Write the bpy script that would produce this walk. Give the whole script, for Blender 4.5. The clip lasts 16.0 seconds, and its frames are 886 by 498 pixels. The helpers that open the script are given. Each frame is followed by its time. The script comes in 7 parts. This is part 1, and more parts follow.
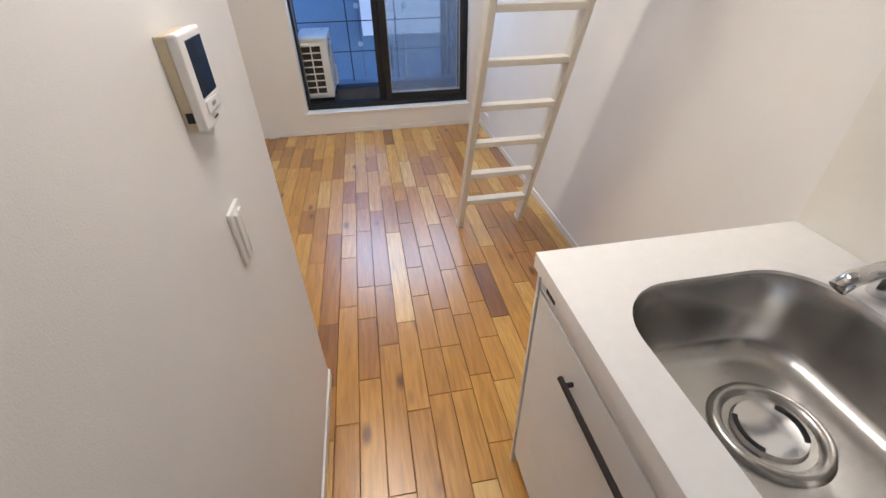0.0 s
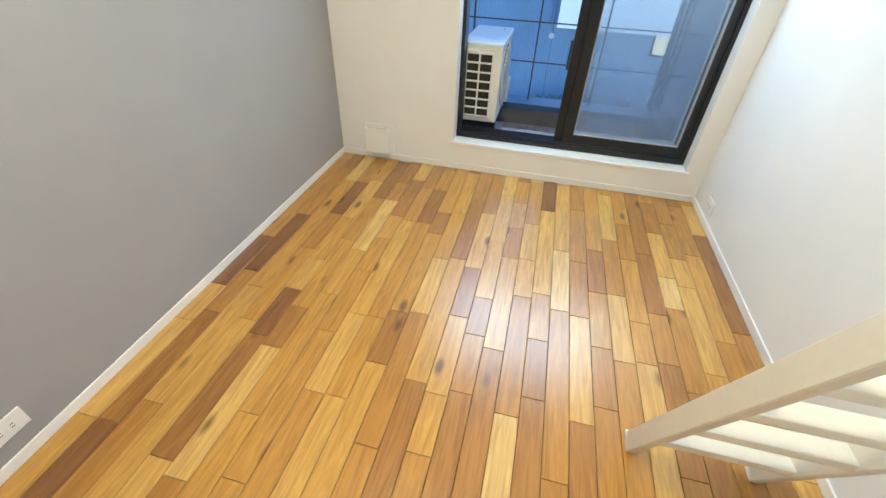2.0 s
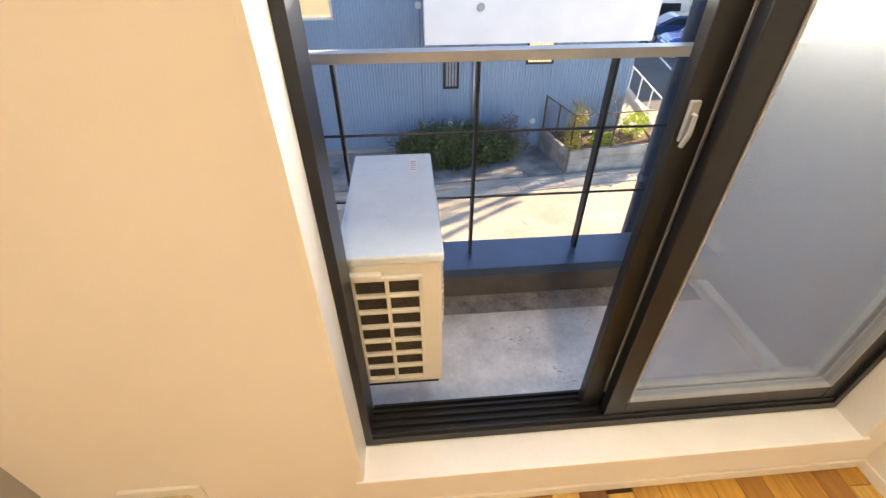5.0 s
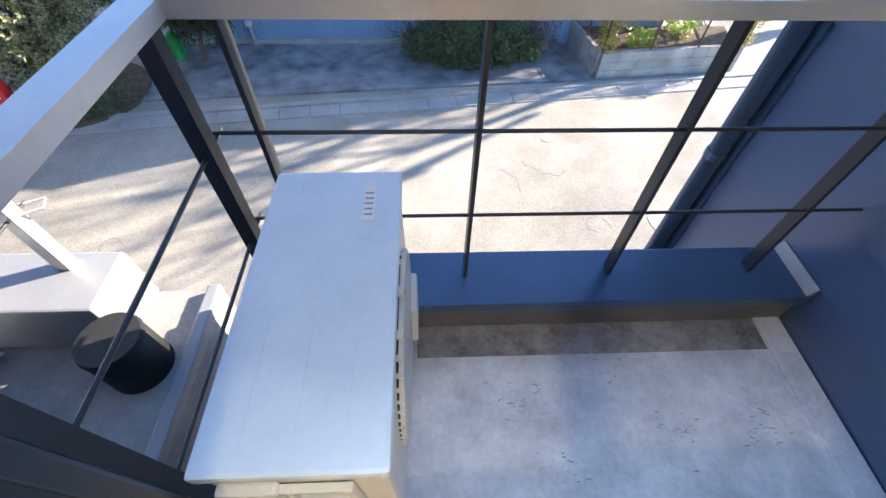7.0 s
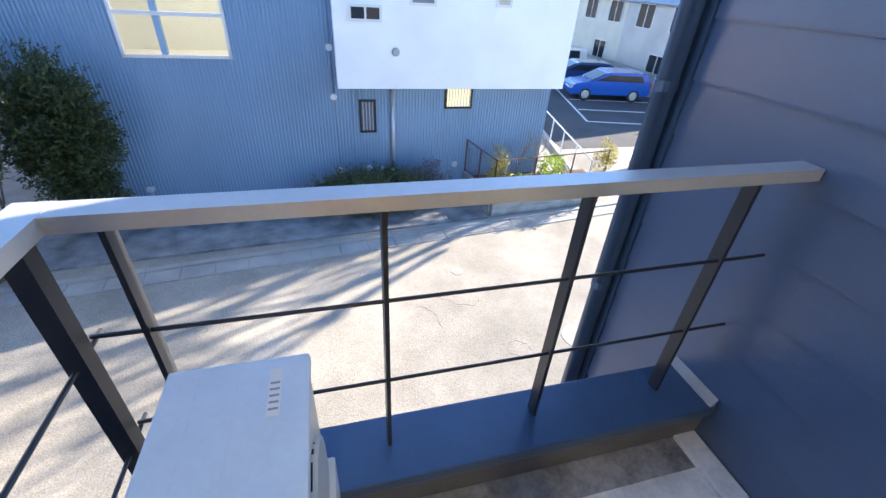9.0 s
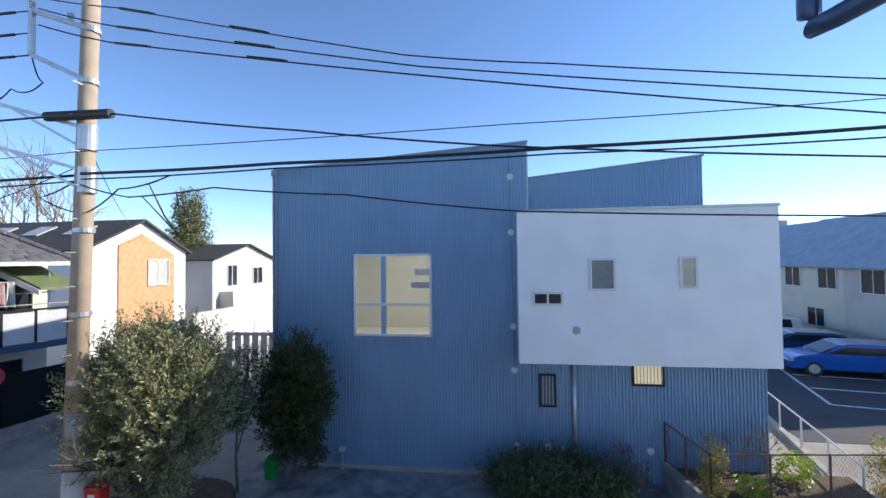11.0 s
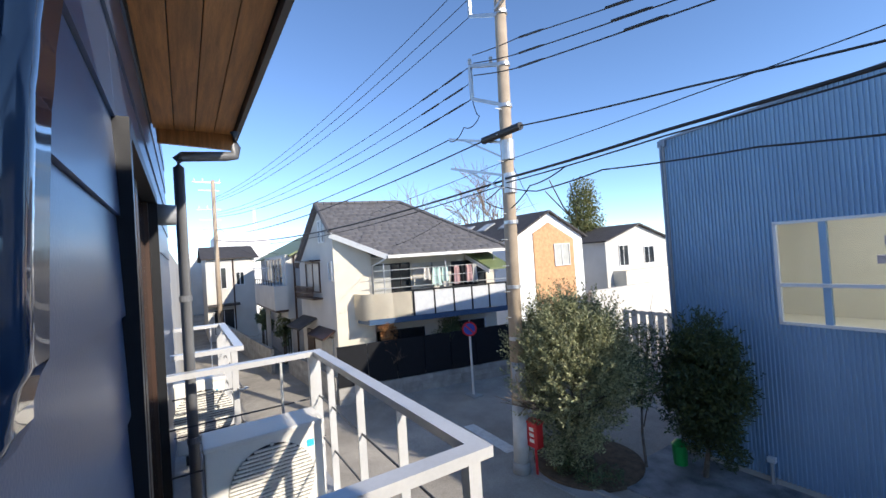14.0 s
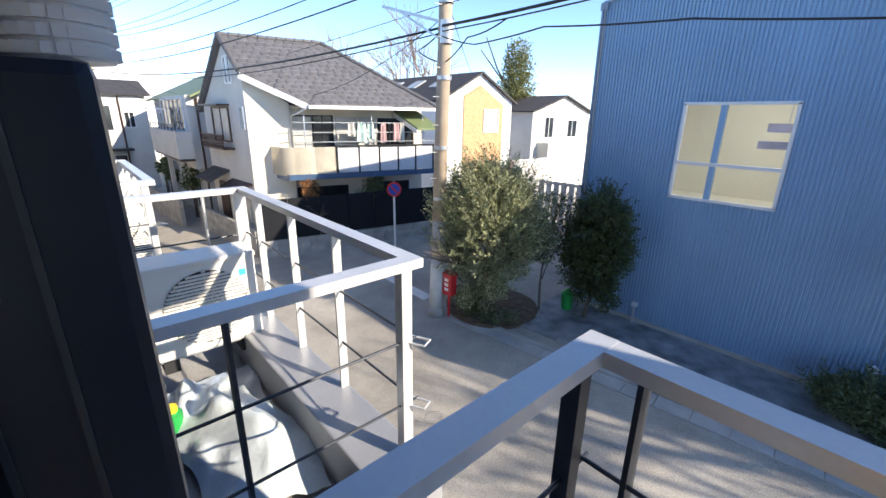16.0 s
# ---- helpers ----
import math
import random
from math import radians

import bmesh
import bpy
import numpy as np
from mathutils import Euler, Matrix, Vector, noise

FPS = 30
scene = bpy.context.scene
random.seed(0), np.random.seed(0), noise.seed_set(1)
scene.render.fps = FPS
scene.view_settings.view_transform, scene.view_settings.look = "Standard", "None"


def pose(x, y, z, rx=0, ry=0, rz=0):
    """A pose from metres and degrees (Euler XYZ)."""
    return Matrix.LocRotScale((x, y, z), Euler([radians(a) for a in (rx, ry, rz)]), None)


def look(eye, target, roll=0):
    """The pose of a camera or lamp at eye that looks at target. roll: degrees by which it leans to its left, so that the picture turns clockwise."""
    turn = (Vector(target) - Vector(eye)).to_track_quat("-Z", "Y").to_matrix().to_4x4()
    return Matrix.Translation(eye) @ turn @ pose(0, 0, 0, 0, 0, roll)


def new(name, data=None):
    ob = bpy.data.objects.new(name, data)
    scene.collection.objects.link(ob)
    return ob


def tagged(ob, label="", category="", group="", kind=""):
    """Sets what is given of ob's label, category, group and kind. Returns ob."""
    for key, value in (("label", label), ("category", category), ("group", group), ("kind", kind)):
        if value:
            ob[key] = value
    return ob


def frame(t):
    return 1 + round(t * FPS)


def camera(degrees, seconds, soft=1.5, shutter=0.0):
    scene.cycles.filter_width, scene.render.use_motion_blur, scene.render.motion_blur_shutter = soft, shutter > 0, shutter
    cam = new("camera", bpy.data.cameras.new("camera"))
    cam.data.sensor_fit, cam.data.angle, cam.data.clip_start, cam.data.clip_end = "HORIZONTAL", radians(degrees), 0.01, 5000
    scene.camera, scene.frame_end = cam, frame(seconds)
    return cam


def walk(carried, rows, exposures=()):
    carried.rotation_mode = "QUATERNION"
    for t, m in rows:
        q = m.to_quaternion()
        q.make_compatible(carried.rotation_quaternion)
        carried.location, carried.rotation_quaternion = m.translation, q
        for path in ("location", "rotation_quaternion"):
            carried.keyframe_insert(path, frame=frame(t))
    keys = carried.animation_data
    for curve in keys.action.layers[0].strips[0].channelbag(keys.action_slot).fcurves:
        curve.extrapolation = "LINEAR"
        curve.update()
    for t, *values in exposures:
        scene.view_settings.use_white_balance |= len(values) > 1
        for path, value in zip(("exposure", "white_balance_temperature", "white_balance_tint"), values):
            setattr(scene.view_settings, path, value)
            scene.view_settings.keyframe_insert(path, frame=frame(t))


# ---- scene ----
# ---- camera and walk ----
PATH = [
    (0, (-0.445, 0.058, 1.445), (-0.177, 1.663, 0.282), -1.1),
    (0.5, (-0.419, 0.381, 1.429), (-0.254, 1.976, 0.234), -0.6),
    (1, (-0.437, 0.759, 1.423), (-0.34, 2.337, 0.199), -0.9),
    (1.5, (-0.435, 1.104, 1.432), (-0.532, 2.702, 0.233), 0.3),
    (2, (-0.469, 1.407, 1.422), (-0.803, 2.954, 0.2), 2.6),
    (2.5, (-0.57, 1.734, 1.427), (-1.085, 3.221, 0.193), 3.3),
    (3, (-0.657, 2.082, 1.453), (-1.319, 3.511, 0.221), 1.3),
    (3.5, (-0.752, 2.474, 1.504), (-1.36, 3.941, 0.288), 0.4),
    (4, (-0.854, 2.844, 1.521), (-1.168, 4.388, 0.288), -1.2),
    (4.5, (-0.862, 3.243, 1.507), (-0.93, 4.837, 0.301), -1.4),
    (5, (-0.845, 3.616, 1.486), (-0.717, 5.204, 0.278), -0.2),
    (5.2, (-0.832, 3.757, 1.474), (-0.645, 5.328, 0.252), 0.0),
    (7.3, (-0.709, 4.364, 1.468), (-0.645, 5.588, -0.112), 1.6),
    (7.5, (-0.712, 4.364, 1.476), (-0.617, 5.61, -0.086), 2.4),
    (8, (-0.706, 4.37, 1.474), (-0.416, 5.627, -0.055), 5.2),
    (8.2, (-0.685, 4.38, 1.471), (-0.27, 5.638, -0.027), 6.3),
    (10.3, (-0.706, 4.416, 1.706), (-0.266, 6.367, 1.705), 1.1),
    (10.5, (-0.761, 4.445, 1.716), (-0.502, 6.427, 1.766), 0.3),
    (11, (-0.799, 4.487, 1.784), (-1.07, 6.468, 1.838), -0.7),
    (11.5, (-0.756, 4.513, 1.786), (-1.489, 6.374, 1.828), -2.8),
    (12, (-0.791, 4.517, 1.76), (-1.932, 6.159, 1.806), -4.6),
    (12.5, (-0.828, 4.54, 1.752), (-2.241, 5.952, 1.847), -6.1),
    (13, (-0.781, 4.508, 1.768), (-2.341, 5.752, 1.905), -5.6),
    (13.5, (-0.84, 4.515, 1.757), (-2.493, 5.638, 1.851), -4.4),
    (14, (-0.894, 4.536, 1.724), (-2.59, 5.597, 1.757), -3.8),
    (14.5, (-0.888, 4.523, 1.723), (-2.585, 5.577, 1.639), -3.1),
    (15, (-0.869, 4.501, 1.668), (-2.525, 5.592, 1.406), -2.1),
    (15.5, (-0.854, 4.471, 1.626), (-2.419, 5.633, 1.175), -0.6),
    (16, (-0.858, 4.443, 1.605), (-2.273, 5.717, 0.995), 0.9),
]
cam = camera(93.6, 16.0)
walk(cam, [(t, look(eye, target, roll)) for t, eye, target, roll in PATH],
     [(0, 1.8, 5600, 14), (1.0, 1.95, 5500, 12), (1.5, 2.2, 5500, 2), (2.5, 2.5, 5900, 0), (3.5, 2.4, 6900, 2), (4.5, 2.4, 9800, 16), (5.2, 2.4, 9200, 16), (7.3, 2.25, 6500, 10), (8.2, 2.25, 6500, 10), (10.3, 1.5, 6500, 10), (11.0, 0.9, 6200, 10), (11.5, 0.75, 6000, 10), (12.5, 0.7, 6000, 10), (13.2, 0.85, 6100, 10), (14.5, 0.9, 6300, 10), (15.2, 1.0, 6400, 10), (16, 1.4, 6500, 10)])

# ---- world, sun, large lights ----
SUN_AZ = math.atan2(0.938, 0.346)      # clockwise from +y
SUN_EL = radians(26.5)
world = bpy.data.worlds.new("sky")
scene.world = world
world.use_nodes = True
wn = world.node_tree.nodes
sky = wn.new("ShaderNodeTexSky")
sky.sky_type = "NISHITA"
sky.sun_disc = False
sky.sun_elevation, sky.sun_rotation = SUN_EL, SUN_AZ
sky.air_density, sky.dust_density, sky.ozone_density = 0.7, 0.0, 3.2
sky.altitude = 600
world.node_tree.links.new(sky.outputs[0], wn["Background"].inputs[0])
wn["Background"].inputs[1].default_value = 0.15

sun = new("sun", bpy.data.lights.new("sun", "SUN"))
sun.data.energy, sun.data.angle, sun.data.color = 3.9, radians(0.55), (1.0, 0.88, 0.72)
sun_dir = Vector((math.sin(SUN_AZ) * math.cos(SUN_EL), math.cos(SUN_AZ) * math.cos(SUN_EL), math.sin(SUN_EL)))
sun.matrix_world = look((20, 20, 30), Vector((20, 20, 30)) - sun_dir)


def lamp_area(name, m, sx, sy, watts, color):
    ob = new(name, bpy.data.lights.new(name, "AREA"))
    ob.data.shape, ob.data.size, ob.data.size_y = "RECTANGLE", sx, sy
    ob.data.energy, ob.data.color = watts, color
    ob.matrix_world = m
    return ob


lamp_area("kitchen_light", pose(-0.35, 0.75, 2.04), 0.3, 0.3, 1.9, (1.0, 0.88, 0.72))
lamp_area("room_light", pose(-0.75, 1.7, 3.0), 0.3, 0.3, 9.0, (1.0, 0.83, 0.58))
lamp_area("window_sky_light", pose(-0.25, 4.285, 1.74, -68, 0, 0), 1.45, 0.75, 6.5, (0.72, 0.86, 1.0))
lamp_area("studio_light", pose(-3.4, 16.3, 2.9), 1.6, 1.2, 34, (1.0, 0.95, 0.86))


# ---- materials ----
def mat(name, col, rough=0.5, metal=0.0, var=0.10, scale=6.0, bump=0.02, bscale=80.0, rnd=0.0, stretch=(1, 1, 1), dark=None, spec=0.5, coat=0.0):
    """Two-scale noise on colour and roughness, with fine relief."""
    m = bpy.data.materials.new(name)
    m.use_nodes = True
    nt = m.node_tree
    n, ln = nt.nodes, nt.links
    b = n["Principled BSDF"]
    b.inputs["Roughness"].default_value = rough
    b.inputs["Metallic"].default_value = metal
    b.inputs["Specular IOR Level"].default_value = spec
    b.inputs["Coat Weight"].default_value = coat
    tc = n.new("ShaderNodeTexCoord")
    mp = n.new("ShaderNodeMapping")
    mp.inputs["Scale"].default_value = stretch
    ln.new(tc.outputs["Object"], mp.inputs[0])
    n1 = n.new("ShaderNodeTexNoise")
    n1.inputs["Scale"].default_value, n1.inputs["Detail"].default_value = scale, 5
    n2 = n.new("ShaderNodeTexNoise")
    n2.inputs["Scale"].default_value, n2.inputs["Detail"].default_value = bscale, 3
    for k in (n1, n2):
        ln.new(mp.outputs[0], k.inputs["Vector"])
    dk = dark or tuple(c * (1 - 2.2 * var) for c in col)
    lt = tuple(min(1, c * (1 + var)) for c in col)
    r = n.new("ShaderNodeValToRGB")
    r.color_ramp.elements[0].position, r.color_ramp.elements[1].position = 0.3, 0.72
    r.color_ramp.elements[0].color, r.color_ramp.elements[1].color = (*dk, 1), (*lt, 1)
    mix = n.new("ShaderNodeMix")
    mix.data_type = "FLOAT"
    mix.inputs[0].default_value = 0.3
    ln.new(n1.outputs[0], mix.inputs[2])
    ln.new(n2.outputs[0], mix.inputs[3])
    ln.new(mix.outputs[0], r.inputs[0])
    out = r.outputs[0]
    if rnd:
        oi = n.new("ShaderNodeObjectInfo")
        hs = n.new("ShaderNodeHueSaturation")
        mr = n.new("ShaderNodeMapRange")
        mr.inputs[3].default_value, mr.inputs[4].default_value = 1 - rnd, 1 + rnd
        ln.new(oi.outputs["Random"], mr.inputs[0])
        ln.new(mr.outputs[0], hs.inputs["Value"])
        ln.new(out, hs.inputs["Color"])
        out = hs.outputs[0]
    ln.new(out, b.inputs["Base Color"])
    if bump:
        bp = n.new("ShaderNodeBump")
        bp.inputs["Strength"].default_value, bp.inputs["Distance"].default_value = 0.5, bump * 0.05
        ln.new(n2.outputs[0], bp.inputs["Height"])
        ln.new(bp.outputs[0], b.inputs["Normal"])
    return m


def wood_plank_mat(name, ramp, rough=0.3):
    """Oiled hardwood: every board its own tone, long grain along y and a few knots."""
    m = bpy.data.materials.new(name)
    m.use_nodes = True
    n, ln = m.node_tree.nodes, m.node_tree.links
    b = n["Principled BSDF"]
    oi = n.new("ShaderNodeObjectInfo")
    tone = n.new("ShaderNodeValToRGB")
    e = tone.color_ramp.elements
    while len(e) < len(ramp):
        e.new(0.5)
    for k, (p, c) in enumerate(ramp):
        e[k].position, e[k].color = p, (*c, 1)
    ln.new(oi.outputs["Random"], tone.inputs[0])
    tc = n.new("ShaderNodeTexCoord")
    mp = n.new("ShaderNodeMapping")
    mp.inputs["Scale"].default_value = (26, 2.2, 1)
    sh = n.new("ShaderNodeVectorMath")
    sh.operation = "MULTIPLY_ADD"
    cb = n.new("ShaderNodeCombineXYZ")
    ln.new(oi.outputs["Random"], cb.inputs[0])
    ln.new(oi.outputs["Random"], cb.inputs[1])
    sh.inputs[1].default_value = (37, 53, 0)
    ln.new(cb.outputs[0], sh.inputs[0])
    ln.new(tc.outputs["Object"], sh.inputs[2])
    ln.new(sh.outputs[0], mp.inputs[0])
    g = n.new("ShaderNodeTexNoise")
    g.inputs["Scale"].default_value, g.inputs["Detail"].default_value, g.inputs["Distortion"].default_value = 1.6, 6, 1.4
    ln.new(mp.outputs[0], g.inputs["Vector"])
    gr = n.new("ShaderNodeValToRGB")
    gr.color_ramp.elements[0].position, gr.color_ramp.elements[1].position = 0.28, 0.68
    gr.color_ramp.elements[0].color, gr.color_ramp.elements[1].color = (0.62, 0.52, 0.38, 1), (1.08, 1.06, 1.02, 1)
    ln.new(g.outputs[0], gr.inputs[0])
    mu = n.new("ShaderNodeMix")
    mu.data_type, mu.blend_type = "RGBA", "MULTIPLY"
    mu.inputs[0].default_value = 0.85
    ln.new(tone.outputs[0], mu.inputs[6])
    ln.new(gr.outputs[0], mu.inputs[7])
    # knots
    mk = n.new("ShaderNodeMapping")
    mk.inputs["Scale"].default_value = (9, 3.6, 1)
    ln.new(sh.outputs[0], mk.inputs[0])
    v = n.new("ShaderNodeTexVoronoi")
    v.inputs["Scale"].default_value = 0.75
    ln.new(mk.outputs[0], v.inputs["Vector"])
    kr = n.new("ShaderNodeValToRGB")
    kr.color_ramp.elements[0].position, kr.color_ramp.elements[1].position = 0.06, 0.16
    kr.color_ramp.elements[0].color, kr.color_ramp.elements[1].color = (0.16, 0.09, 0.05, 1), (1, 1, 1, 1)
    ln.new(v.outputs["Distance"], kr.inputs[0])
    mk2 = n.new("ShaderNodeMix")
    mk2.data_type, mk2.blend_type = "RGBA", "MULTIPLY"
    mk2.inputs[0].default_value = 0.8
    ln.new(mu.outputs[2], mk2.inputs[6])
    ln.new(kr.outputs[0], mk2.inputs[7])
    ln.new(mk2.outputs[2], b.inputs["Base Color"])
    rr = n.new("ShaderNodeMapRange")
    rr.inputs[3].default_value, rr.inputs[4].default_value = rough - 0.06, rough + 0.1
    ln.new(g.outputs[0], rr.inputs[0])
    ln.new(rr.outputs[0], b.inputs["Roughness"])
    bp = n.new("ShaderNodeBump")
    b.inputs["Coat Weight"].default_value, b.inputs["Coat Roughness"].default_value = 0.8, 0.25
    bp.inputs["Strength"].default_value, bp.inputs["Distance"].default_value = 0.25, 0.0006
    ln.new(g.outputs[0], bp.inputs["Height"])
    ln.new(bp.outputs[0], b.inputs["Normal"])
    return m


def road_mat(name, col):
    """Old asphalt: pale stones in a darker binder, worn patches and stains."""
    m = mat(name, col, 0.9, var=0.12, scale=0.8, bump=0.2, bscale=45)
    n, ln = m.node_tree.nodes, m.node_tree.links
    b = n["Principled BSDF"]
    src = b.inputs["Base Color"].links[0].from_socket
    geo = n.new("ShaderNodeNewGeometry")
    vo = n.new("ShaderNodeTexVoronoi")
    vo.inputs["Scale"].default_value = 55
    st = n.new("ShaderNodeTexNoise")
    st.inputs["Scale"].default_value, st.inputs["Detail"].default_value, st.inputs["Roughness"].default_value = 0.35, 8, 0.7
    for k in (vo, st):
        ln.new(geo.outputs["Position"], k.inputs["Vector"])
    out = src
    for sock, lo, hi, pa, pb in ((vo.outputs["Distance"], 1.12, 0.72, 0.1, 0.75), (st.outputs[0], 0.72, 1.12, 0.35, 0.62)):
        mr = n.new("ShaderNodeMapRange")
        mr.inputs[1].default_value, mr.inputs[2].default_value = pa, pb
        mr.inputs[3].default_value, mr.inputs[4].default_value = lo, hi
        ln.new(sock, mr.inputs[0])
        hs = n.new("ShaderNodeHueSaturation")
        ln.new(mr.outputs[0], hs.inputs["Value"])
        ln.new(out, hs.inputs["Color"])
        out = hs.outputs[0]
    ln.new(out, b.inputs["Base Color"])
    return m


def glass_mat(name, tint=(0.93, 0.97, 0.97), rough=0.0, haze=0.0):
    m = bpy.data.materials.new(name)
    m.use_nodes = True
    n, ln = m.node_tree.nodes, m.node_tree.links
    tr = n.new("ShaderNodeBsdfTransparent")
    tr.inputs[0].default_value = (*tint, 1)
    gl = n.new("ShaderNodeBsdfGlossy")
    gl.inputs["Roughness"].default_value = rough
    lw = n.new("ShaderNodeLayerWeight")
    lw.inputs[0].default_value = 0.5
    pw = n.new("ShaderNodeMath")
    pw.operation = "POWER"
    pw.inputs[1].default_value = 3.0
    ln.new(lw.outputs["Facing"], pw.inputs[0])
    fr = n.new("ShaderNodeMapRange")
    fr.inputs[3].default_value, fr.inputs[4].default_value = 0.035, 0.5
    ln.new(pw.outputs[0], fr.inputs[0])
    mx = n.new("ShaderNodeMixShader")
    ln.new(fr.outputs[0], mx.inputs[0])
    ln.new(tr.outputs[0], mx.inputs[1])
    ln.new(gl.outputs[0], mx.inputs[2])
    last = mx.outputs[0]
    # translucent share brightens the pane, standing in for pale reflections
    if haze:
        tl = n.new("ShaderNodeBsdfTranslucent")
        tl.inputs[0].default_value = (0.8, 0.8, 0.78, 1)
        m2 = n.new("ShaderNodeMixShader")
        m2.inputs[0].default_value = haze
        ln.new(last, m2.inputs[1])
        ln.new(tl.outputs[0], m2.inputs[2])
        last = m2.outputs[0]
    ln.new(last, n["Material Output"].inputs[0])
    return m


def emit_mat(name, col, power):
    m = bpy.data.materials.new(name)
    m.use_nodes = True
    b = m.node_tree.nodes["Principled BSDF"]
    b.inputs["Base Color"].default_value = (*col, 1)
    b.inputs["Emission Color"].default_value = (*col, 1)
    b.inputs["Emission Strength"].default_value = power
    return m


def leaf_mat(name, a, b2, rough=0.5):
    """Leaves: tone by leaf."""
    m = bpy.data.materials.new(name)
    m.use_nodes = True
    n, ln = m.node_tree.nodes, m.node_tree.links
    b = n["Principled BSDF"]
    g = n.new("ShaderNodeNewGeometry")
    r = n.new("ShaderNodeValToRGB")
    r.color_ramp.elements[0].color, r.color_ramp.elements[1].color = (*a, 1), (*b2, 1)
    ln.new(g.outputs["Random Per Island"], r.inputs[0])
    ln.new(r.outputs[0], b.inputs["Base Color"])
    b.inputs["Roughness"].default_value = rough
    tl = n.new("ShaderNodeBsdfTranslucent")
    ln.new(r.outputs[0], tl.inputs[0])
    mx = n.new("ShaderNodeMixShader")
    mx.inputs[0].default_value = 0.25
    ln.new(b.outputs[0], mx.inputs[1])
    ln.new(tl.outputs[0], mx.inputs[2])
    ln.new(mx.outputs[0], n["Material Output"].inputs[0])
    return m


M_WALLPAPER = mat("white_wallpaper", (0.80, 0.78, 0.75), 0.85, var=0.02, scale=3, bump=0.018, bscale=420)
M_GREYPAPER = mat("grey_wallpaper", (0.36, 0.345, 0.34), 0.85, var=0.03, scale=3, bump=0.05, bscale=420)
M_SKIRT = mat("skirting_white", (0.82, 0.80, 0.76), 0.4, var=0.03)
M_CEIL = mat("ceiling_paper", (0.82, 0.81, 0.79), 0.9, var=0.02)
M_FLOORWOOD = wood_plank_mat("acacia_planks", ((0.0, (0.20, 0.080, 0.018)), (0.06, (0.35, 0.158, 0.027)), (0.3, (0.45, 0.222, 0.034)), (0.68, (0.53, 0.285, 0.048)), (0.88, (0.61, 0.37, 0.088)), (1.0, (0.69, 0.48, 0.18))), 0.30)
M_SUBFLOOR = mat("dark_joint", (0.09, 0.045, 0.02), 0.8)
M_LADDER = mat("cream_aluminium", (0.74, 0.70, 0.60), 0.35, 0.0, var=0.03, bump=0.0)
M_PLASTIC = mat("white_plastic", (0.82, 0.80, 0.76), 0.38, var=0.02, bump=0.0)
M_BEIGEPL = mat("aged_shade_plastic", (0.62, 0.53, 0.36), 0.45, var=0.04, bump=0.0)
M_SCREEN = mat("dark_screen", (0.012, 0.02, 0.045), 0.08, var=0.1, bump=0.0)
M_COUNTER = mat("white_counter", (0.86, 0.85, 0.83), 0.22, var=0.015, scale=30, bump=0.0)
M_CABINET = mat("white_laminate", (0.80, 0.79, 0.77), 0.4, var=0.02, bump=0.0)
M_STEEL = mat("brushed_steel", (0.56, 0.55, 0.53), 0.26, 1.0, var=0.06, scale=14, bump=0.01, bscale=160)
M_CHROME = mat("chrome", (0.72, 0.72, 0.72), 0.12, 1.0, var=0.03, bump=0.0)
M_HANDLE = mat("dark_bronze", (0.035, 0.028, 0.026), 0.4, 0.5, var=0.1, bump=0.0)
M_BACKPANEL = mat("kitchen_panel", (0.82, 0.79, 0.72), 0.25, var=0.02, bump=0.0)
M_ALU = mat("black_aluminium", (0.018, 0.019, 0.022), 0.38, 0.3, var=0.12, scale=20, bump=0.0)
M_GLASS = glass_mat("window_glass", (0.955, 0.975, 0.975))
# panes with a pale haze mixed in to lift their brightness
M_GLASSHAZE = glass_mat("hazed_window_glass", (0.955, 0.975, 0.975), 0.0, 0.17)
M_GASKET = mat("grey_gasket", (0.32, 0.33, 0.34), 0.5, var=0.05, bump=0.0)
M_NAVY = mat("navy_siding", (0.07, 0.115, 0.21), 0.28, 0.0, var=0.08, scale=2, bump=0.02, bscale=150, spec=0.8)
M_NAVYMET = mat("navy_metal", (0.06, 0.11, 0.20), 0.32, 0.2, var=0.08, scale=5, bump=0.0)
M_NAVYPL = mat("navy_gloss_plastic", (0.02, 0.045, 0.10), 0.1, 0.0, var=0.05, bump=0.0, coat=0.5)
M_BALCFLOOR = mat("balcony_coating", (0.78, 0.81, 0.85), 0.5, var=0.10, scale=7, bump=0.05, bscale=60, dark=(0.46, 0.49, 0.54))
M_SLAB = mat("balcony_concrete", (0.38, 0.37, 0.35), 0.8, var=0.18, scale=4, bump=0.08, bscale=50)
M_KERBGREY = mat("grey_metal_coping", (0.30, 0.305, 0.32), 0.45, 0.1, var=0.08, scale=4, bump=0.0)
# cream lid tinted blue, the sky-lit shade put into its colour
M_LIDSHADE = mat("shade_blue_lid", (0.66, 0.75, 0.81), 0.4, var=0.05, scale=7, bump=0.0)
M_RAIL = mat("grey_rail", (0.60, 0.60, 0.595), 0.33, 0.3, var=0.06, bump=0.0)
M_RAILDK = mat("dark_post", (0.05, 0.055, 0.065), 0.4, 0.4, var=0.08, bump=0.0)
M_ACWHITE = mat("outdoor_unit_cream", (0.74, 0.715, 0.65), 0.38, var=0.04, scale=4, bump=0.0)
M_ACDARK = mat("unit_fins", (0.05, 0.042, 0.035), 0.7, 0.3, var=0.25, scale=40)
M_BLUEMARK = mat("blue_mark", (0.05, 0.45, 0.68), 0.4, var=0.02, bump=0.0)
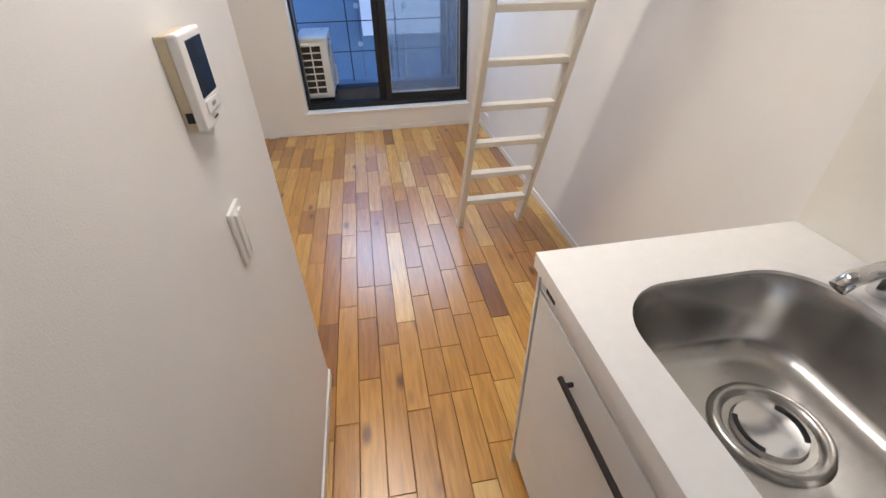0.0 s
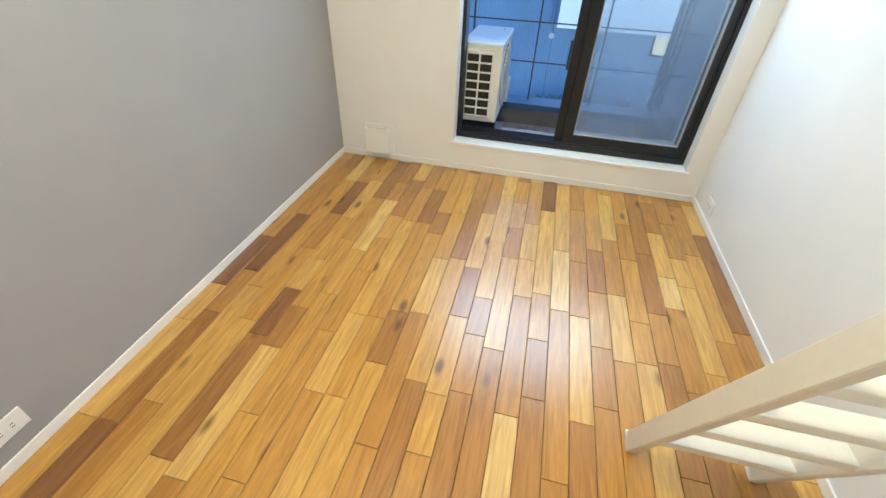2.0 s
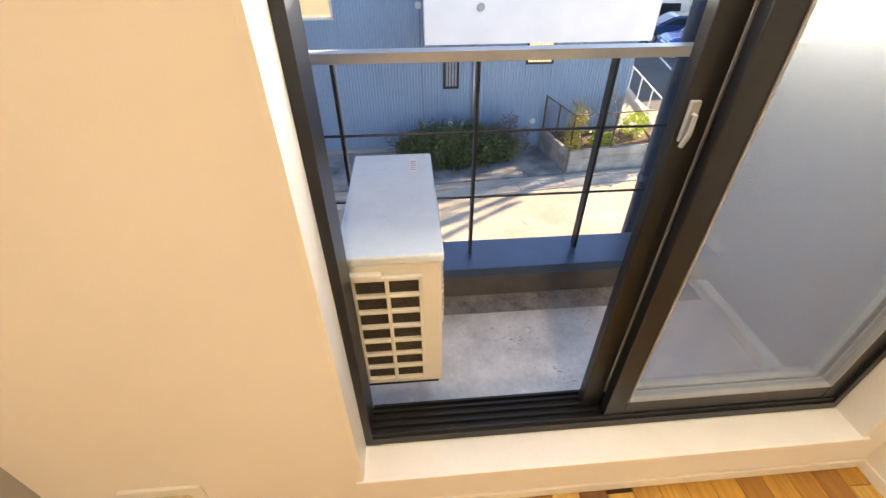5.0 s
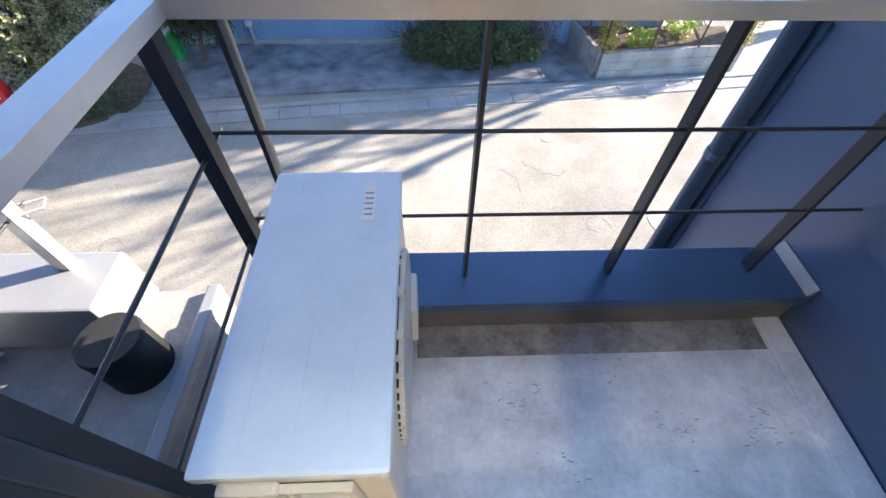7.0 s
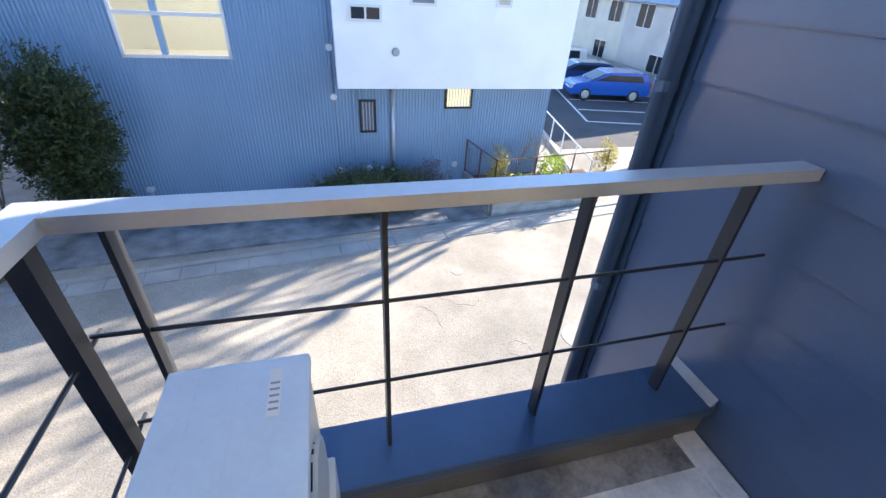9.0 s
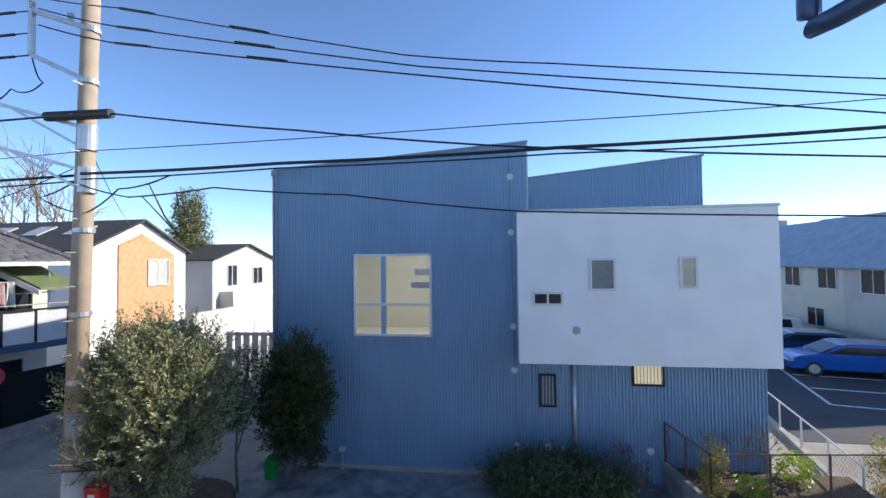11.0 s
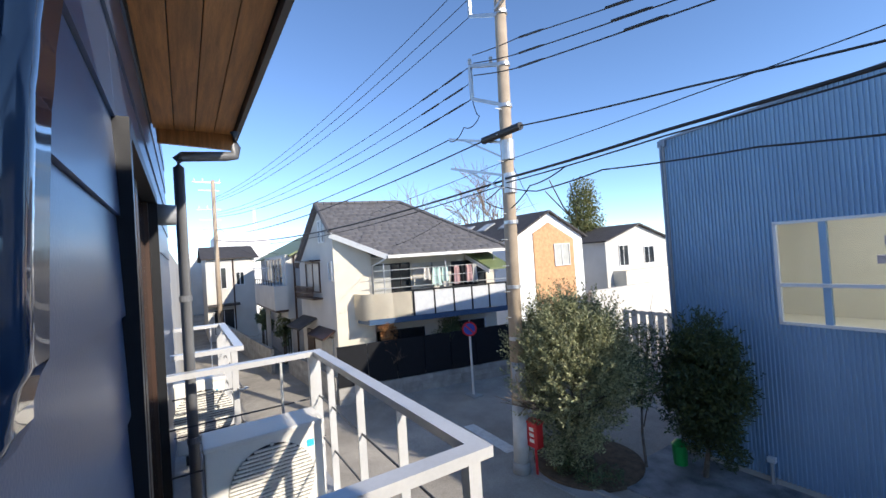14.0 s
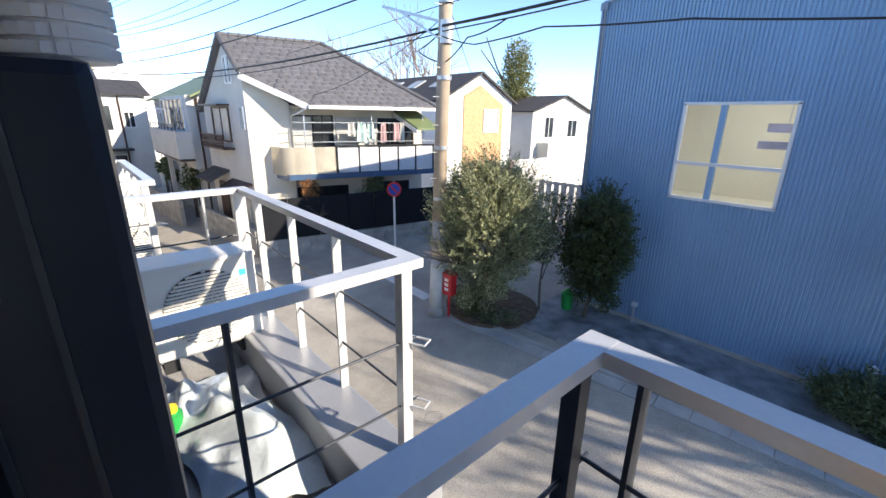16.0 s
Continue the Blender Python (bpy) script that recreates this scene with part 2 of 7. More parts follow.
M_RUBBER = mat("black_rubber", (0.02, 0.02, 0.02), 0.7, var=0.1)
M_SOFFIT = mat("cedar_soffit", (0.52, 0.24, 0.075), 0.5, var=0.22, scale=3, bump=0.03, bscale=20, rnd=0.25, stretch=(1, 14, 1))
M_DOWNPIPE = mat("dark_downpipe", (0.045, 0.048, 0.055), 0.35, var=0.1, bump=0.0)
M_BROWNFRAME = mat("brown_frame", (0.06, 0.032, 0.022), 0.4, 0.2, var=0.12, bump=0.0)
M_ASPHALT = road_mat("asphalt_road", (0.43, 0.395, 0.34))
M_CONC = mat("pale_concrete", (0.38, 0.37, 0.35), 0.85, var=0.16, scale=1.5, bump=0.12, bscale=40)
M_YARD = mat("stained_concrete_yard", (0.30, 0.31, 0.32), 0.7, var=0.25, scale=2.1, bump=0.12, bscale=40, dark=(0.055, 0.06, 0.068))
M_SOIL = mat("soil", (0.13, 0.09, 0.055), 0.95, var=0.3, scale=6, bump=0.4, bscale=30)
M_PAINT = mat("road_paint", (0.75, 0.74, 0.70), 0.7, var=0.12, scale=10)
M_BLOCK = mat("concrete_block", (0.36, 0.345, 0.32), 0.9, var=0.18, scale=3, bump=0.15, bscale=50, rnd=0.14)
M_CORR = mat("corrugated_steel_blue", (0.27, 0.41, 0.57), 0.42, 0.1, var=0.06, scale=0.7, bump=0.0)
M_CORRDK = mat("corrugated_steel_grey", (0.22, 0.27, 0.34), 0.5, 0.1, var=0.06, scale=0.7, bump=0.0)
M_STUCCO = mat("white_render", (0.86, 0.86, 0.86), 0.85, var=0.04, scale=1.2, bump=0.1, bscale=90)
M_CREAM = mat("cream_render", (0.70, 0.65, 0.54), 0.85, var=0.05, scale=1.2, bump=0.1, bscale=70)
M_WHITEWALL = mat("white_house_render", (0.58, 0.56, 0.52), 0.85, var=0.09, scale=0.8, bump=0.1, bscale=70)
M_GREYWALL = mat("grey_render", (0.44, 0.435, 0.43), 0.85, var=0.08, scale=0.8, bump=0.1, bscale=70)
M_ORANGE = mat("orange_brick_tile", (0.60, 0.34, 0.17), 0.8, var=0.14, scale=6, bump=0.1, bscale=40)
M_TILE = mat("grey_roof_tile", (0.115, 0.112, 0.118), 0.55, var=0.08, scale=4, bump=0.05, bscale=30, rnd=0.12)
M_ROOFDK = mat("dark_slate_roof", (0.06, 0.053, 0.05), 0.75, var=0.2, scale=3, bump=0.1)
M_ROOFGREEN = mat("green_metal_roof", (0.16, 0.20, 0.09), 0.55, var=0.12, scale=2)
# slate colour lightened to carry the glare on the row house roofs
M_ROOFBLUE = mat("glare_pale_slate", (0.36, 0.42, 0.50), 0.6, var=0.12, scale=2)
M_FENCE = mat("black_fence_panel", (0.012, 0.013, 0.016), 0.8, var=0.1, bump=0.02, spec=0.2)
M_WHITEALU = mat("white_frame", (0.70, 0.70, 0.69), 0.4, 0.1, var=0.04, bump=0.0)
M_DARKGLASS = mat("dark_pane", (0.03, 0.035, 0.04), 0.06, var=0.2, scale=2, bump=0.0)
M_PALEGLASS = mat("curtained_pane", (0.48, 0.48, 0.45), 0.15, var=0.10, scale=3, bump=0.0)
M_FROST = mat("frosted_panel", (0.56, 0.58, 0.60), 0.3, var=0.06, bump=0.0)
M_ROOMCREAM = mat("studio_plaster", (0.76, 0.73, 0.64), 0.9, var=0.03)
M_POLE = mat("concrete_pole", (0.40, 0.32, 0.235), 0.85, var=0.12, scale=3, bump=0.06, bscale=30)
M_POLEWHITE = mat("pole_guard", (0.62, 0.62, 0.60), 0.6, var=0.12, scale=4)
M_GALV = mat("galvanised_steel", (0.52, 0.53, 0.54), 0.4, 0.7, var=0.08, bump=0.0)
M_CABLE = mat("black_cable", (0.012, 0.012, 0.014), 0.5, var=0.1, bump=0.0)
M_RED = mat("red_enamel", (0.55, 0.02, 0.025), 0.35, var=0.06, bump=0.0)
M_BLUEPAINT = mat("sign_blue", (0.03, 0.07, 0.38), 0.4, var=0.04, bump=0.0)
M_GREENPL = mat("green_plastic", (0.02, 0.30, 0.06), 0.35, var=0.08, bump=0.0)
M_YELLOW = mat("yellow_plastic", (0.80, 0.62, 0.03), 0.4, var=0.05, bump=0.0)
M_SHEET = mat("clear_plastic_sheet", (0.66, 0.72, 0.74), 0.2, var=0.1, scale=8, bump=0.4, bscale=9)
M_LINEN = mat("hung_linen", (0.46, 0.62, 0.58), 0.9, var=0.08, scale=5)
M_LINENPINK = mat("pink_linen", (0.52, 0.34, 0.34), 0.9, var=0.1, scale=5)
M_CARBLUE = mat("blue_car_paint", (0.015, 0.12, 0.52), 0.15, 0.2, var=0.03, bump=0.0, coat=1.0)
M_CARNAVY = mat("navy_car_paint", (0.04, 0.10, 0.24), 0.15, 0.3, var=0.03, bump=0.0, coat=1.0)
M_CARWHITE = mat("white_car_paint", (0.76, 0.76, 0.74), 0.2, 0.0, var=0.02, bump=0.0, coat=1.0)
M_BARK = mat("bark", (0.15, 0.12, 0.095), 0.95, var=0.25, scale=12, bump=0.3, bscale=40)
M_TWIG = mat("pale_twig", (0.30, 0.22, 0.16), 0.9, var=0.2, scale=12)
M_OLIVE = leaf_mat("olive_leaf", (0.07, 0.09, 0.045), (0.46, 0.46, 0.24))
M_DKLEAF = leaf_mat("dark_evergreen_leaf", (0.02, 0.045, 0.022), (0.09, 0.11, 0.03))
M_CONIFER = leaf_mat("conifer_leaf", (0.07, 0.09, 0.025), (0.28, 0.27, 0.10))
M_HEDGE = leaf_mat("hedge_leaf", (0.03, 0.06, 0.025), (0.16, 0.19, 0.08))
M_DRYLEAF = leaf_mat("dry_leaf", (0.22, 0.10, 0.035), (0.48, 0.24, 0.10))
M_IVY = leaf_mat("yellow_ivy_leaf", (0.20, 0.17, 0.03), (0.55, 0.46, 0.10))
M_LIME = leaf_mat("lime_leaf", (0.25, 0.35, 0.03), (0.5, 0.6, 0.08))
M_LAV = leaf_mat("grey_lavender_leaf", (0.10, 0.09, 0.11), (0.22, 0.2, 0.22))


# ---- mesh helpers ----
def box(bm, x0, x1, y0, y1, z0, z1, bevel=0.0):
    m = Matrix.Translation(((x0 + x1) / 2, (y0 + y1) / 2, (z0 + z1) / 2)) @ Matrix.Diagonal((x1 - x0, y1 - y0, z1 - z0, 1))
    g = bmesh.ops.create_cube(bm, size=1, matrix=m)
    if bevel:
        es = list({e for v in g["verts"] for e in v.link_edges})
        bmesh.ops.bevel(bm, geom=es, offset=bevel, segments=2, affect="EDGES", profile=0.6)
    return bm


def B(*a, bevel=0.0):
    return box(bmesh.new(), *a, bevel=bevel)


def rod(bm, p, q, r, r2=None, seg=10):
    p, q = Vector(p), Vector(q)
    d = q - p
    m = Matrix.Translation((p + q) / 2) @ d.to_track_quat("Z", "Y").to_matrix().to_4x4()
    bmesh.ops.create_cone(bm, cap_ends=True, segments=seg, radius1=r, radius2=r if r2 is None else r2, depth=d.length, matrix=m)
    return bm


def bar(bm, p, q, w, h):
    """A square bar from p to q: w across, h upright."""
    p, q = Vector(p), Vector(q)
    d = (q - p).normalized()
    side = d.cross(Vector((0, 0, 1)))
    if side.length < 0.01:
        side = Vector((1, 0, 0))
    side.normalize()
    up = side.cross(d).normalized()
    vs = [bm.verts.new(e + side * (sx * w / 2) + up * (sz * h / 2)) for e in (p, q) for sx, sz in ((-1, -1), (1, -1), (1, 1), (-1, 1))]
    for f in ((3, 2, 1, 0), (4, 5, 6, 7), (0, 1, 5, 4), (1, 2, 6, 5), (2, 3, 7, 6), (3, 0, 4, 7)):
        bm.faces.new([vs[k] for k in f])
    return bm


def tube(bm, pts, r, seg=8):
    """A round tube along points."""
    pts = [Vector(p) for p in pts]
    rings = []
    for k, p in enumerate(pts):
        d = (pts[min(k + 1, len(pts) - 1)] - pts[max(k - 1, 0)]).normalized()
        s = d.cross(Vector((0, 0, 1)))
        if s.length < 0.05:
            s = d.cross(Vector((0, 1, 0)))
        s.normalize()
        u = s.cross(d)
        rings.append([bm.verts.new(p + (s * math.cos(a) + u * math.sin(a)) * r) for a in (2 * math.pi * j / seg for j in range(seg))])
    for a, b in zip(rings, rings[1:]):
        for j in range(seg):
            bm.faces.new((a[j], a[(j + 1) % seg], b[(j + 1) % seg], b[j]))
    bm.faces.new(rings[0][::-1])
    bm.faces.new(rings[-1])
    return bm


def prism(bm, outline, axis, a, b):
    """An outline in the two other axes, drawn out along axis from a to b."""
    def at(u, v, w):
        return (w, u, v) if axis == "x" else (u, w, v) if axis == "y" else (u, v, w)
    lo = [bm.verts.new(at(u, v, a)) for u, v in outline]
    hi = [bm.verts.new(at(u, v, b)) for u, v in outline]
    bm.faces.new(lo)
    bm.faces.new(hi[::-1])
    k = len(lo)
    for j in range(k):
        bm.faces.new((lo[j], hi[j], hi[(j + 1) % k], lo[(j + 1) % k]))
    bmesh.ops.recalc_face_normals(bm, faces=bm.faces)
    return bm


def rounded(x0, x1, y0, y1, r, seg=6):
    pts = []
    for cx, cy, a0 in ((x1 - r, y1 - r, 0), (x0 + r, y1 - r, 90), (x0 + r, y0 + r, 180), (x1 - r, y0 + r, 270)):
        pts += [(cx + r * math.cos(radians(a0 + 90 * k / seg)), cy + r * math.sin(radians(a0 + 90 * k / seg))) for k in range(seg + 1)]
    return pts


def link(name, bm, material, smooth=False):
    me = bpy.data.meshes.new(name)
    bm.to_mesh(me)
    bm.free()
    me.materials.append(material)
    if smooth:
        for p in me.polygons:
            p.use_smooth = True
    return new(name, me)


def part(name, bm, material, parent, label="", smooth=False):
    """One mesh under a thing or a part."""
    ob = link(name, bm, material, smooth)
    ob.parent = parent
    ob.matrix_parent_inverse = parent.matrix_basis.inverted()
    if parent.parent:
        ob.matrix_parent_inverse = Matrix.Identity(4)
    return tagged(ob, label)


def thing(name, at, label, category, group="", kind=""):
    ob = new(name)
    ob.empty_display_size = 0.1
    ob.matrix_basis = Matrix.Translation(at)
    return tagged(ob, label, category, group, kind)


def structure(name, bm, material, label, category):
    return tagged(link(name, bm, material), label, category, "", "structure")


# ---- the room ----
XL, XR, YW = -1.90, 0.655, 4.20          # grey wall, white wall, window wall
WX0, WX1, WZ0, WZ1 = -1.045, 0.548, 0.205, 2.20   # window opening
YF = 4.385                                # outer face of the facade
ZG = -3.45                               # street level

structure("floor", B(-2.1, 0.9, -1.6, 4.22, -0.30, -0.012), M_SUBFLOOR, "dark screed bed under wooden floor boards", "floor")
structure("wall_west", B(XL - 0.12, XL, 1.235, YW, -0.3, 3.3), M_GREYPAPER, "matt grey papered accent wall", "wall")
structure("wall_east", B(XR, XR + 0.12, 0.76, YW, -0.3, 3.3), M_WALLPAPER, "white papered wall beside the loft ladder", "wall")
corr = B(-0.86, -0.74, -1.6, 1.235, -0.012, 2.1)
structure("wall_corridor", corr, M_WALLPAPER, "white papered corridor wall with door phone", "wall")
structure("wall_corridor_return", B(-2.02, -0.86, 1.12, 1.235, -0.012, 3.3), M_WALLPAPER, "white papered wall behind the corridor corner", "wall")
structure("wall_back", B(-1.0, 0.9, -1.72, -1.6, -0.3, 2.1), M_WALLPAPER, "white papered end wall of kitchen corridor", "wall")
structure("wall_kitchen", B(0.545, 0.775, -1.6, 0.757, -0.3, 2.1), M_BACKPANEL, "glossy cream kitchen wall panel behind the sink", "wall")
structure("loft_floor", B(-0.86, 0.775, -1.72, 1.232, 2.1, 2.28), M_CEIL, "white underside of the loft above the kitchen", "ceiling")
structure("wall_loft_back", B(-2.02, 0.775, -1.84, -1.72, 2.1, 3.3), M_WALLPAPER, "white papered wall of the loft", "wall")
structure("wall_loft_east", B(XR, XR + 0.12, -1.72, 0.76, 2.28, 3.3), M_WALLPAPER, "white papered wall of the loft", "wall")
structure("wall_loft_west", B(-2.02, -1.9, -1.72, 1.17, 2.1, 3.3), M_WALLPAPER, "white papered wall of the loft", "wall")
structure("ceiling", B(-2.02, 0.775, -1.84, 4.6, 3.3, 3.42), M_CEIL, "white papered room ceiling", "ceiling")

# window wall round the opening
bm = bmesh.new()
box(bm, XL - 0.12, WX0, YW, YF - 0.03, -0.3, 3.3)
box(bm, WX1, XR + 0.12, YW, YF - 0.03, -0.3, 3.3)
box(bm, WX0, WX1, YW, YF - 0.03, -0.3, WZ0)
box(bm, WX0, WX1, YW, YF - 0.03, WZ1, 3.3)
structure("wall_north", bm, M_WALLPAPER, "white papered wall round the balcony window", "wall")
structure("window_sill_board", B(WX0 - 0.012, WX1 + 0.012, YW - 0.012, 4.300, WZ0 - 0.02, WZ0 + 0.003, bevel=0.004), M_SKIRT, "white sill board under the sliding window", "sill")
bm = bmesh.new()
box(bm, WX0, WX0 + 0.012, YW - 0.004, 4.300, WZ0, WZ1)
box(bm, WX1 - 0.012, WX1, YW - 0.004, 4.300, WZ0, WZ1)
box(bm, WX0, WX1, YW - 0.004, 4.300, WZ1 - 0.012, WZ1 + 0.002)
structure("trim_window", bm, M_SKIRT, "white reveal boards beside the window", "trim")

# skirting
for nm, a in (("baseboard_west", (XL, XL + 0.009, 1.244, YW, 0, 0.045)), ("baseboard_east", (XR - 0.009, XR, 0.765, YW, 0, 0.045)),
              ("baseboard_north", (XL + 0.009, XR - 0.009, YW - 0.009, YW, 0, 0.045)), ("baseboard_corridor", (-0.74, -0.731, -1.6, 1.237, 0, 0.045)),
              ("baseboard_corner", (-1.891, -0.731, 1.235, 1.244, 0, 0.045))):
    structure(nm, B(*a, bevel=0.003), M_SKIRT, "thin white skirting board", "skirting")

# sliding window: frame, fixed position sashes, both parked on the east half
win = thing("window_1", (WX0, 4.38, WZ0), "black aluminium sliding window, pushed half open", "window", kind="structure")
bm = bmesh.new()
box(bm, WX0 + 0.001, WX0 + 0.035, 4.300, 4.398, WZ0 + 0.004, WZ1 - 0.004)
box(bm, WX1 - 0.035, WX1 - 0.001, 4.300, 4.398, WZ0 + 0.004, WZ1 - 0.004)
box(bm, WX0 + 0.035, WX1 - 0.035, 4.300, 4.398, WZ1 - 0.04, WZ1 - 0.004)
box(bm, WX0 + 0.035, WX1 - 0.035, 4.300, 4.42, WZ0 + 0.004, WZ0 + 0.035)
for y in (4.31, 4.335, 4.36, 4.385, 4.405):
    box(bm, WX0 + 0.035, WX1 - 0.035, y - 0.003, y + 0.003, WZ0 + 0.035, WZ0 + 0.052)
part("window_frame", bm, M_ALU, win)


def sash(name, x0, x1, y, label):
    s = part(name, box(bmesh.new(), x0, x0 + 0.062, y - 0.016, y + 0.016, WZ0 + 0.05, WZ1 - 0.045, 0.003), M_ALU, win, label)
    part("stile", box(bmesh.new(), x1 - 0.05, x1, y - 0.016, y + 0.016, WZ0 + 0.05, WZ1 - 0.045, 0.003), M_ALU, s)
    part("rail_bottom", box(bmesh.new(), x0 + 0.062, x1 - 0.05, y - 0.015, y + 0.015, WZ0 + 0.05, WZ0 + 0.115, 0.003), M_ALU, s)
    part("rail_top", box(bmesh.new(), x0 + 0.062, x1 - 0.05, y - 0.015, y + 0.015, WZ1 - 0.1, WZ1 - 0.045, 0.003), M_ALU, s)
    g = bmesh.new()
    box(g, x0 + 0.062, x0 + 0.068, y - 0.018, y + 0.018, WZ0 + 0.115, WZ1 - 0.1)
    box(g, x1 - 0.056, x1 - 0.05, y - 0.018, y + 0.018, WZ0 + 0.115, WZ1 - 0.1)
    box(g, x0 + 0.068, x1 - 0.056, y - 0.018, y + 0.018, WZ0 + 0.115, WZ0 + 0.121)
    part("gasket", g, M_GASKET, s)
    p = part("pane", B(x0 + 0.062, x1 - 0.05, y - 0.003, y + 0.003, WZ0 + 0.115, WZ1 - 0.1), M_GLASSHAZE, s)
    p.visible_shadow = False
    return s


s1 = sash("sash_inner", -0.275, 0.515, 4.327, "")
s2 = sash("sash_outer", -0.335, 0.50, 4.371, "")
part("meeting_stile", B(-0.273, -0.225, 4.357, 4.385, WZ0 + 0.05, WZ1 - 0.045), M_ALU, s2)
bm = bmesh.new()
box(bm, -0.326, -0.306, 4.346, 4.356, 1.16, 1.24, 0.003)
tube(bm, [(-0.316, 4.352, 1.215), (-0.316, 4.338, 1.215), (-0.319, 4.334, 1.18), (-0.325, 4.338, 1.155)], 0.005)
part("crescent_lock", bm, M_GASKET, s2, "grey crescent lock")

# ---- loft ladder ----
lad = thing("loft_ladder", (0.24, 2.30, 0), "cream painted aluminium loft ladder leaning on the loft edge", "ladder")
FOOT, TOP = Vector((0, 2.295, 0.02)), Vector((0, 1.31, 2.55))
AX = (TOP - FOOT).normalized()
for x in (0.045, 0.437):
    bm = bmesh.new()
    bar(bm, (x, FOOT.y, FOOT.z), (x, TOP.y, TOP.z), 0.030, 0.068)
    bmesh.ops.bevel(bm, geom=bm.edges[:], offset=0.003, segments=1, affect="EDGES")
    rl = part("side_rail", bm, M_LADDER, lad)
    bm = bmesh.new()
    box(bm, x - 0.016, x + 0.016, FOOT.y - 0.03, FOOT.y + 0.045, 0.0, 0.022, 0.004)
    part("foot", bm, M_PLASTIC, rl, "white rubber foot")
for k in range(11):
    p = FOOT + AX * (0.21 + 0.226 * k)
    bm = B(0.057, 0.425, p.y - 0.03, p.y + 0.03, p.z - 0.014, p.z + 0.014, bevel=0.004)
    part("rung", bm, M_LADDER, lad)

# ---- fittings on the walls ----
dp = thing("door_phone", (-0.74, 0.65, 1.33), "cream video door phone with dark screen on the wall", "intercom")


def slab_x(name, x0, x1, y0, y1, z0, z1, material, parent, label="", bevel=0.0):
    return part(name, B(x0, x1, y0, y1, z0, z1, bevel=bevel), material, parent, label)


DPY, DPZ = 0.829, 1.283
slab_x("back_box", -0.74, -0.722, DPY - 0.051, DPY + 0.053, DPZ - 0.070, DPZ + 0.070, M_BEIGEPL, dp, "yellowed back housing", 0.003)
slab_x("body", -0.722, -0.706, DPY - 0.054, DPY + 0.055, DPZ - 0.072, DPZ + 0.072, M_PLASTIC, dp, "", 0.004)
slab_x("screen", -0.7065, -0.7045, DPY - 0.030, DPY + 0.043, DPZ - 0.024, DPZ + 0.060, M_SCREEN, dp, "dark glossy screen")
slab_x("talk_button", -0.7065, -0.703, DPY - 0.030, DPY + 0.040, DPZ - 0.050, DPZ - 0.029, M_PLASTIC, dp, "", 0.003)
slab_x("label_bar", -0.7032, -0.7025, DPY - 0.008, DPY + 0.010, DPZ - 0.042, DPZ - 0.036, M_GASKET, dp, "grey printed mark")
slab_x("microphone_slot", -0.7065, -0.7045, DPY - 0.010, DPY + 0.010, DPZ - 0.062, DPZ - 0.0595, M_RUBBER, dp)
slab_x("side_button", -0.733, -0.722, DPY - 0.0525, DPY - 0.050, DPZ - 0.056, DPZ - 0.040, M_RUBBER, dp)

sw = thing("light_switch", (-0.74, 0.80, 1.0), "white rocker light switch on the corridor wall", "switch")
slab_x("plate", -0.74, -0.732, 0.802, 0.874, 0.920, 1.042, M_PLASTIC, sw, "", 0.003)
slab_x("rocker", -0.732, -0.726, 0.818, 0.836, 0.931, 1.031, M_PLASTIC, sw, "", 0.002)
slab_x("rocker", -0.732, -0.726, 0.840, 0.858, 0.931, 1.031, M_PLASTIC, sw, "", 0.002)

vt = thing("wall_vent", (-1.59, YW, 0.16), "square cream plastic air vent low on the wall", "vent")
part("base_plate", B(-1.70, -1.48, YW - 0.012, YW, 0.055, 0.268, bevel=0.005), M_PLASTIC, vt)
part("cover", B(-1.69, -1.50, YW - 0.062, YW - 0.030, 0.058, 0.248, bevel=0.008), M_PLASTIC, vt)
# beige on collar and slot paints the shade behind the white cover
part("collar", B(-1.675, -1.515, YW - 0.030, YW - 0.012, 0.075, 0.232), M_BEIGEPL, vt, "vent collar coloured as if in shade")
part("slot", B(-1.67, -1.52, YW - 0.056, YW - 0.036, 0.2475, 0.2495), M_BEIGEPL, vt)


def socket(at_x, y0, z0, side, label):
    s = thing("power_socket", (at_x, y0, z0), label, "socket")
    a, b2 = (at_x - 0.008, at_x) if side < 0 else (at_x, at_x + 0.008)
    part("plate", B(a, b2, y0 - 0.06, y0 + 0.06, z0 - 0.038, z0 + 0.038, bevel=0.003), M_PLASTIC, s)
    f = a - 0.001 if side < 0 else b2 + 0.001
    for dy in (-0.018, 0.018):
        q = part("outlet", B(min(f, (a + b2) / 2), max(f, (a + b2) / 2), y0 + dy - 0.014, y0 + dy + 0.014, z0 - 0.016, z0 + 0.016), M_PLASTIC, s)
        for dz in (-0.006, 0.006):
            part("slot", B(f - 0.0008, f + 0.0008, y0 + dy - 0.005, y0 + dy + 0.005, z0 + dz - 0.0012, z0 + dz + 0.0012), M_RUBBER, q)
    return s


socket(XR, 3.93, 0.13, -1, "white double power socket low on the white wall")
socket(XL, 1.75, 0.15, 1, "white double power socket low on the grey wall")

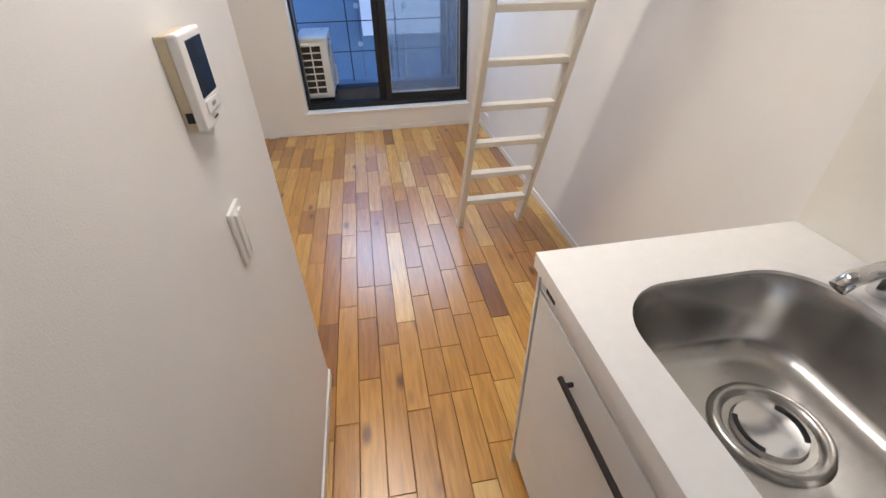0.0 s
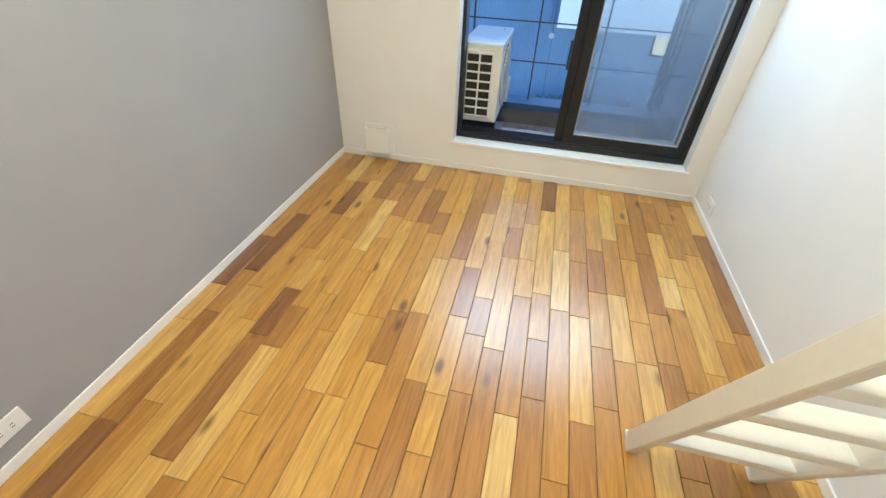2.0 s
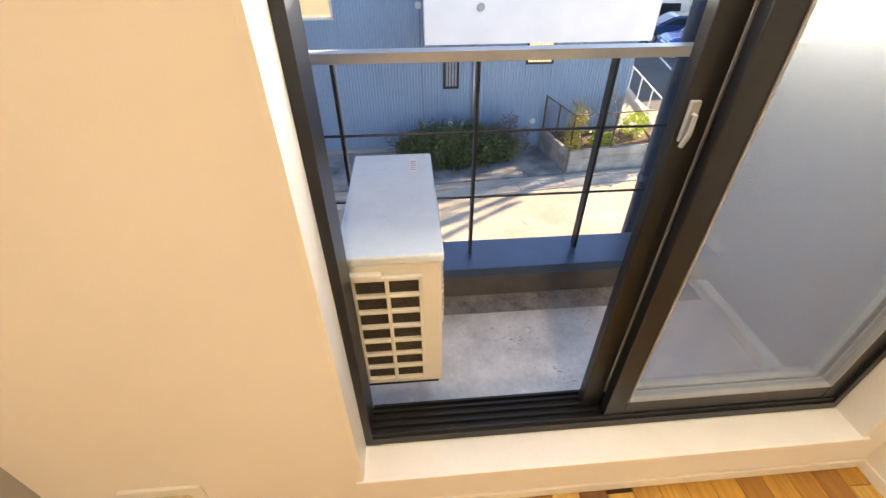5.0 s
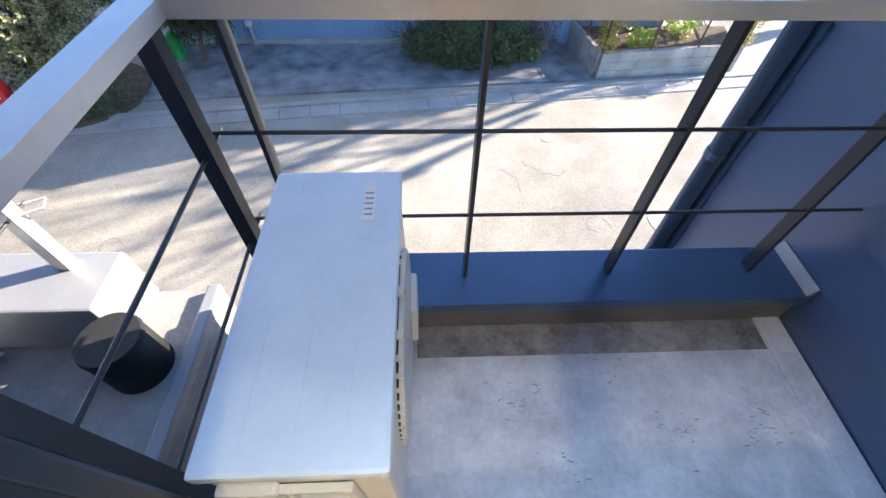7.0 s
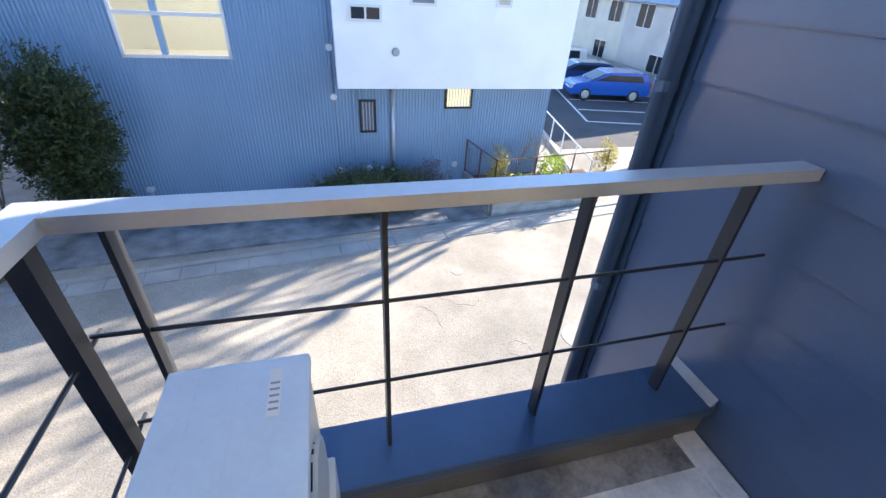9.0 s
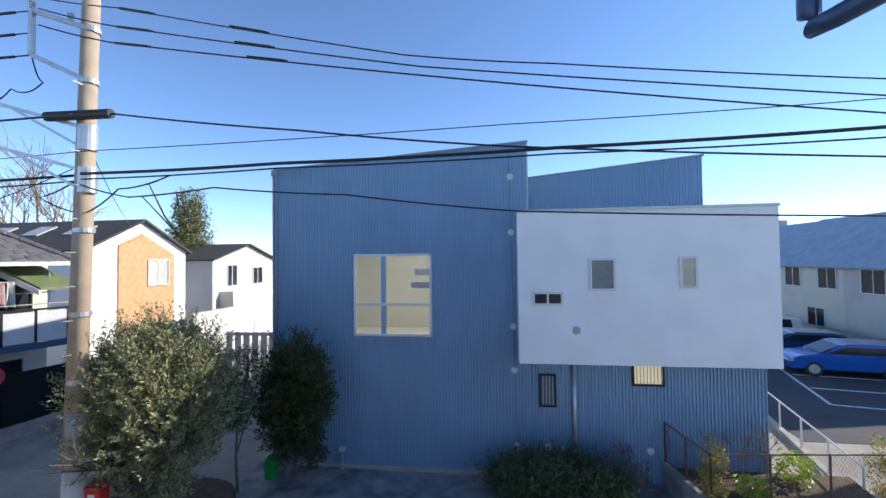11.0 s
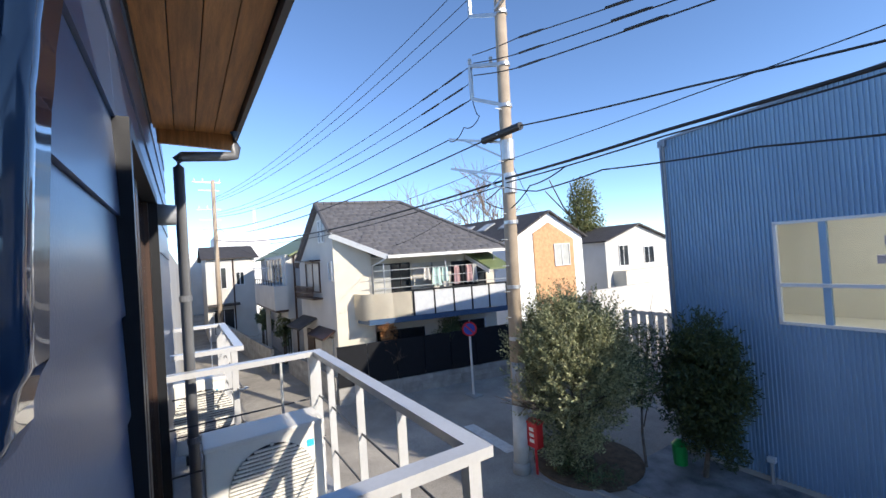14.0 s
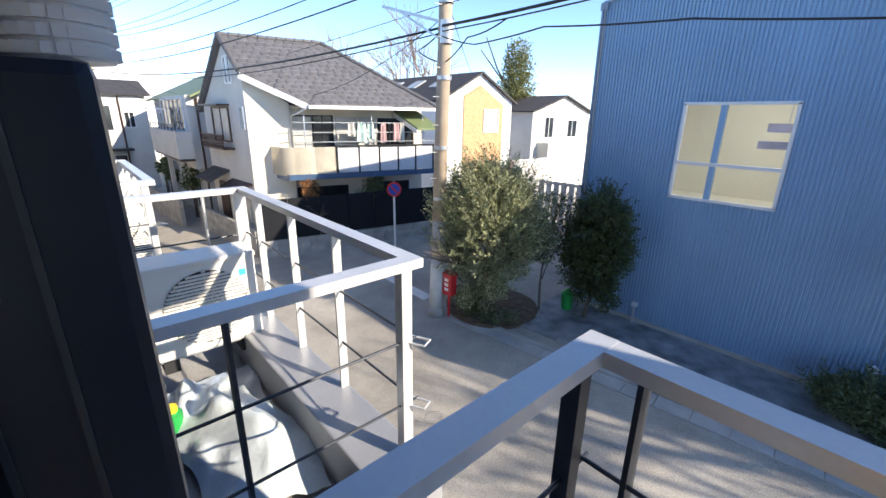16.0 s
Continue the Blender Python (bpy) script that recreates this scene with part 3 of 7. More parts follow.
# ---- kitchen ----
ct = thing("worktop", (0.2, 0.0, 0.88), "white worktop with a sink cut-out", "worktop")
SX0, SX1, SY0, SY1 = -0.03, 0.42, 0.02, 0.61
RS = 0.13
bm = bmesh.new()
for a in ((-0.12, SX0, -1.55, 0.757), (SX1, 0.543, -1.55, 0.757), (SX0, SX1, -1.55, SY0), (SX0, SX1, SY1, 0.757)):
    box(bm, *a, 0.862, 0.90)
for cx, cy, sx, sy in ((SX1, SY1, 1, 1), (SX0, SY1, -1, 1), (SX0, SY0, -1, -1), (SX1, SY0, 1, -1)):
    arc = [(cx - sx * RS + sx * RS * math.cos(radians(9 * k)), cy - sy * RS + sy * RS * math.sin(radians(9 * k))) for k in range(11)]
    prism(bm, [(cx, cy)] + arc, "z", 0.862, 0.8999)
part("slab", bm, M_COUNTER, ct)
sink = thing("kitchen_sink", (0.2, 0.31, 0.7), "brushed stainless steel sink under the worktop", "sink")
bm = bmesh.new()
rings = []
for z, ins, r in ((0.892, 0.0, 0.13), (0.878, 0.006, 0.13), (0.80, 0.012, 0.13), (0.735, 0.022, 0.125), (0.715, 0.04, 0.115), (0.706, 0.075, 0.09), (0.700, 0.14, 0.05)):
    rings.append([bm.verts.new((*p, z)) for p in rounded(SX0 + ins, SX1 - ins, SY0 + ins, SY1 - ins, r, 8)])
for a, b2 in zip(rings, rings[1:]):
    for k in range(len(a)):
        bm.faces.new((a[k], a[(k + 1) % len(a)], b2[(k + 1) % len(a)], b2[k]))
bm.faces.new(rings[-1])
bmesh.ops.recalc_face_normals(bm, faces=bm.faces)
part("bowl", bm, M_STEEL, sink, smooth=True)
DR = (0.225, 0.385)
dr = part("drain_ring", bmesh.new(), M_STEEL, sink)
bm = bmesh.new()
prof = ((0.105, 0.7005), (0.100, 0.712), (0.088, 0.715), (0.082, 0.708), (0.074, 0.696), (0.070, 0.690))
rings = [[bm.verts.new((DR[0] + r * math.cos(a), DR[1] + r * math.sin(a), z)) for a in (2 * math.pi * k / 40 for k in range(40))] for r, z in prof]
for a, b2 in zip(rings, rings[1:]):
    for k in range(40):
        bm.faces.new((a[k], a[(k + 1) % 40], b2[(k + 1) % 40], b2[k]))
bm.to_mesh(dr.data)
bm.free()
for p in dr.data.polygons:
    p.use_smooth = True
bm = bmesh.new()
bmesh.ops.create_cone(bm, cap_ends=True, segments=40, radius1=0.066, radius2=0.060, depth=0.012, matrix=Matrix.Translation((DR[0], DR[1], 0.703)))
lid = part("drain_lid", bm, M_CHROME, sink, "polished steel drain cover")
for sx in (-1, 1):
    bm = bmesh.new()
    prism(bm, [(DR[0] + sx * 0.062 * math.cos(radians(a)) * k, DR[1] + 0.062 * math.sin(radians(a)) * k) for k, rng in ((1.0, range(-40, 41, 10)), (0.86, range(40, -41, -10))) for a in rng], "z", 0.709, 0.7115)
    part("finger_slot", bm, M_RUBBER, lid)

fc = thing("kitchen_tap", (0.47, 0.50, 0.9), "chrome single lever kitchen tap on the worktop", "tap")
bm = bmesh.new()
rod(bm, (0.475, 0.50, 0.90), (0.475, 0.50, 0.955), 0.024, seg=20)
part("base", bm, M_CHROME, fc, smooth=False)
bm = bmesh.new()
tube(bm, [(0.475, 0.50, 0.945), (0.44, 0.50, 0.965), (0.38, 0.50, 0.955), (0.355, 0.50, 0.935)], 0.016, 14)
part("lever", bm, M_CHROME, fc, smooth=True)
bm = bmesh.new()
tube(bm, [(0.48, 0.44, 0.90), (0.48, 0.44, 1.10), (0.455, 0.42, 1.16), (0.38, 0.36, 1.17), (0.30, 0.30, 1.12)], 0.013, 14)
part("spout", bm, M_CHROME, fc, smooth=True)

cab = thing("sink_cabinet", (0.2, 0.2, 0.08), "white laminate sink cabinet with dark bar handles", "cabinet")
part("body", B(-0.085, 0.543, -1.54, 0.745, 0.08, 0.66), M_CABINET, cab)
part("plinth", B(-0.045, 0.543, -1.54, 0.70, 0.0, 0.08), M_CABINET, cab)
part("side_panel", B(-0.108, 0.543, 0.745, 0.755, 0.02, 0.862), M_CABINET, cab)
for y0, y1 in ((0.005, 0.741), (-0.74, -0.005)):
    d = part("door", B(-0.105, -0.087, y0, y1, 0.09, 0.80, bevel=0.002), M_CABINET, cab)
    bm = bmesh.new()
    tube(bm, [(-0.124, y1 - 0.19, 0.728), (-0.124, y1 - 0.62, 0.728)], 0.0065, 10)
    for yy in (y1 - 0.21, y1 - 0.60):
        tube(bm, [(-0.105, yy, 0.728), (-0.124, yy, 0.728)], 0.0055, 8)
    part("handle", bm, M_HANDLE, d, "dark bronze bar handle")
part("top_rail", B(-0.105, -0.087, -1.5, 0.741, 0.808, 0.858, bevel=0.002), M_CABINET, cab)
part("slot_pull", B(-0.1065, -0.104, 0.66, 0.705, 0.826, 0.836), M_RUBBER, cab, "small dark pull slot")

# ceiling lamps
for nm, x, y, z, r in (("downlight", -0.35, 0.75, 2.1, 0.07), ("ceiling_lamp", -0.75, 2.55, 3.3, 0.22)):
    L = thing(nm, (x, y, z), "round white ceiling lamp, switched on", "lamp")
    bm = bmesh.new()
    rod(bm, (x, y, z - 0.03), (x, y, z), r, seg=28)
    part("housing", bm, M_PLASTIC, L)
    bm = bmesh.new()
    rod(bm, (x, y, z - 0.04), (x, y, z - 0.03), r * 0.86, seg=28)
    part("diffuser", bm, emit_mat(nm + "_glow", (1.0, 0.8, 0.55), 6.0), L, "glowing diffuser")

# ---- own balcony ----
ZB = 0.06
structure("balcony_floor", B(-1.20, 0.643, YF, 5.16, -0.14, ZB), M_BALCFLOOR, "grey coated balcony floor with scuffs and stains", "balcony floor")
M_SCUFF = mat("dark_scuff", (0.36, 0.38, 0.42), 0.7, var=0.3, scale=40)
rs = random.Random(77)
for cx, cy, n in ((-0.43, 4.81, 26), (0.09, 4.73, 22), (0.38, 4.70, 26), (-0.1, 4.95, 12), (-0.3, 4.62, 14)):
    bm = bmesh.new()
    for k in range(n):
        x, y = cx + rs.gauss(0, 0.045), cy + rs.gauss(0, 0.035)
        a, L, w = rs.uniform(-0.5, 0.5), rs.uniform(0.002, 0.010), rs.uniform(0.001, 0.004)
        bar(bm, (x - L * math.cos(a), y - L * math.sin(a), ZB + 0.0005), (x + L * math.cos(a), y + L * math.sin(a), ZB + 0.0005), w, 0.001)
    structure("shoe_scuff", bm, M_SCUFF, "dark scuff marks on the coated balcony floor", "scuff mark")
# thin sheet that makes the floor darker along the edge beam
structure("balcony_dark_strip", B(-0.76, 0.528, 4.975, 5.099, ZB, ZB + 0.0015), mat("dark_floor_strip", (0.36, 0.365, 0.39), 0.55, var=0.3, scale=9, bump=0.05, bscale=60, dark=(0.10, 0.10, 0.11)), "dark mottled strip along the balcony edge beam", "dirt")
structure("balcony_gutter", B(0.53, 0.628, YF, 5.125, ZB, ZB + 0.014, bevel=0.005), M_BALCFLOOR, "low grey upstand along the balcony wall", "upstand")
structure("balcony_beam", B(-1.26, 0.63, 5.10, 5.30, -0.32, 0.20), mat("grey_coated_beam", (0.17, 0.16, 0.165), 0.6, var=0.2, scale=5), "dull grey coated edge beam of the balcony", "beam")
structure("balcony_coping", B(-1.27, 0.628, 5.08, 5.31, 0.195, 0.245, bevel=0.006), M_NAVYMET, "navy metal coping of the balcony edge", "coping")
structure("coping_upstand", prism(bmesh.new(), [(0.606, 0.246), (0.627, 0.246), (0.627, 0.285)], "y", 5.085, 5.305), M_KERBGREY, "small grey flashing where coping meets the wall", "flashing")
structure("balcony_coping_west", B(-1.27, -1.16, YF, 5.12, 0.10, 0.14, bevel=0.005), M_NAVYMET, "navy metal coping at the balcony side", "coping")
structure("balcony_underside", B(-1.26, -1.2, YF, 5.3, -0.32, 0.10), M_NAVY, "navy clad balcony side", "beam")

# wing wall with lapped siding
YWING = 5.80
wing = structure("wall_wing", B(0.645, 0.98, 4.39, YWING, ZG, 3.6), M_NAVY, "navy lapped siding wing wall beside the balcony", "wall")
k = 0
z = -0.32
while z < 3.5:
    bm = bmesh.new()
    x = 0.645
    vs = [(x - 0.014, z), (x - 0.014, z + 0.010), (x - 0.004, z + 0.198), (x, z + 0.198), (x, z)]
    prism(bm, vs, "y", YF + 0.002, YWING - 0.002)
    ob = part("siding_board", bm, M_NAVY, wing)
    z += 0.2
bm = bmesh.new()
box(bm, 0.622, 0.665, YWING - 0.06, YWING + 0.02, ZG, 3.6)
part("corner_trim", bm, M_NAVYMET, wing)

# own facade with lapped siding, pierced by the windows
fac = thing("facade", (-3, YF, 0), "dark navy lapped siding facade of the apartment house", "facade", kind="structure")


def facade_piece(x0, x1, z0, z1):
    part("facade_panel", B(x0, x1, YF - 0.03, YF - 0.012, z0, z1), M_NAVY, fac)
    z = z0
    while z < z1 - 0.01:
        h = min(0.292, z1 - z)
        bm = bmesh.new()
        y = YF - 0.012
        prism(bm, [(y + 0.014, z), (y + 0.014, z + 0.01), (y + 0.004, z + h - 0.003), (y, z + h - 0.003), (y, z)], "x", x0 + 0.001, x1 - 0.001)
        part("siding_board", bm, M_NAVY, fac)
        z += 0.292


NW0, NW1 = -3.92, -2.42   # neighbour's window
facade_piece(NW1, WX0 - 0.002, -0.14, 3.3)
facade_piece(-7.4, NW0, -0.14, 3.3)
facade_piece(NW0, NW1, 2.2, 3.3)
facade_piece(NW0, NW1, -0.14, 0.2)
facade_piece(WX0, WX1, WZ1, 3.3)
facade_piece(WX0, WX1, -0.14, WZ0 - 0.006)
facade_piece(WX1 + 0.002, 0.64, -0.14, 3.3)
bm = box(bmesh.new(), -7.4, 0.64, 4.2, YF - 0.01, ZG, -0.15)
part("lower_wall", bm, M_NAVY, fac)
bm = box(bmesh.new(), -7.5, -7.4, 0, YF - 0.03, ZG, 3.3)
box(bm, -7.4, -2.03, 4.0, 4.2, -0.14, 3.3)
part("inner_wall", bm, M_NAVY, fac)
# neighbour's window
nwin = thing("window_2", (-3.2, YF, 0.2), "dark brown framed neighbour window, closed", "window", kind="structure")
bm = bmesh.new()
for a in ((NW0, NW0 + 0.05, 0.2, 2.2), (NW1 - 0.05, NW1, 0.2, 2.2), (NW0 + 0.05, NW1 - 0.05, 0.2, 0.25), (NW0 + 0.05, NW1 - 0.05, 2.15, 2.2)):
    box(bm, a[0], a[1], YF - 0.06, YF + 0.035, a[2], a[3])
part("window_frame", bm, M_ALU, nwin)
for x0 in (NW0 + 0.05, -3.17):
    s = part("sash", B(x0, x0 + 0.05, YF - 0.05, YF - 0.01, 0.25, 2.15), M_BROWNFRAME, nwin)
    part("stile", B(x0 + 0.65, x0 + 0.70, YF - 0.05, YF - 0.01, 0.25, 2.15), M_BROWNFRAME, s)
    part("pane", B(x0 + 0.05, x0 + 0.65, YF - 0.035, YF - 0.03, 0.25, 2.15), M_DARKGLASS, s)

# eaves with cedar boards
eav = thing("eaves", (-4, 4.8, 2.8), "overhanging eaves with warm cedar boards and dark fascia", "eaves", kind="structure")
part("roof_slab", B(-4.56, -2.0, YF, 4.92, 2.83, 2.98), M_DOWNPIPE, eav)
for k in range(4):
    part("board", B(-4.56, -2.0, YF + 0.012 + 0.13 * k, YF + 0.138 + 0.13 * k, 2.80, 2.826, bevel=0.003), M_SOFFIT, eav, "" if k else "cedar soffit board")
part("fascia", B(-4.56, -2.0, 4.92, 4.95, 2.75, 2.98), M_DOWNPIPE, eav, "dark metal fascia")
part("end_board", prism(bmesh.new(), [(YF + 0.03, 2.70), (4.93, 2.68), (4.93, 2.95), (YF + 0.03, 2.95)], "x", -4.60, -4.565), M_SOFFIT, eav)
# gutter and downpipe at the end of the eaves
def downpipe(x, y, z0, ztop, out, label, r=0.031, pm=None, end=0.2):
    pm = pm or M_DOWNPIPE
    g = thing("downpipe", (x, y, z0), label, "downpipe")
    bm = bmesh.new()
    tube(bm, [(x, y, z0), (x, y, ztop - 0.08), (x, y, ztop - 0.02), (x + out[0] * 0.06, y + out[1] * 0.06, ztop), (x + out[0] * 0.8, y + out[1] * 0.8, ztop + 0.02), (x + out[0] * 0.97, y + out[1] * 0.97, ztop + 0.03), (x + out[0], y + out[1], ztop + 0.09), (x + out[0], y + out[1], ztop + end)], r, 14)
    part("pipe", bm, pm, g, smooth=True)
    z = z0 + 0.9
    while z < ztop - 0.3:
        bm = bmesh.new()
        rod(bm, (x, y, z - 0.02), (x, y, z + 0.02), r + 0.005, seg=14)
        part("bracket", bm, pm, g)
        z += 0.95
    return g


downpipe(-4.22, 4.54, -0.3, 2.52, (0.0, 0.36), "grey downpipe fixed to the facade", 0.034, mat("grey_downpipe", (0.17, 0.175, 0.185), 0.35, var=0.1, bump=0.0))
vh = thing("vent_hood", (-3.95, YF, 2.09), "grey round vent hood on the facade", "vent")
part("collar", rod(bmesh.new(), (-3.95, YF, 2.09), (-3.95, YF + 0.03, 2.09), 0.08, seg=20), M_GASKET, vh)
part("hood", rod(bmesh.new(), (-3.95, YF + 0.03, 2.09), (-3.95, YF + 0.13, 2.085), 0.066, 0.062, 20), M_GASKET, vh, "", True)
downpipe(0.575, 5.80, ZG, 2.68, (-0.10, 0.56), "navy downpipe at the corner of the wing wall", 0.041, M_NAVYMET, 0.38)
ev2 = thing("wing_eaves", (0.6, 6.2, 2.8), "short eaves of the wing with cedar underside", "eaves", kind="structure")
part("roof_slab", B(0.46, 1.4, 5.6, 6.64, 3.13, 3.26), M_DOWNPIPE, ev2)
for k in range(5):
    part("board", B(0.47 + 0.13 * k, 0.596 + 0.13 * k, 5.62, 6.62, 3.10, 3.126), M_SOFFIT, ev2)
part("fascia", B(0.42, 0.46, 5.6, 6.64, 3.06, 3.27), M_DOWNPIPE, ev2)
part("gutter", B(0.33, 0.42, 5.58, 6.66, 3.12, 3.22, bevel=0.02), M_DOWNPIPE, ev2)


def rail_run(t, p, q, posts, z_post0, wires, mat_top=M_RAIL, mat_post=M_RAILDK):
    """A hand rail from p to q on square posts, with thin rods between."""
    p, q = Vector(p), Vector(q)
    part("hand_rail", bar(bmesh.new(), p, q, 0.065, 0.035), mat_top, t)
    for f in posts:
        a = p.lerp(q, f)
        part("post", bar(bmesh.new(), (a.x, a.y, z_post0), (a.x, a.y, p.z - 0.017), 0.012 if abs(q.x - p.x) > abs(q.y - p.y) else 0.036, 0.042 if abs(q.x - p.x) > abs(q.y - p.y) else 0.012), mat_post, t)
    for z in wires:
        part("rod", rod(bmesh.new(), (p.x, p.y, z), (q.x, q.y, z), 0.0055, seg=8), M_RAILDK, t)


br = thing("balcony_railing", (-0.3, 5.2, 0.26), "grey steel balcony railing with thin posts and rods", "railing")
ZR = 1.143
rail_run(br, (-1.22, 5.205, ZR), (0.628, 5.205, ZR), (), 0.26, (0.855, 0.557))
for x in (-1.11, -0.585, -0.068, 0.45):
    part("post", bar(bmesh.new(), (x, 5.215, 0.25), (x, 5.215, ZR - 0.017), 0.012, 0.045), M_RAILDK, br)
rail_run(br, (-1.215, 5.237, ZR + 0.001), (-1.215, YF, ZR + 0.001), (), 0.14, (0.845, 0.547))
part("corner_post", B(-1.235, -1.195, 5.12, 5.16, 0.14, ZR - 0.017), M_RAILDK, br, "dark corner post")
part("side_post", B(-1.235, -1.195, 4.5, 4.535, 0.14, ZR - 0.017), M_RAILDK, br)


def outdoor_unit(x0, x1, y0, y1, z0, z1, face, grille, label):
    """Air conditioner outdoor unit: face is the side with the fan (+1 or -1 in x)."""
    u = thing("outdoor_unit", ((x0 + x1) / 2, (y0 + y1) / 2, z0 - 0.09), label, "air conditioner")
    part("casing", B(x0, x1, y0, y1, z0, z1 - 0.012, bevel=0.012), M_ACWHITE, u)
    # the shaded own unit gets the blue-tinted lid, sunlit ones the plain cream
    part("lid", B(x0 - 0.006, x1 + 0.006, y0 - 0.006, y1 + 0.006, z1 - 0.03, z1, bevel=0.008), M_LIDSHADE if grille else M_ACWHITE, u, "pale pressed steel lid")
    for yy in (y0 + 0.1, y1 - 0.1):
        part("foot_block", B(x0 + 0.01, x1 - 0.01, yy - 0.04, yy + 0.04, z0 - 0.09, z0 - 0.008), M_RUBBER, u, "black resin foot block")
    part("base_rail", B(x0 + 0.01, x1 - 0.01, y0 + 0.05, y1 - 0.05, z0 - 0.012, z0), M_GALV, u)
    fx = x1 if face > 0 else x0
    cy, cz, R = (y0 + y1) / 2 + 0.02, (z0 + z1) / 2 - 0.01, min(0.225, (z1 - z0) * 0.43)
    bm = bmesh.new()
    rod(bm, (fx - 0.004 * face, cy, cz), (fx + 0.004 * face, cy, cz), R, seg=40)
    part("fan_opening", bm, M_ACDARK, u, "dark fan opening")
    bm = bmesh.new()
    n = 22
    for k in range(-n // 2, n // 2 + 1):
        h = k * 2 * R / n
        w = math.sqrt(max(R * R - h * h, 0.0001))
        box(bm, min(fx, fx + 0.014 * face), max(fx, fx + 0.014 * face), cy - w, cy + w, cz + h - 0.0062, cz + h + 0.0062)
    for k in range(8):
        a = math.pi * k / 8
        bar(bm, (fx + 0.012 * face, cy - R * math.cos(a), cz - R * math.sin(a)), (fx + 0.012 * face, cy + R * math.cos(a), cz + R * math.sin(a)), 0.004, 0.004)
    part("fan_grille", bm, M_ACWHITE, u, "cream slatted fan grille")
    if grille:
        # coil openings on the end that faces the window
        bm = bmesh.new()
        box(bm, x0 + 0.035, x1 - 0.065, y0 - 0.004, y0 + 0.01, z0 + 0.05, z1 - 0.075)
        part("coil", bm, M_ACDARK, u, "dark dusty coil fins")
        zz0, zz1, xa, xb = z0 + 0.045, z1 - 0.07, x0 + 0.03, x1 - 0.06
        for k in range(8):
            zc = zz0 + (zz1 - zz0) * k / 7
            part("guard_bar", B(xa, xb, y0 - 0.016, y0 - 0.002, zc - 0.0055, zc + 0.0055, bevel=0.002), M_ACWHITE, u)
        for xx in (xa, (xa + xb) / 2, xb):
            part("guard_bar", B(xx - 0.0055, xx + 0.0055, y0 - 0.0168, y0 - 0.002, zz0 - 0.008, zz1 + 0.008, bevel=0.003), M_ACWHITE, u)
        part("grip", B(x0 + 0.02, x0 + 0.11, y0 - 0.02, y0, z1 - 0.07, z1 - 0.05, bevel=0.006), M_ACWHITE, u)
        part("valve_cover", B(x1, x1 + 0.03, y1 - 0.17, y1 - 0.04, z0 + 0.02, z0 + 0.2, bevel=0.006), M_ACWHITE, u)
        for fx2 in (0.22, 0.5, 0.78):
            xx = x0 + (x1 - x0) * fx2
            part("lid_crease", B(xx - 0.0012, xx + 0.0012, y0 + 0.02, y1 - 0.02, z1 - 0.0005, z1 + 0.0008), M_LIDSHADE, u)
        for fy in (0.3, 0.55, 0.8):
            yy = y0 + (y1 - y0) * fy
            part("lid_rib", B(x0 + 0.08, x0 + 0.12, yy - 0.001, yy + 0.001, z1 - 0.0005, z1 + 0.001), M_LIDSHADE, u)
        part("type_plate", B(x1 - 0.075, x1 - 0.05, y1 - 0.15, y1 - 0.03, z1 + 0.0002, z1 + 0.0012), M_PLASTIC, u, "small printed type plate")
        for k in range(5):
            part("print_line", B(x1 - 0.072, x1 - 0.053, y1 - 0.135 + 0.016 * k, y1 - 0.130 + 0.016 * k, z1 + 0.0012, z1 + 0.0018), M_GASKET, u)
    else:
        part("badge", B(min(fx, fx + 0.003 * face), max(fx, fx + 0.003 * face), y1 - 0.10, y1 - 0.06, z1 - 0.14, z1 - 0.10), M_BLUEMARK, u, "pale blue badge")
    return u


outdoor_unit(-1.052, -0.778, 4.478, 5.10, 0.27, 0.818, 1, True, "cream air conditioner outdoor unit on the balcony by the window")
outdoor_unit(-3.70, -3.44, 4.58, 5.20, 0.24, 0.80, 1, False, "sunlit cream outdoor unit on the neighbour balcony")

# unidentified dark facade fitting beside the window, lamp-like with a ribbed band
lb = thing("facade_fitting", (-1.13, YF, 1.2), "dark lamp-like fitting with white ribbed band on the facade", "bracket")
part("post", B(-1.105, -1.052, YF + 0.002, 4.457, 0.45, 1.622, bevel=0.006), mat("dark_fitting_paint", (0.018, 0.024, 0.036), 0.3, 0.2, var=0.12, scale=12, bump=0.0), lb)
for gy in (4.405, 4.428):
    part("groove_strip", B(-1.0525, -1.0505, gy, gy + 0.0025, 0.46, 1.61), M_RAILDK, lb)
bm = bmesh.new()
prism(bm, [(YF + 0.004, 1.655), (4.478, 1.655), (4.492, 1.685), (4.494, 1.74), (4.497, 1.80), (4.508, 1.88), (4.520, 1.98), (YF + 0.06, 2.02), (YF + 0.004, 1.98)], "x", -1.115, -1.05)
bmesh.ops.bevel(bm, geom=bm.edges[:], offset=0.011, segments=3, affect="EDGES")
part("sleeve", bm, M_NAVYPL, lb, "glossy navy sleeve", True)
bm = bmesh.new()
rod(bm, (-1.08, 4.450, 1.622), (-1.08, 4.450, 1.656), 0.016, seg=24)
for j in range(6):
    for i in range(24):
        a = 2 * math.pi * i / 24
        c = Vector((-1.08 + 0.016 * math.cos(a), 4.450 + 0.016 * math.sin(a), 1.625 + 0.0056 * j))
        box(bm, c.x - 0.0019, c.x + 0.0019, c.y - 0.0019, c.y + 0.0019, c.z - 0.002, c.z + 0.002)
tagged(part("ribbed_band", bm, M_PLASTIC, lb), "white ribbed band", kind="stuff")
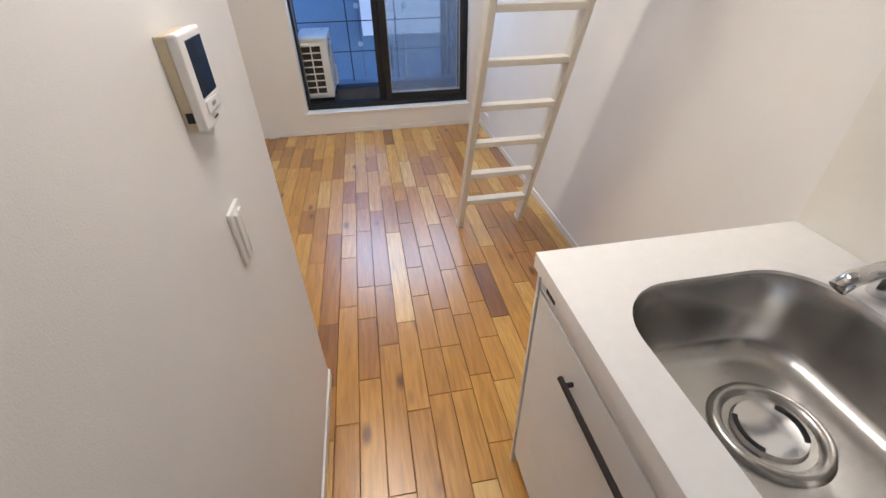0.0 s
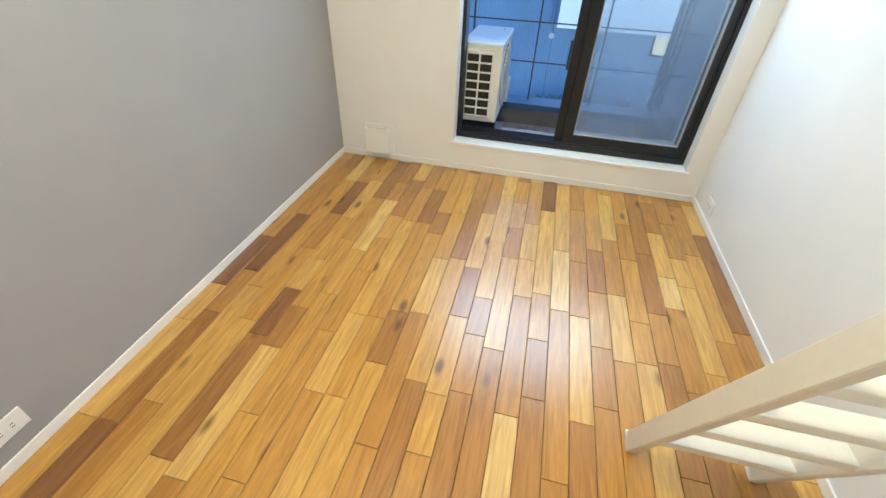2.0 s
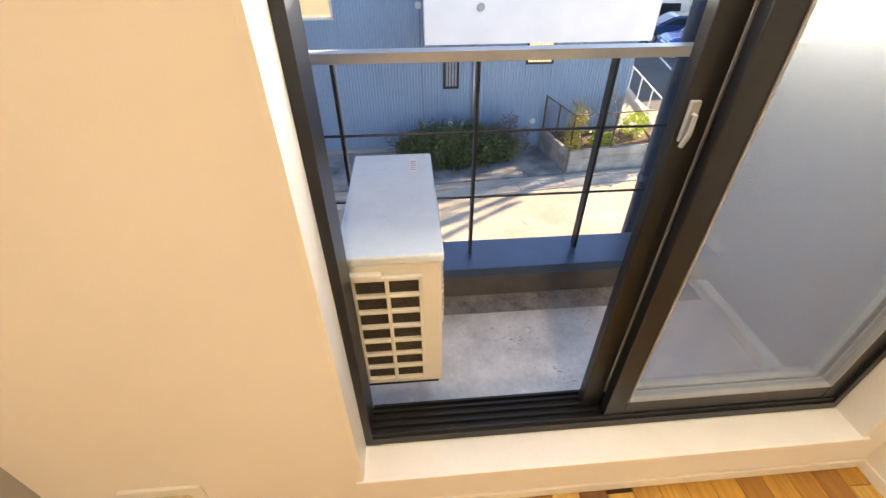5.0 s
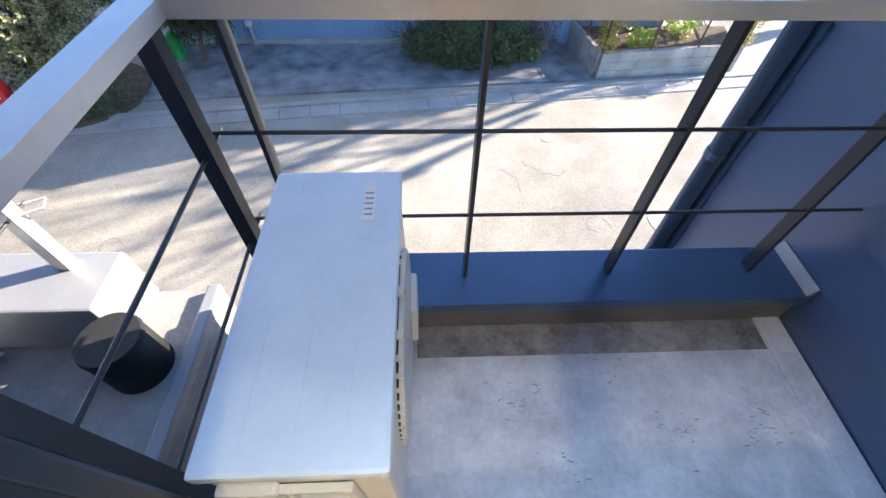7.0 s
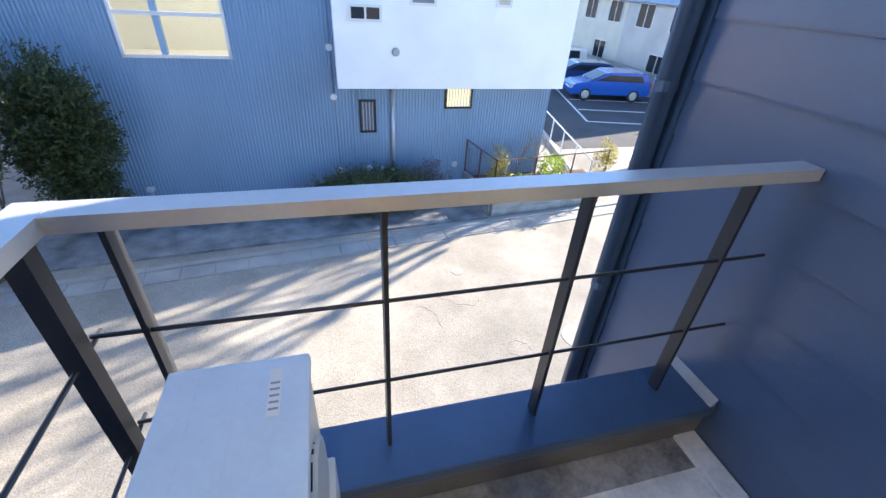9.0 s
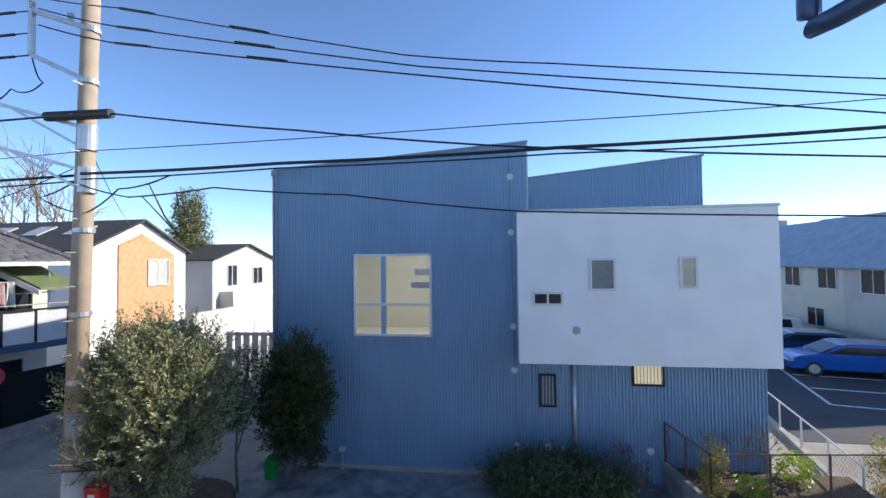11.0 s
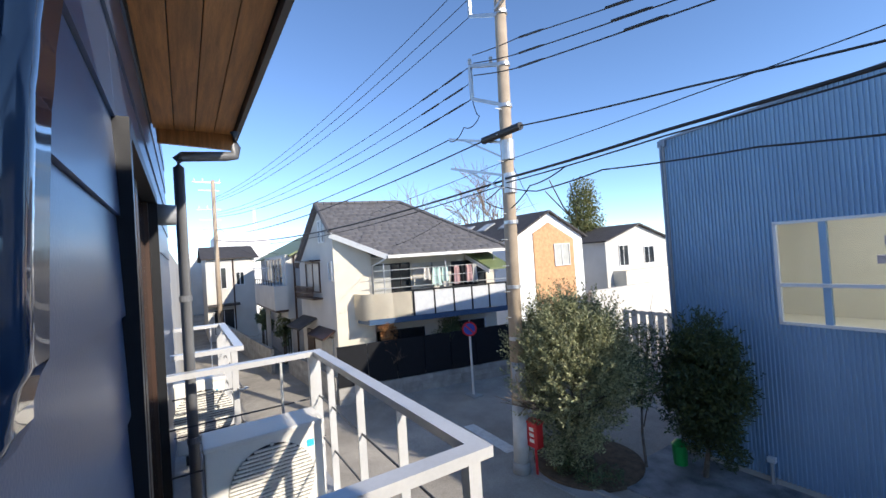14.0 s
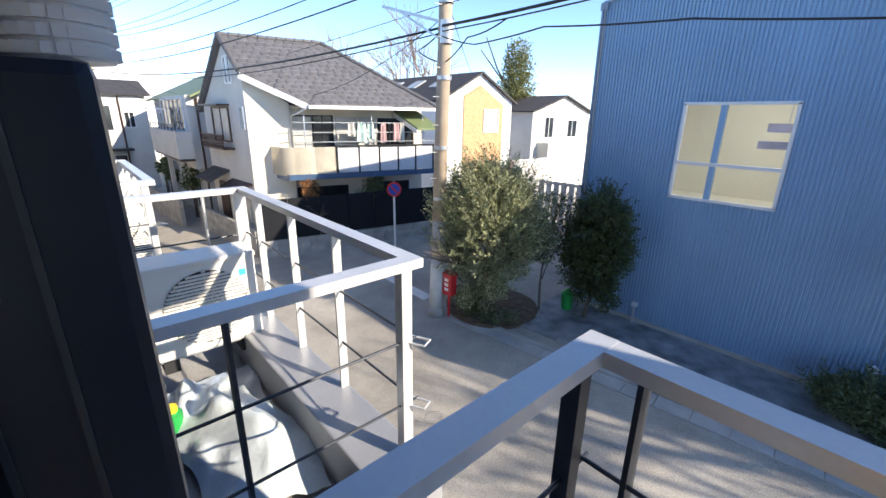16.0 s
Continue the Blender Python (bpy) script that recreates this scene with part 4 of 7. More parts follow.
part("screw_recess", rod(bmesh.new(), (-1.056, 4.468, 1.700), (-1.0485, 4.468, 1.700), 0.0055, seg=14), M_RUBBER, lb)
part("screw", rod(bmesh.new(), (-1.056, 4.467, 1.701), (-1.0478, 4.467, 1.701), 0.0016, seg=12), M_CHROME, lb)

# ---- neighbour balconies ----
def neighbour_balcony(x0, x1, label, yf=5.305, zk=0.26):
    t = thing("neighbour_railing", (x1, 5.29, 0.1), label, "railing")
    z = 1.10
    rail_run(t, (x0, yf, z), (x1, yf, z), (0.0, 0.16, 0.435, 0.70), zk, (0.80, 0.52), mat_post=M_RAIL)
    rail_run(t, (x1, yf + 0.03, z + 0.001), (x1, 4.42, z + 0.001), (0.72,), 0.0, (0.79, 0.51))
    for zz in (0.79, 0.51):
        tie = tube(bmesh.new(), [(x1 + 0.02, yf - 0.03, zz), (x1 + 0.075, yf + 0.0, zz), (x1 + 0.055, yf + 0.045, zz), (x1 - 0.02, yf + 0.01, zz)], 0.005, 6)
        part("tie_loop", tie, M_RAIL, t)
    rail_run(t, (x0, yf + 0.03, z + 0.001), (x0, 4.42, z + 0.001), (0.3,), 0.0, (0.79, 0.51), mat_post=M_RAIL)
    for x in (x0, x1):
        part("corner_post", B(x - 0.022, x + 0.022, yf - 0.06, yf - 0.015, 0.0, z - 0.018), M_RAIL, t)
    return t


neighbour_balcony(-3.90, -1.985, "grey steel railing of the neighbour balcony in sunlight")
neighbour_balcony(-6.35, -4.60, "grey steel railing of the far balcony in sunlight", 4.88, 0.1)
for x0, x1, ye in ((-3.95, -1.56, 5.32), (-6.4, -4.55, 4.91)):
    structure("balcony_slab", B(x0, x1, YF, ye, -0.32, 0.0), M_SLAB, "grey concrete slab of the neighbour balcony", "balcony floor")
    structure("balcony_kerb", B(x0, x1 - (0.26 if x1 > -2 else 0), ye - (0.24 if x1 > -2 else 0.18), ye + 0.01, 0.0, 0.26 if x1 > -2 else 0.1, bevel=0.01), M_KERBGREY, "grey metal coping along the balcony edge", "kerb")
structure("balcony_side_edge", B(-1.605, -1.555, YF + 0.02, 5.322, 0.001, 0.05, bevel=0.008), M_KERBGREY, "thin pale edge strip of the neighbour balcony", "kerb")
rp = thing("drain_hopper", (-1.755, 5.0, 0.0), "black round plastic hopper on the neighbour balcony", "hopper")
part("body", rod(bmesh.new(), (-1.755, 5.0, 0.0), (-1.755, 5.0, 0.20), 0.105, 0.10, 28), M_RUBBER, rp, "", True)
part("lid", rod(bmesh.new(), (-1.755, 5.0, 0.20), (-1.755, 5.0, 0.218), 0.104, 0.098, 28), M_RUBBER, rp)
part("knob", rod(bmesh.new(), (-1.73, 4.99, 0.218), (-1.73, 4.99, 0.226), 0.012, seg=12), M_RUBBER, rp)
outdoor_unit(-5.3, -5.06, 4.42, 4.80, 0.20, 0.80, 1, False, "sunlit cream outdoor unit on the far balcony")
# plastic sheet and small things on the neighbour's floor
bm = bmesh.new()
bmesh.ops.create_grid(bm, x_segments=36, y_segments=24, size=0.5)
for v in bm.verts:
    x, y = v.co.x, v.co.y
    v.co = Vector((-2.85 + x * 1.2, 4.83 + y * 0.52 + 0.04 * math.sin(9 * x), 0.03 + 0.10 * max(0, noise.noise(Vector((x * 5, y * 5, 2)))) + 0.22 * math.exp(-8 * (x - 0.1) ** 2) * (1 - 2 * abs(y))))
tagged(link("plastic_sheet", bm, M_SHEET, True), "crumpled clear plastic sheet on the balcony floor", "plastic sheet")
bt = thing("toy_bottle", (-3.05, 4.62, 0.0), "green plastic bottle with yellow cap on the balcony", "bottle")
part("body", rod(bmesh.new(), (-3.05, 4.60, 0.0), (-3.05, 4.60, 0.16), 0.045, seg=16), M_GREENPL, bt)
part("neck", rod(bmesh.new(), (-3.05, 4.60, 0.16), (-3.05, 4.60, 0.17), 0.04, 0.028, 16), M_GREENPL, bt)
part("cap", rod(bmesh.new(), (-3.05, 4.60, 0.16), (-3.05, 4.60, 0.20), 0.028, seg=16), M_YELLOW, bt, "yellow cap")

# ---- street ----
bm = bmesh.new()
bmesh.ops.create_grid(bm, x_segments=2, y_segments=2, size=700, matrix=Matrix.Translation((0, 0, ZG)))
structure("ground", bm, M_ASPHALT, "worn grey asphalt street", "ground")


def slab(name, pts, z0, z1, material, label, cat):
    return structure(name, prism(bmesh.new(), pts, "z", z0, z1), material, label, cat)


slab("yard", [(-7.0, 12.2), (3.0, 13.0), (3.0, 14.7), (-7.0, 14.7)], ZG - 0.1, ZG + 0.05, M_YARD, "dark stained concrete yard before the blue building", "yard")
gut = thing("gutter_kerb", (0, 12, ZG), "pale concrete gutter blocks along the street", "kerb", kind="structure")
P0, P1 = Vector((-8.4, 11.05, 0)), Vector((9.0, 13.0, 0))
dv = (P1 - P0).normalized()
nv = Vector((-dv.y, dv.x, 0))
for k in range(29):
    a, b2 = P0 + dv * (0.6 * k + 0.006), P0 + dv * (0.6 * k + 0.594)
    q = [a, b2, b2 + nv * 0.38, a + nv * 0.38]
    part("gutter_block", prism(bmesh.new(), [(v.x, v.y) for v in q], "z", ZG - 0.1, ZG + 0.03), M_CONC, gut)
    q = [a + nv * 0.384, b2 + nv * 0.384, b2 + nv * 0.5, a + nv * 0.5]
    part("kerb_block", prism(bmesh.new(), [(v.x, v.y) for v in q], "z", ZG - 0.1, ZG + 0.07), M_CONC, gut)
for nm, pts in (("stop_line", [(-11.45, 11.45), (-9.35, 11.35), (-9.33, 11.72), (-11.4, 11.8)]), ("road_mark", [(8.9, 16.0), (11.6, 17.4), (11.4, 17.7), (8.8, 16.3)]),
                ("street_line", [(-9.0, 6.4), (-7.6, 6.5), (-7.6, 6.7), (-9.0, 6.6)])):
    slab(nm, pts, ZG - 0.02, ZG + 0.005, M_PAINT, "white painted road line", "road mark")
M_TAR = mat("tar_crack", (0.17, 0.16, 0.145), 0.85, var=0.2, scale=8)
for k, (x, y, hd, n) in enumerate(((1.0, 10.3, -1.2, 12), (0.9, 9.4, 0.3, 9), (-5.6, 8.2, -0.9, 14), (-3.6, 9.9, -0.3, 11), (2.2, 8.6, 2.6, 10))):
    bm = bmesh.new()
    for q in range(n):
        hd += rs.gauss(0, 0.7)
        x2, y2 = x + 0.09 * math.cos(hd), y + 0.09 * math.sin(hd)
        bar(bm, (x, y, ZG + 0.001), (x2, y2, ZG + 0.001), rs.uniform(0.003, 0.008), 0.003)
        x, y = x2, y2
    structure("road_crack", bm, M_TAR, "thin dark crack in the asphalt", "crack")
for x, y, r in ((1.6, 10.93, 0.12), (3.14, 8.74, 0.3)):
    structure("manhole_cover", rod(bmesh.new(), (x, y, ZG - 0.05), (x, y, ZG + 0.007), r, seg=28), M_CONC, "round iron manhole cover in the street", "manhole")

# ---- blue corrugated building ----
YB = 14.70
bb = thing("blue_building", (-1, YB, ZG), "blue corrugated steel house with a projecting white box", "house")


def corrugated(x0, x1, z0, za, zb, y, pitch=0.076, depth=0.036):
    """Ribbed sheet; the top runs from za at x0 to zb at x1."""
    bm = bmesh.new()
    cols = []
    n = max(1, round((x1 - x0) / pitch))
    for k in range(n):
        for f, d in ((0.0, 0), (0.5, 0), (0.62, 1), (0.88, 1)):
            cols.append((x0 + (k + f) * (x1 - x0) / n, y - d * depth))
    cols.append((x1, y))
    prev = None
    for x, yy in cols:
        zt = za + (zb - za) * (x - x0) / (x1 - x0)
        c = (bm.verts.new((x, yy, z0)), bm.verts.new((x, yy, zt)))
        if prev:
            bm.faces.new((prev[0], c[0], c[1], prev[1]))
        prev = c
    return bm


def ztop(x):
    return 4.18 + (x + 6.6) * (4.61 - 4.18) / 6.48


WBX0, WBX1, WBZ0, WBZ1 = -4.47, -2.50, -0.07, 1.93
part("wall_sheet", corrugated(-6.60, WBX0, ZG + 0.05, ztop(-6.6), ztop(WBX0), YB), M_CORR, bb, "blue corrugated sheet")
part("wall_sheet", corrugated(WBX0, WBX1, ZG + 0.05, WBZ0, WBZ0, YB), M_CORR, bb)
part("wall_sheet", corrugated(WBX0, WBX1, WBZ1, ztop(WBX0), ztop(WBX1), YB), M_CORR, bb)
part("wall_sheet", corrugated(WBX1, -0.12, ZG + 0.05, ztop(WBX1), ztop(-0.12), YB), M_CORR, bb)
part("wall_sheet", corrugated(-0.12, 5.04, ZG + 0.05, 2.6, 2.6, YB + 0.02), M_CORR, bb)
part("upper_sheet", corrugated(-0.12, 4.45, 2.4, 3.98, 4.42, YB + 1.4), M_CORR, bb)
bm = bmesh.new()
prism(bm, [(-6.58, ZG), (5.02, ZG), (5.02, 2.6), (-0.13, 2.6), (-0.13, 4.58), (-6.58, 4.15)], "y", YB + 4.2, YB + 9)
box(bm, -6.58, -6.45, YB + 0.04, YB + 4.2, ZG, 4.14)
box(bm, 4.9, 5.02, YB + 0.04, YB + 4.2, ZG, 2.6)
box(bm, -0.3, -0.13, YB + 0.04, YB + 4.2, ZG, 4.55)
box(bm, -6.45, -0.3, YB + 0.05, YB + 4.2, ZG, -0.6)
part("body", bm, M_CORRDK, bb)
bm = prism(bmesh.new(), [(-6.66, 4.17), (-0.10, 4.605), (-0.10, 4.66), (-6.66, 4.225)], "y", YB - 0.05, YB + 9.05)
part("roof", bm, M_CORRDK, bb, "dark steel roof edge")
bm = prism(bmesh.new(), [(-0.12, 3.98), (4.5, 4.42), (4.5, 4.47), (-0.12, 4.03)], "y", YB + 1.36, YB + 9)
part("roof", bm, M_CORRDK, bb)
part("roof", B(-0.12, 5.06, YB - 0.02, YB + 9, 2.6, 2.66), M_CORRDK, bb)
bm = bmesh.new()
box(bm, -6.68, -6.57, YB - 0.06, YB + 0.03, ZG + 0.05, 4.1)
part("corner_flashing", bm, M_GALV, bb)
bm = bmesh.new()
box(bm, -6.70, -6.52, YB - 0.09, YB - 0.02, 4.03, 4.19)
tube(bm, [(-6.63, YB - 0.09, 4.1), (-6.63, YB - 0.09, ZG + 0.1)], 0.03, 8)
part("rain_pipe", bm, M_CORRDK, bb)
part("edge_strip", B(-0.155, -0.105, YB - 0.03, YB + 0.01, 2.7, 4.58), M_GALV, bb, "pale edge flashing")
part("base_strip", B(-6.6, 2.5, YB - 0.05, YB + 0.01, ZG + 0.05, ZG + 0.15), M_CONC, bb)
# big window with the room behind it
w = part("window", bmesh.new(), M_WHITEALU, bb, "large window into a lit cream room")
bm = bmesh.new()
for a in ((WBX0 - 0.02, WBX0 + 0.04, WBZ0, WBZ1), (WBX1 - 0.04, WBX1 + 0.02, WBZ0, WBZ1), (WBX0 - 0.02, WBX1 + 0.02, WBZ0 - 0.03, WBZ0 + 0.03), (WBX0 - 0.02, WBX1 + 0.02, WBZ1 - 0.03, WBZ1 + 0.03), (WBX0 + 0.04, WBX1 - 0.04, 0.66, 0.73)):
    box(bm, a[0], a[1], YB - 0.05, YB + 0.03, a[2], a[3])
bm.to_mesh(w.data)
bm.free()
part("mullion", B(-3.78, -3.67, YB - 0.03, YB + 0.08, WBZ0 + 0.03, WBZ1 - 0.03), M_CORR, w)
p = part("pane", B(WBX0 + 0.04, WBX1 - 0.04, YB + 0.0, YB + 0.006, WBZ0 + 0.03, WBZ1 - 0.03), M_GLASS, w)
p.visible_shadow = False
bm = bmesh.new()
box(bm, -6.3, -0.5, YB + 3.9, YB + 4.0, -0.55, 3.2)
box(bm, -6.4, -6.3, YB + 0.1, YB + 4.0, -0.55, 3.2)
box(bm, -0.5, -0.4, YB + 0.1, YB + 4.0, -0.55, 3.2)
box(bm, -6.3, -0.5, YB + 0.1, YB + 4.0, -0.6, -0.5)
box(bm, -6.3, -0.5, YB + 0.1, YB + 4.0, 3.2, 3.3)
part("inner_room", bm, M_ROOMCREAM, bb, "cream plastered room behind the window")
bm = bmesh.new()
box(bm, -3.25, -2.58, YB + 1.6, YB + 1.75, 1.36, 1.55)
box(bm, -3.35, -2.68, YB + 1.5, YB + 1.65, 1.0, 1.17)
rod(bm, (-2.9, YB + 1.68, 1.5), (-2.9, YB + 1.68, 3.2), 0.008)
part("hanging_shade", bm, mat("lilac_shade", (0.46, 0.44, 0.62), 0.7), bb, "pale lilac hanging lamp shades")
# white box
WX = ((-0.40, 5.00, -0.56, 2.84))
bm = bmesh.new()
box(bm, WX[0], WX[1], 14.06, YB + 0.03, WX[2], WX[3])
wb = part("white_box", bm, M_STUCCO, bb, "projecting white rendered box")
part("coping", B(WX[0] - 0.02, WX[1] + 0.02, 14.03, YB, WX[3], WX[3] + 0.06), M_GALV, wb)


def small_window(parent, x0, x1, z0, z1, y, frame_m, pane_m, cross=False):
    bm = bmesh.new()
    for a in ((x0 - 0.05, x0, z0 - 0.05, z1 + 0.05), (x1, x1 + 0.05, z0 - 0.05, z1 + 0.05), (x0, x1, z0 - 0.05, z0), (x0, x1, z1, z1 + 0.05)):
        box(bm, a[0], a[1], y - 0.04, y + 0.02, a[2], a[3])
    if cross:
        box(bm, (x0 + x1) / 2 - 0.02, (x0 + x1) / 2 + 0.02, y - 0.03, y + 0.02, z0, z1)
    f = part("window", bm, frame_m, parent)
    if parent.parent is None:
        part("pane", B(x0, x1, y - 0.015, y - 0.008, z0, z1), pane_m, f)
    else:
        part("pane", B(x0, x1, y - 0.015, y - 0.008, z0, z1), pane_m, parent)
    return f


small_window(bb, -0.04, 0.53, 0.79, 1.0, 14.06, M_WHITEALU, M_DARKGLASS, True)
small_window(bb, 1.20, 1.66, 1.12, 1.74, 14.06, M_WHITEALU, mat("grey_pane", (0.20, 0.23, 0.24), 0.1, bump=0.0))
small_window(bb, 3.07, 3.33, 1.16, 1.76, 14.06, M_WHITEALU, mat("cream_pane", (0.55, 0.52, 0.40), 0.15, bump=0.0))
small_window(bb, 0.12, 0.42, -1.67, -0.99, YB - 0.0, M_ALU, mat("smoke_pane", (0.12, 0.13, 0.14), 0.15, bump=0.0))
small_window(bb, 2.23, 2.84, -1.12, -0.60, YB - 0.0, M_ALU, emit_mat("lit_pane", (0.9, 0.72, 0.40), 0.22))
for x, z, y in ((-0.54, 3.79, YB), (-0.53, 2.44, YB), (-0.51, 0.17, YB), (-0.50, -0.87, YB), (-0.48, -2.68, YB), (0.26, -2.66, YB), (0.59, -2.67, YB), (2.54, -2.65, YB), (0.86, 0.19, 14.06)):
    r = 0.05 if x == 0.59 else 0.085
    bm = rod(bmesh.new(), (x, y - 0.01, z), (x, y - 0.06, z), r, r * 0.8, 20)
    part("vent_cap", bm, M_WHITEALU if y == YB else M_GREYWALL, bb, "round white vent cap")
part("drain_pipe", tube(bmesh.new(), [(0.87, YB - 0.06, -0.6), (0.87, YB - 0.06, ZG + 0.1)], 0.045, 12), M_GALV, bb, "pale grey drain pipe", True)
part("conduit", tube(bmesh.new(), [(-0.56, YB - 0.03, 4.4), (-0.44, YB - 0.03, ZG + 0.3)], 0.012, 6), M_CORRDK, bb)
st = thing("standpipe", (-4.78, YB - 0.15, ZG + 0.05), "short grey standpipe with white cap by the wall", "pipe")
part("pipe", rod(bmesh.new(), (-4.78, YB - 0.12, ZG + 0.05), (-4.78, YB - 0.12, ZG + 0.5), 0.035, seg=12), M_GALV, st)
part("cap", B(-4.85, -4.71, YB - 0.18, YB - 0.06, ZG + 0.5, ZG + 0.6, bevel=0.01), M_WHITEALU, st, "white box cap")


# ---- plants ----
def foliage(centres, count, leaf, seed, flat=0.0, up=0.0):
    """Many small leaves round clump centres (centre, radius)."""
    rnd = random.Random(seed)
    verts, faces = [], []
    wts = [r ** 2 for _, r in centres]
    for (c, r), k in zip(centres, [max(1, int(count * w / sum(wts))) for w in wts]):
        for _ in range(k):
            d = Vector((rnd.gauss(0, 1), rnd.gauss(0, 1), rnd.gauss(0, 1))).normalized()
            p = Vector(c) + d * r * (0.55 + 0.45 * rnd.random() ** 0.5) * (1 + 0.15 * rnd.gauss(0, 1))
            a = Vector((rnd.gauss(0, 1), rnd.gauss(0, 1), rnd.gauss(up, 0.8))).normalized()
            s = a.cross(Vector((rnd.gauss(0, 1), rnd.gauss(0, 1), rnd.gauss(0, 1)))).normalized()
            L = leaf * (0.7 + 0.6 * rnd.random())
            W = L * 0.3
            i = len(verts)
            verts += [p - a * L / 2, p + s * W / 2, p + a * L / 2, p - s * W / 2]
            faces.append((i, i + 1, i + 2, i + 3))
    bm = bmesh.new()
    me = bpy.data.meshes.new("tmp")
    me.from_pydata([tuple(v) for v in verts], [], faces)
    bm.from_mesh(me)
    bpy.data.meshes.remove(me)
    return bm


def shoots(c, rx, ry, rz, n, length, leaf, seed):
    """Leafy shoots that stand out of a crown, upwards and outwards."""
    rnd = random.Random(seed)
    verts, faces = [], []
    for _ in range(n):
        d = Vector((rnd.gauss(0, 1), rnd.gauss(0, 1), rnd.gauss(0.25, 0.9))).normalized()
        f = rnd.uniform(0.55, 1.0)
        p = Vector((c[0] + d.x * rx * f, c[1] + d.y * ry * f, c[2] + d.z * rz * f))
        g = (d + Vector((0, 0, 0.9)) + Vector((rnd.gauss(0, 0.3), rnd.gauss(0, 0.3), 0))).normalized()
        L = length * rnd.uniform(0.5, 1.25)
        m = int(L / 0.022)
        for k in range(m):
            q = p + g * (L * k / m) + Vector((rnd.gauss(0, 0.012), rnd.gauss(0, 0.012), 0))
            s1 = Vector((rnd.gauss(0, 1), rnd.gauss(0, 1), rnd.gauss(0, 1)))
            a = (s1 - g * s1.dot(g)).normalized() * 0.8 + g * 0.7
            a.normalize()
            w = a.cross(Vector((rnd.gauss(0, 1), rnd.gauss(0, 1), rnd.gauss(0, 1)))).normalized()
            S = leaf * rnd.uniform(0.7, 1.2)
            i = len(verts)
            verts += [q, q + a * S * 0.5 + w * S * 0.15, q + a * S, q + a * S * 0.5 - w * S * 0.15]
            faces.append((i, i + 1, i + 2, i + 3))
    bm = bmesh.new()
    me = bpy.data.meshes.new("tmp")
    me.from_pydata([tuple(v) for v in verts], [], faces)
    bm.from_mesh(me)
    bpy.data.meshes.remove(me)
    return bm


def clumps(c, rx, ry, rz, n, r, seed):
    rnd = random.Random(seed)
    out = []
    while len(out) < n:
        d = Vector((rnd.uniform(-1, 1), rnd.uniform(-1, 1), rnd.uniform(-1, 1)))
        if 0.25 < d.length < 1:
            out.append(((c[0] + d.x * rx, c[1] + d.y * ry, c[2] + d.z * rz), r * rnd.uniform(0.6, 1.3)))
    return out


def branches(bm, base, height, spread, n, r, seed, levels=2):
    rnd = random.Random(seed)

    def grow(p, d, L, rr, lev):
        q = p + d * L
        mid = p.lerp(q, 0.5) + Vector((rnd.gauss(0, 0.06), rnd.gauss(0, 0.06), 0)) * L
        rod(bm, p, mid, rr, rr * 0.8, 6)
        rod(bm, mid, q, rr * 0.8, rr * 0.55, 6)
        if lev:
            for _ in range(n):
                nd = (d + Vector((rnd.gauss(0, spread), rnd.gauss(0, spread), rnd.gauss(0.1, 0.25)))).normalized()
                grow(p.lerp(q, rnd.uniform(0.55, 1)), nd, L * rnd.uniform(0.5, 0.8), rr * 0.5, lev - 1)
    grow(Vector(base), Vector((0, 0, 1)), height, r, levels)
    return bm


def tree(name, base, trunk_h, r, cl, count, leaf, leafm, label, seed, cat="tree", levels=2, n=4):
    t = thing(name, base, label, cat)
    part("trunk", branches(bmesh.new(), base, trunk_h, 0.6, n, r, seed, levels), M_BARK, t)
    part("crown", foliage(cl, count, leaf, seed + 1), leafm, t)
    return t


GZ = ZG
oc = clumps((-7.8, 12.2, -1.55), 1.2, 1.05, 1.5, 90, 0.27, 3) + clumps((-7.5, 11.95, 0.0), 0.75, 0.7, 0.55, 26, 0.22, 4) + clumps((-8.6, 12.0, -0.6), 0.5, 0.5, 0.6, 16, 0.22, 8) + clumps((-7.9, 11.95, -2.75), 1.05, 0.7, 0.45, 24, 0.22, 9)
ot = tree("olive_tree", (-7.75, 12.15, GZ), 1.5, 0.09, oc, 26000, 0.10, M_OLIVE, "silvery olive tree in a round bed by the pole", 11, levels=3)
part("shoot", shoots((-7.7, 12.1, -1.05), 1.35, 1.2, 1.5, 1900, 0.6, 0.085, 13), M_OLIVE, ot, "leafy sage green shoots")
es = tree("evergreen_shrub", (-5.75, 13.85, GZ), 1.6, 0.06, clumps((-5.7, 13.85, -1.3), 0.75, 0.5, 1.25, 80, 0.27, 5) + clumps((-5.45, 13.9, -2.6), 0.65, 0.4, 0.5, 20, 0.22, 15), 21000, 0.10, M_DKLEAF, "tall dark evergreen shrub against the blue wall", 21, "shrub")
part("shoot", shoots((-5.7, 13.85, -1.4), 0.85, 0.6, 1.45, 560, 0.38, 0.10, 23), M_DKLEAF, es)
ms = tree("sapling", (-6.75, 13.3, GZ), 1.7, 0.035, clumps((-6.75, 13.3, -1.1), 0.55, 0.5, 0.9, 34, 0.2, 25), 4200, 0.09, M_HEDGE, "slender evergreen sapling between olive and shrub", 26, "tree", 3, 3)
bg = thing("ground_cover", (-7.4, 12.0, GZ + 0.09), "low green plants in the soil bed", "plant")
part("foliage", foliage(clumps((-7.4, 12.0, GZ + 0.2), 0.9, 0.55, 0.12, 30, 0.14, 27), 1800, 0.08, 27), M_HEDGE, bg)
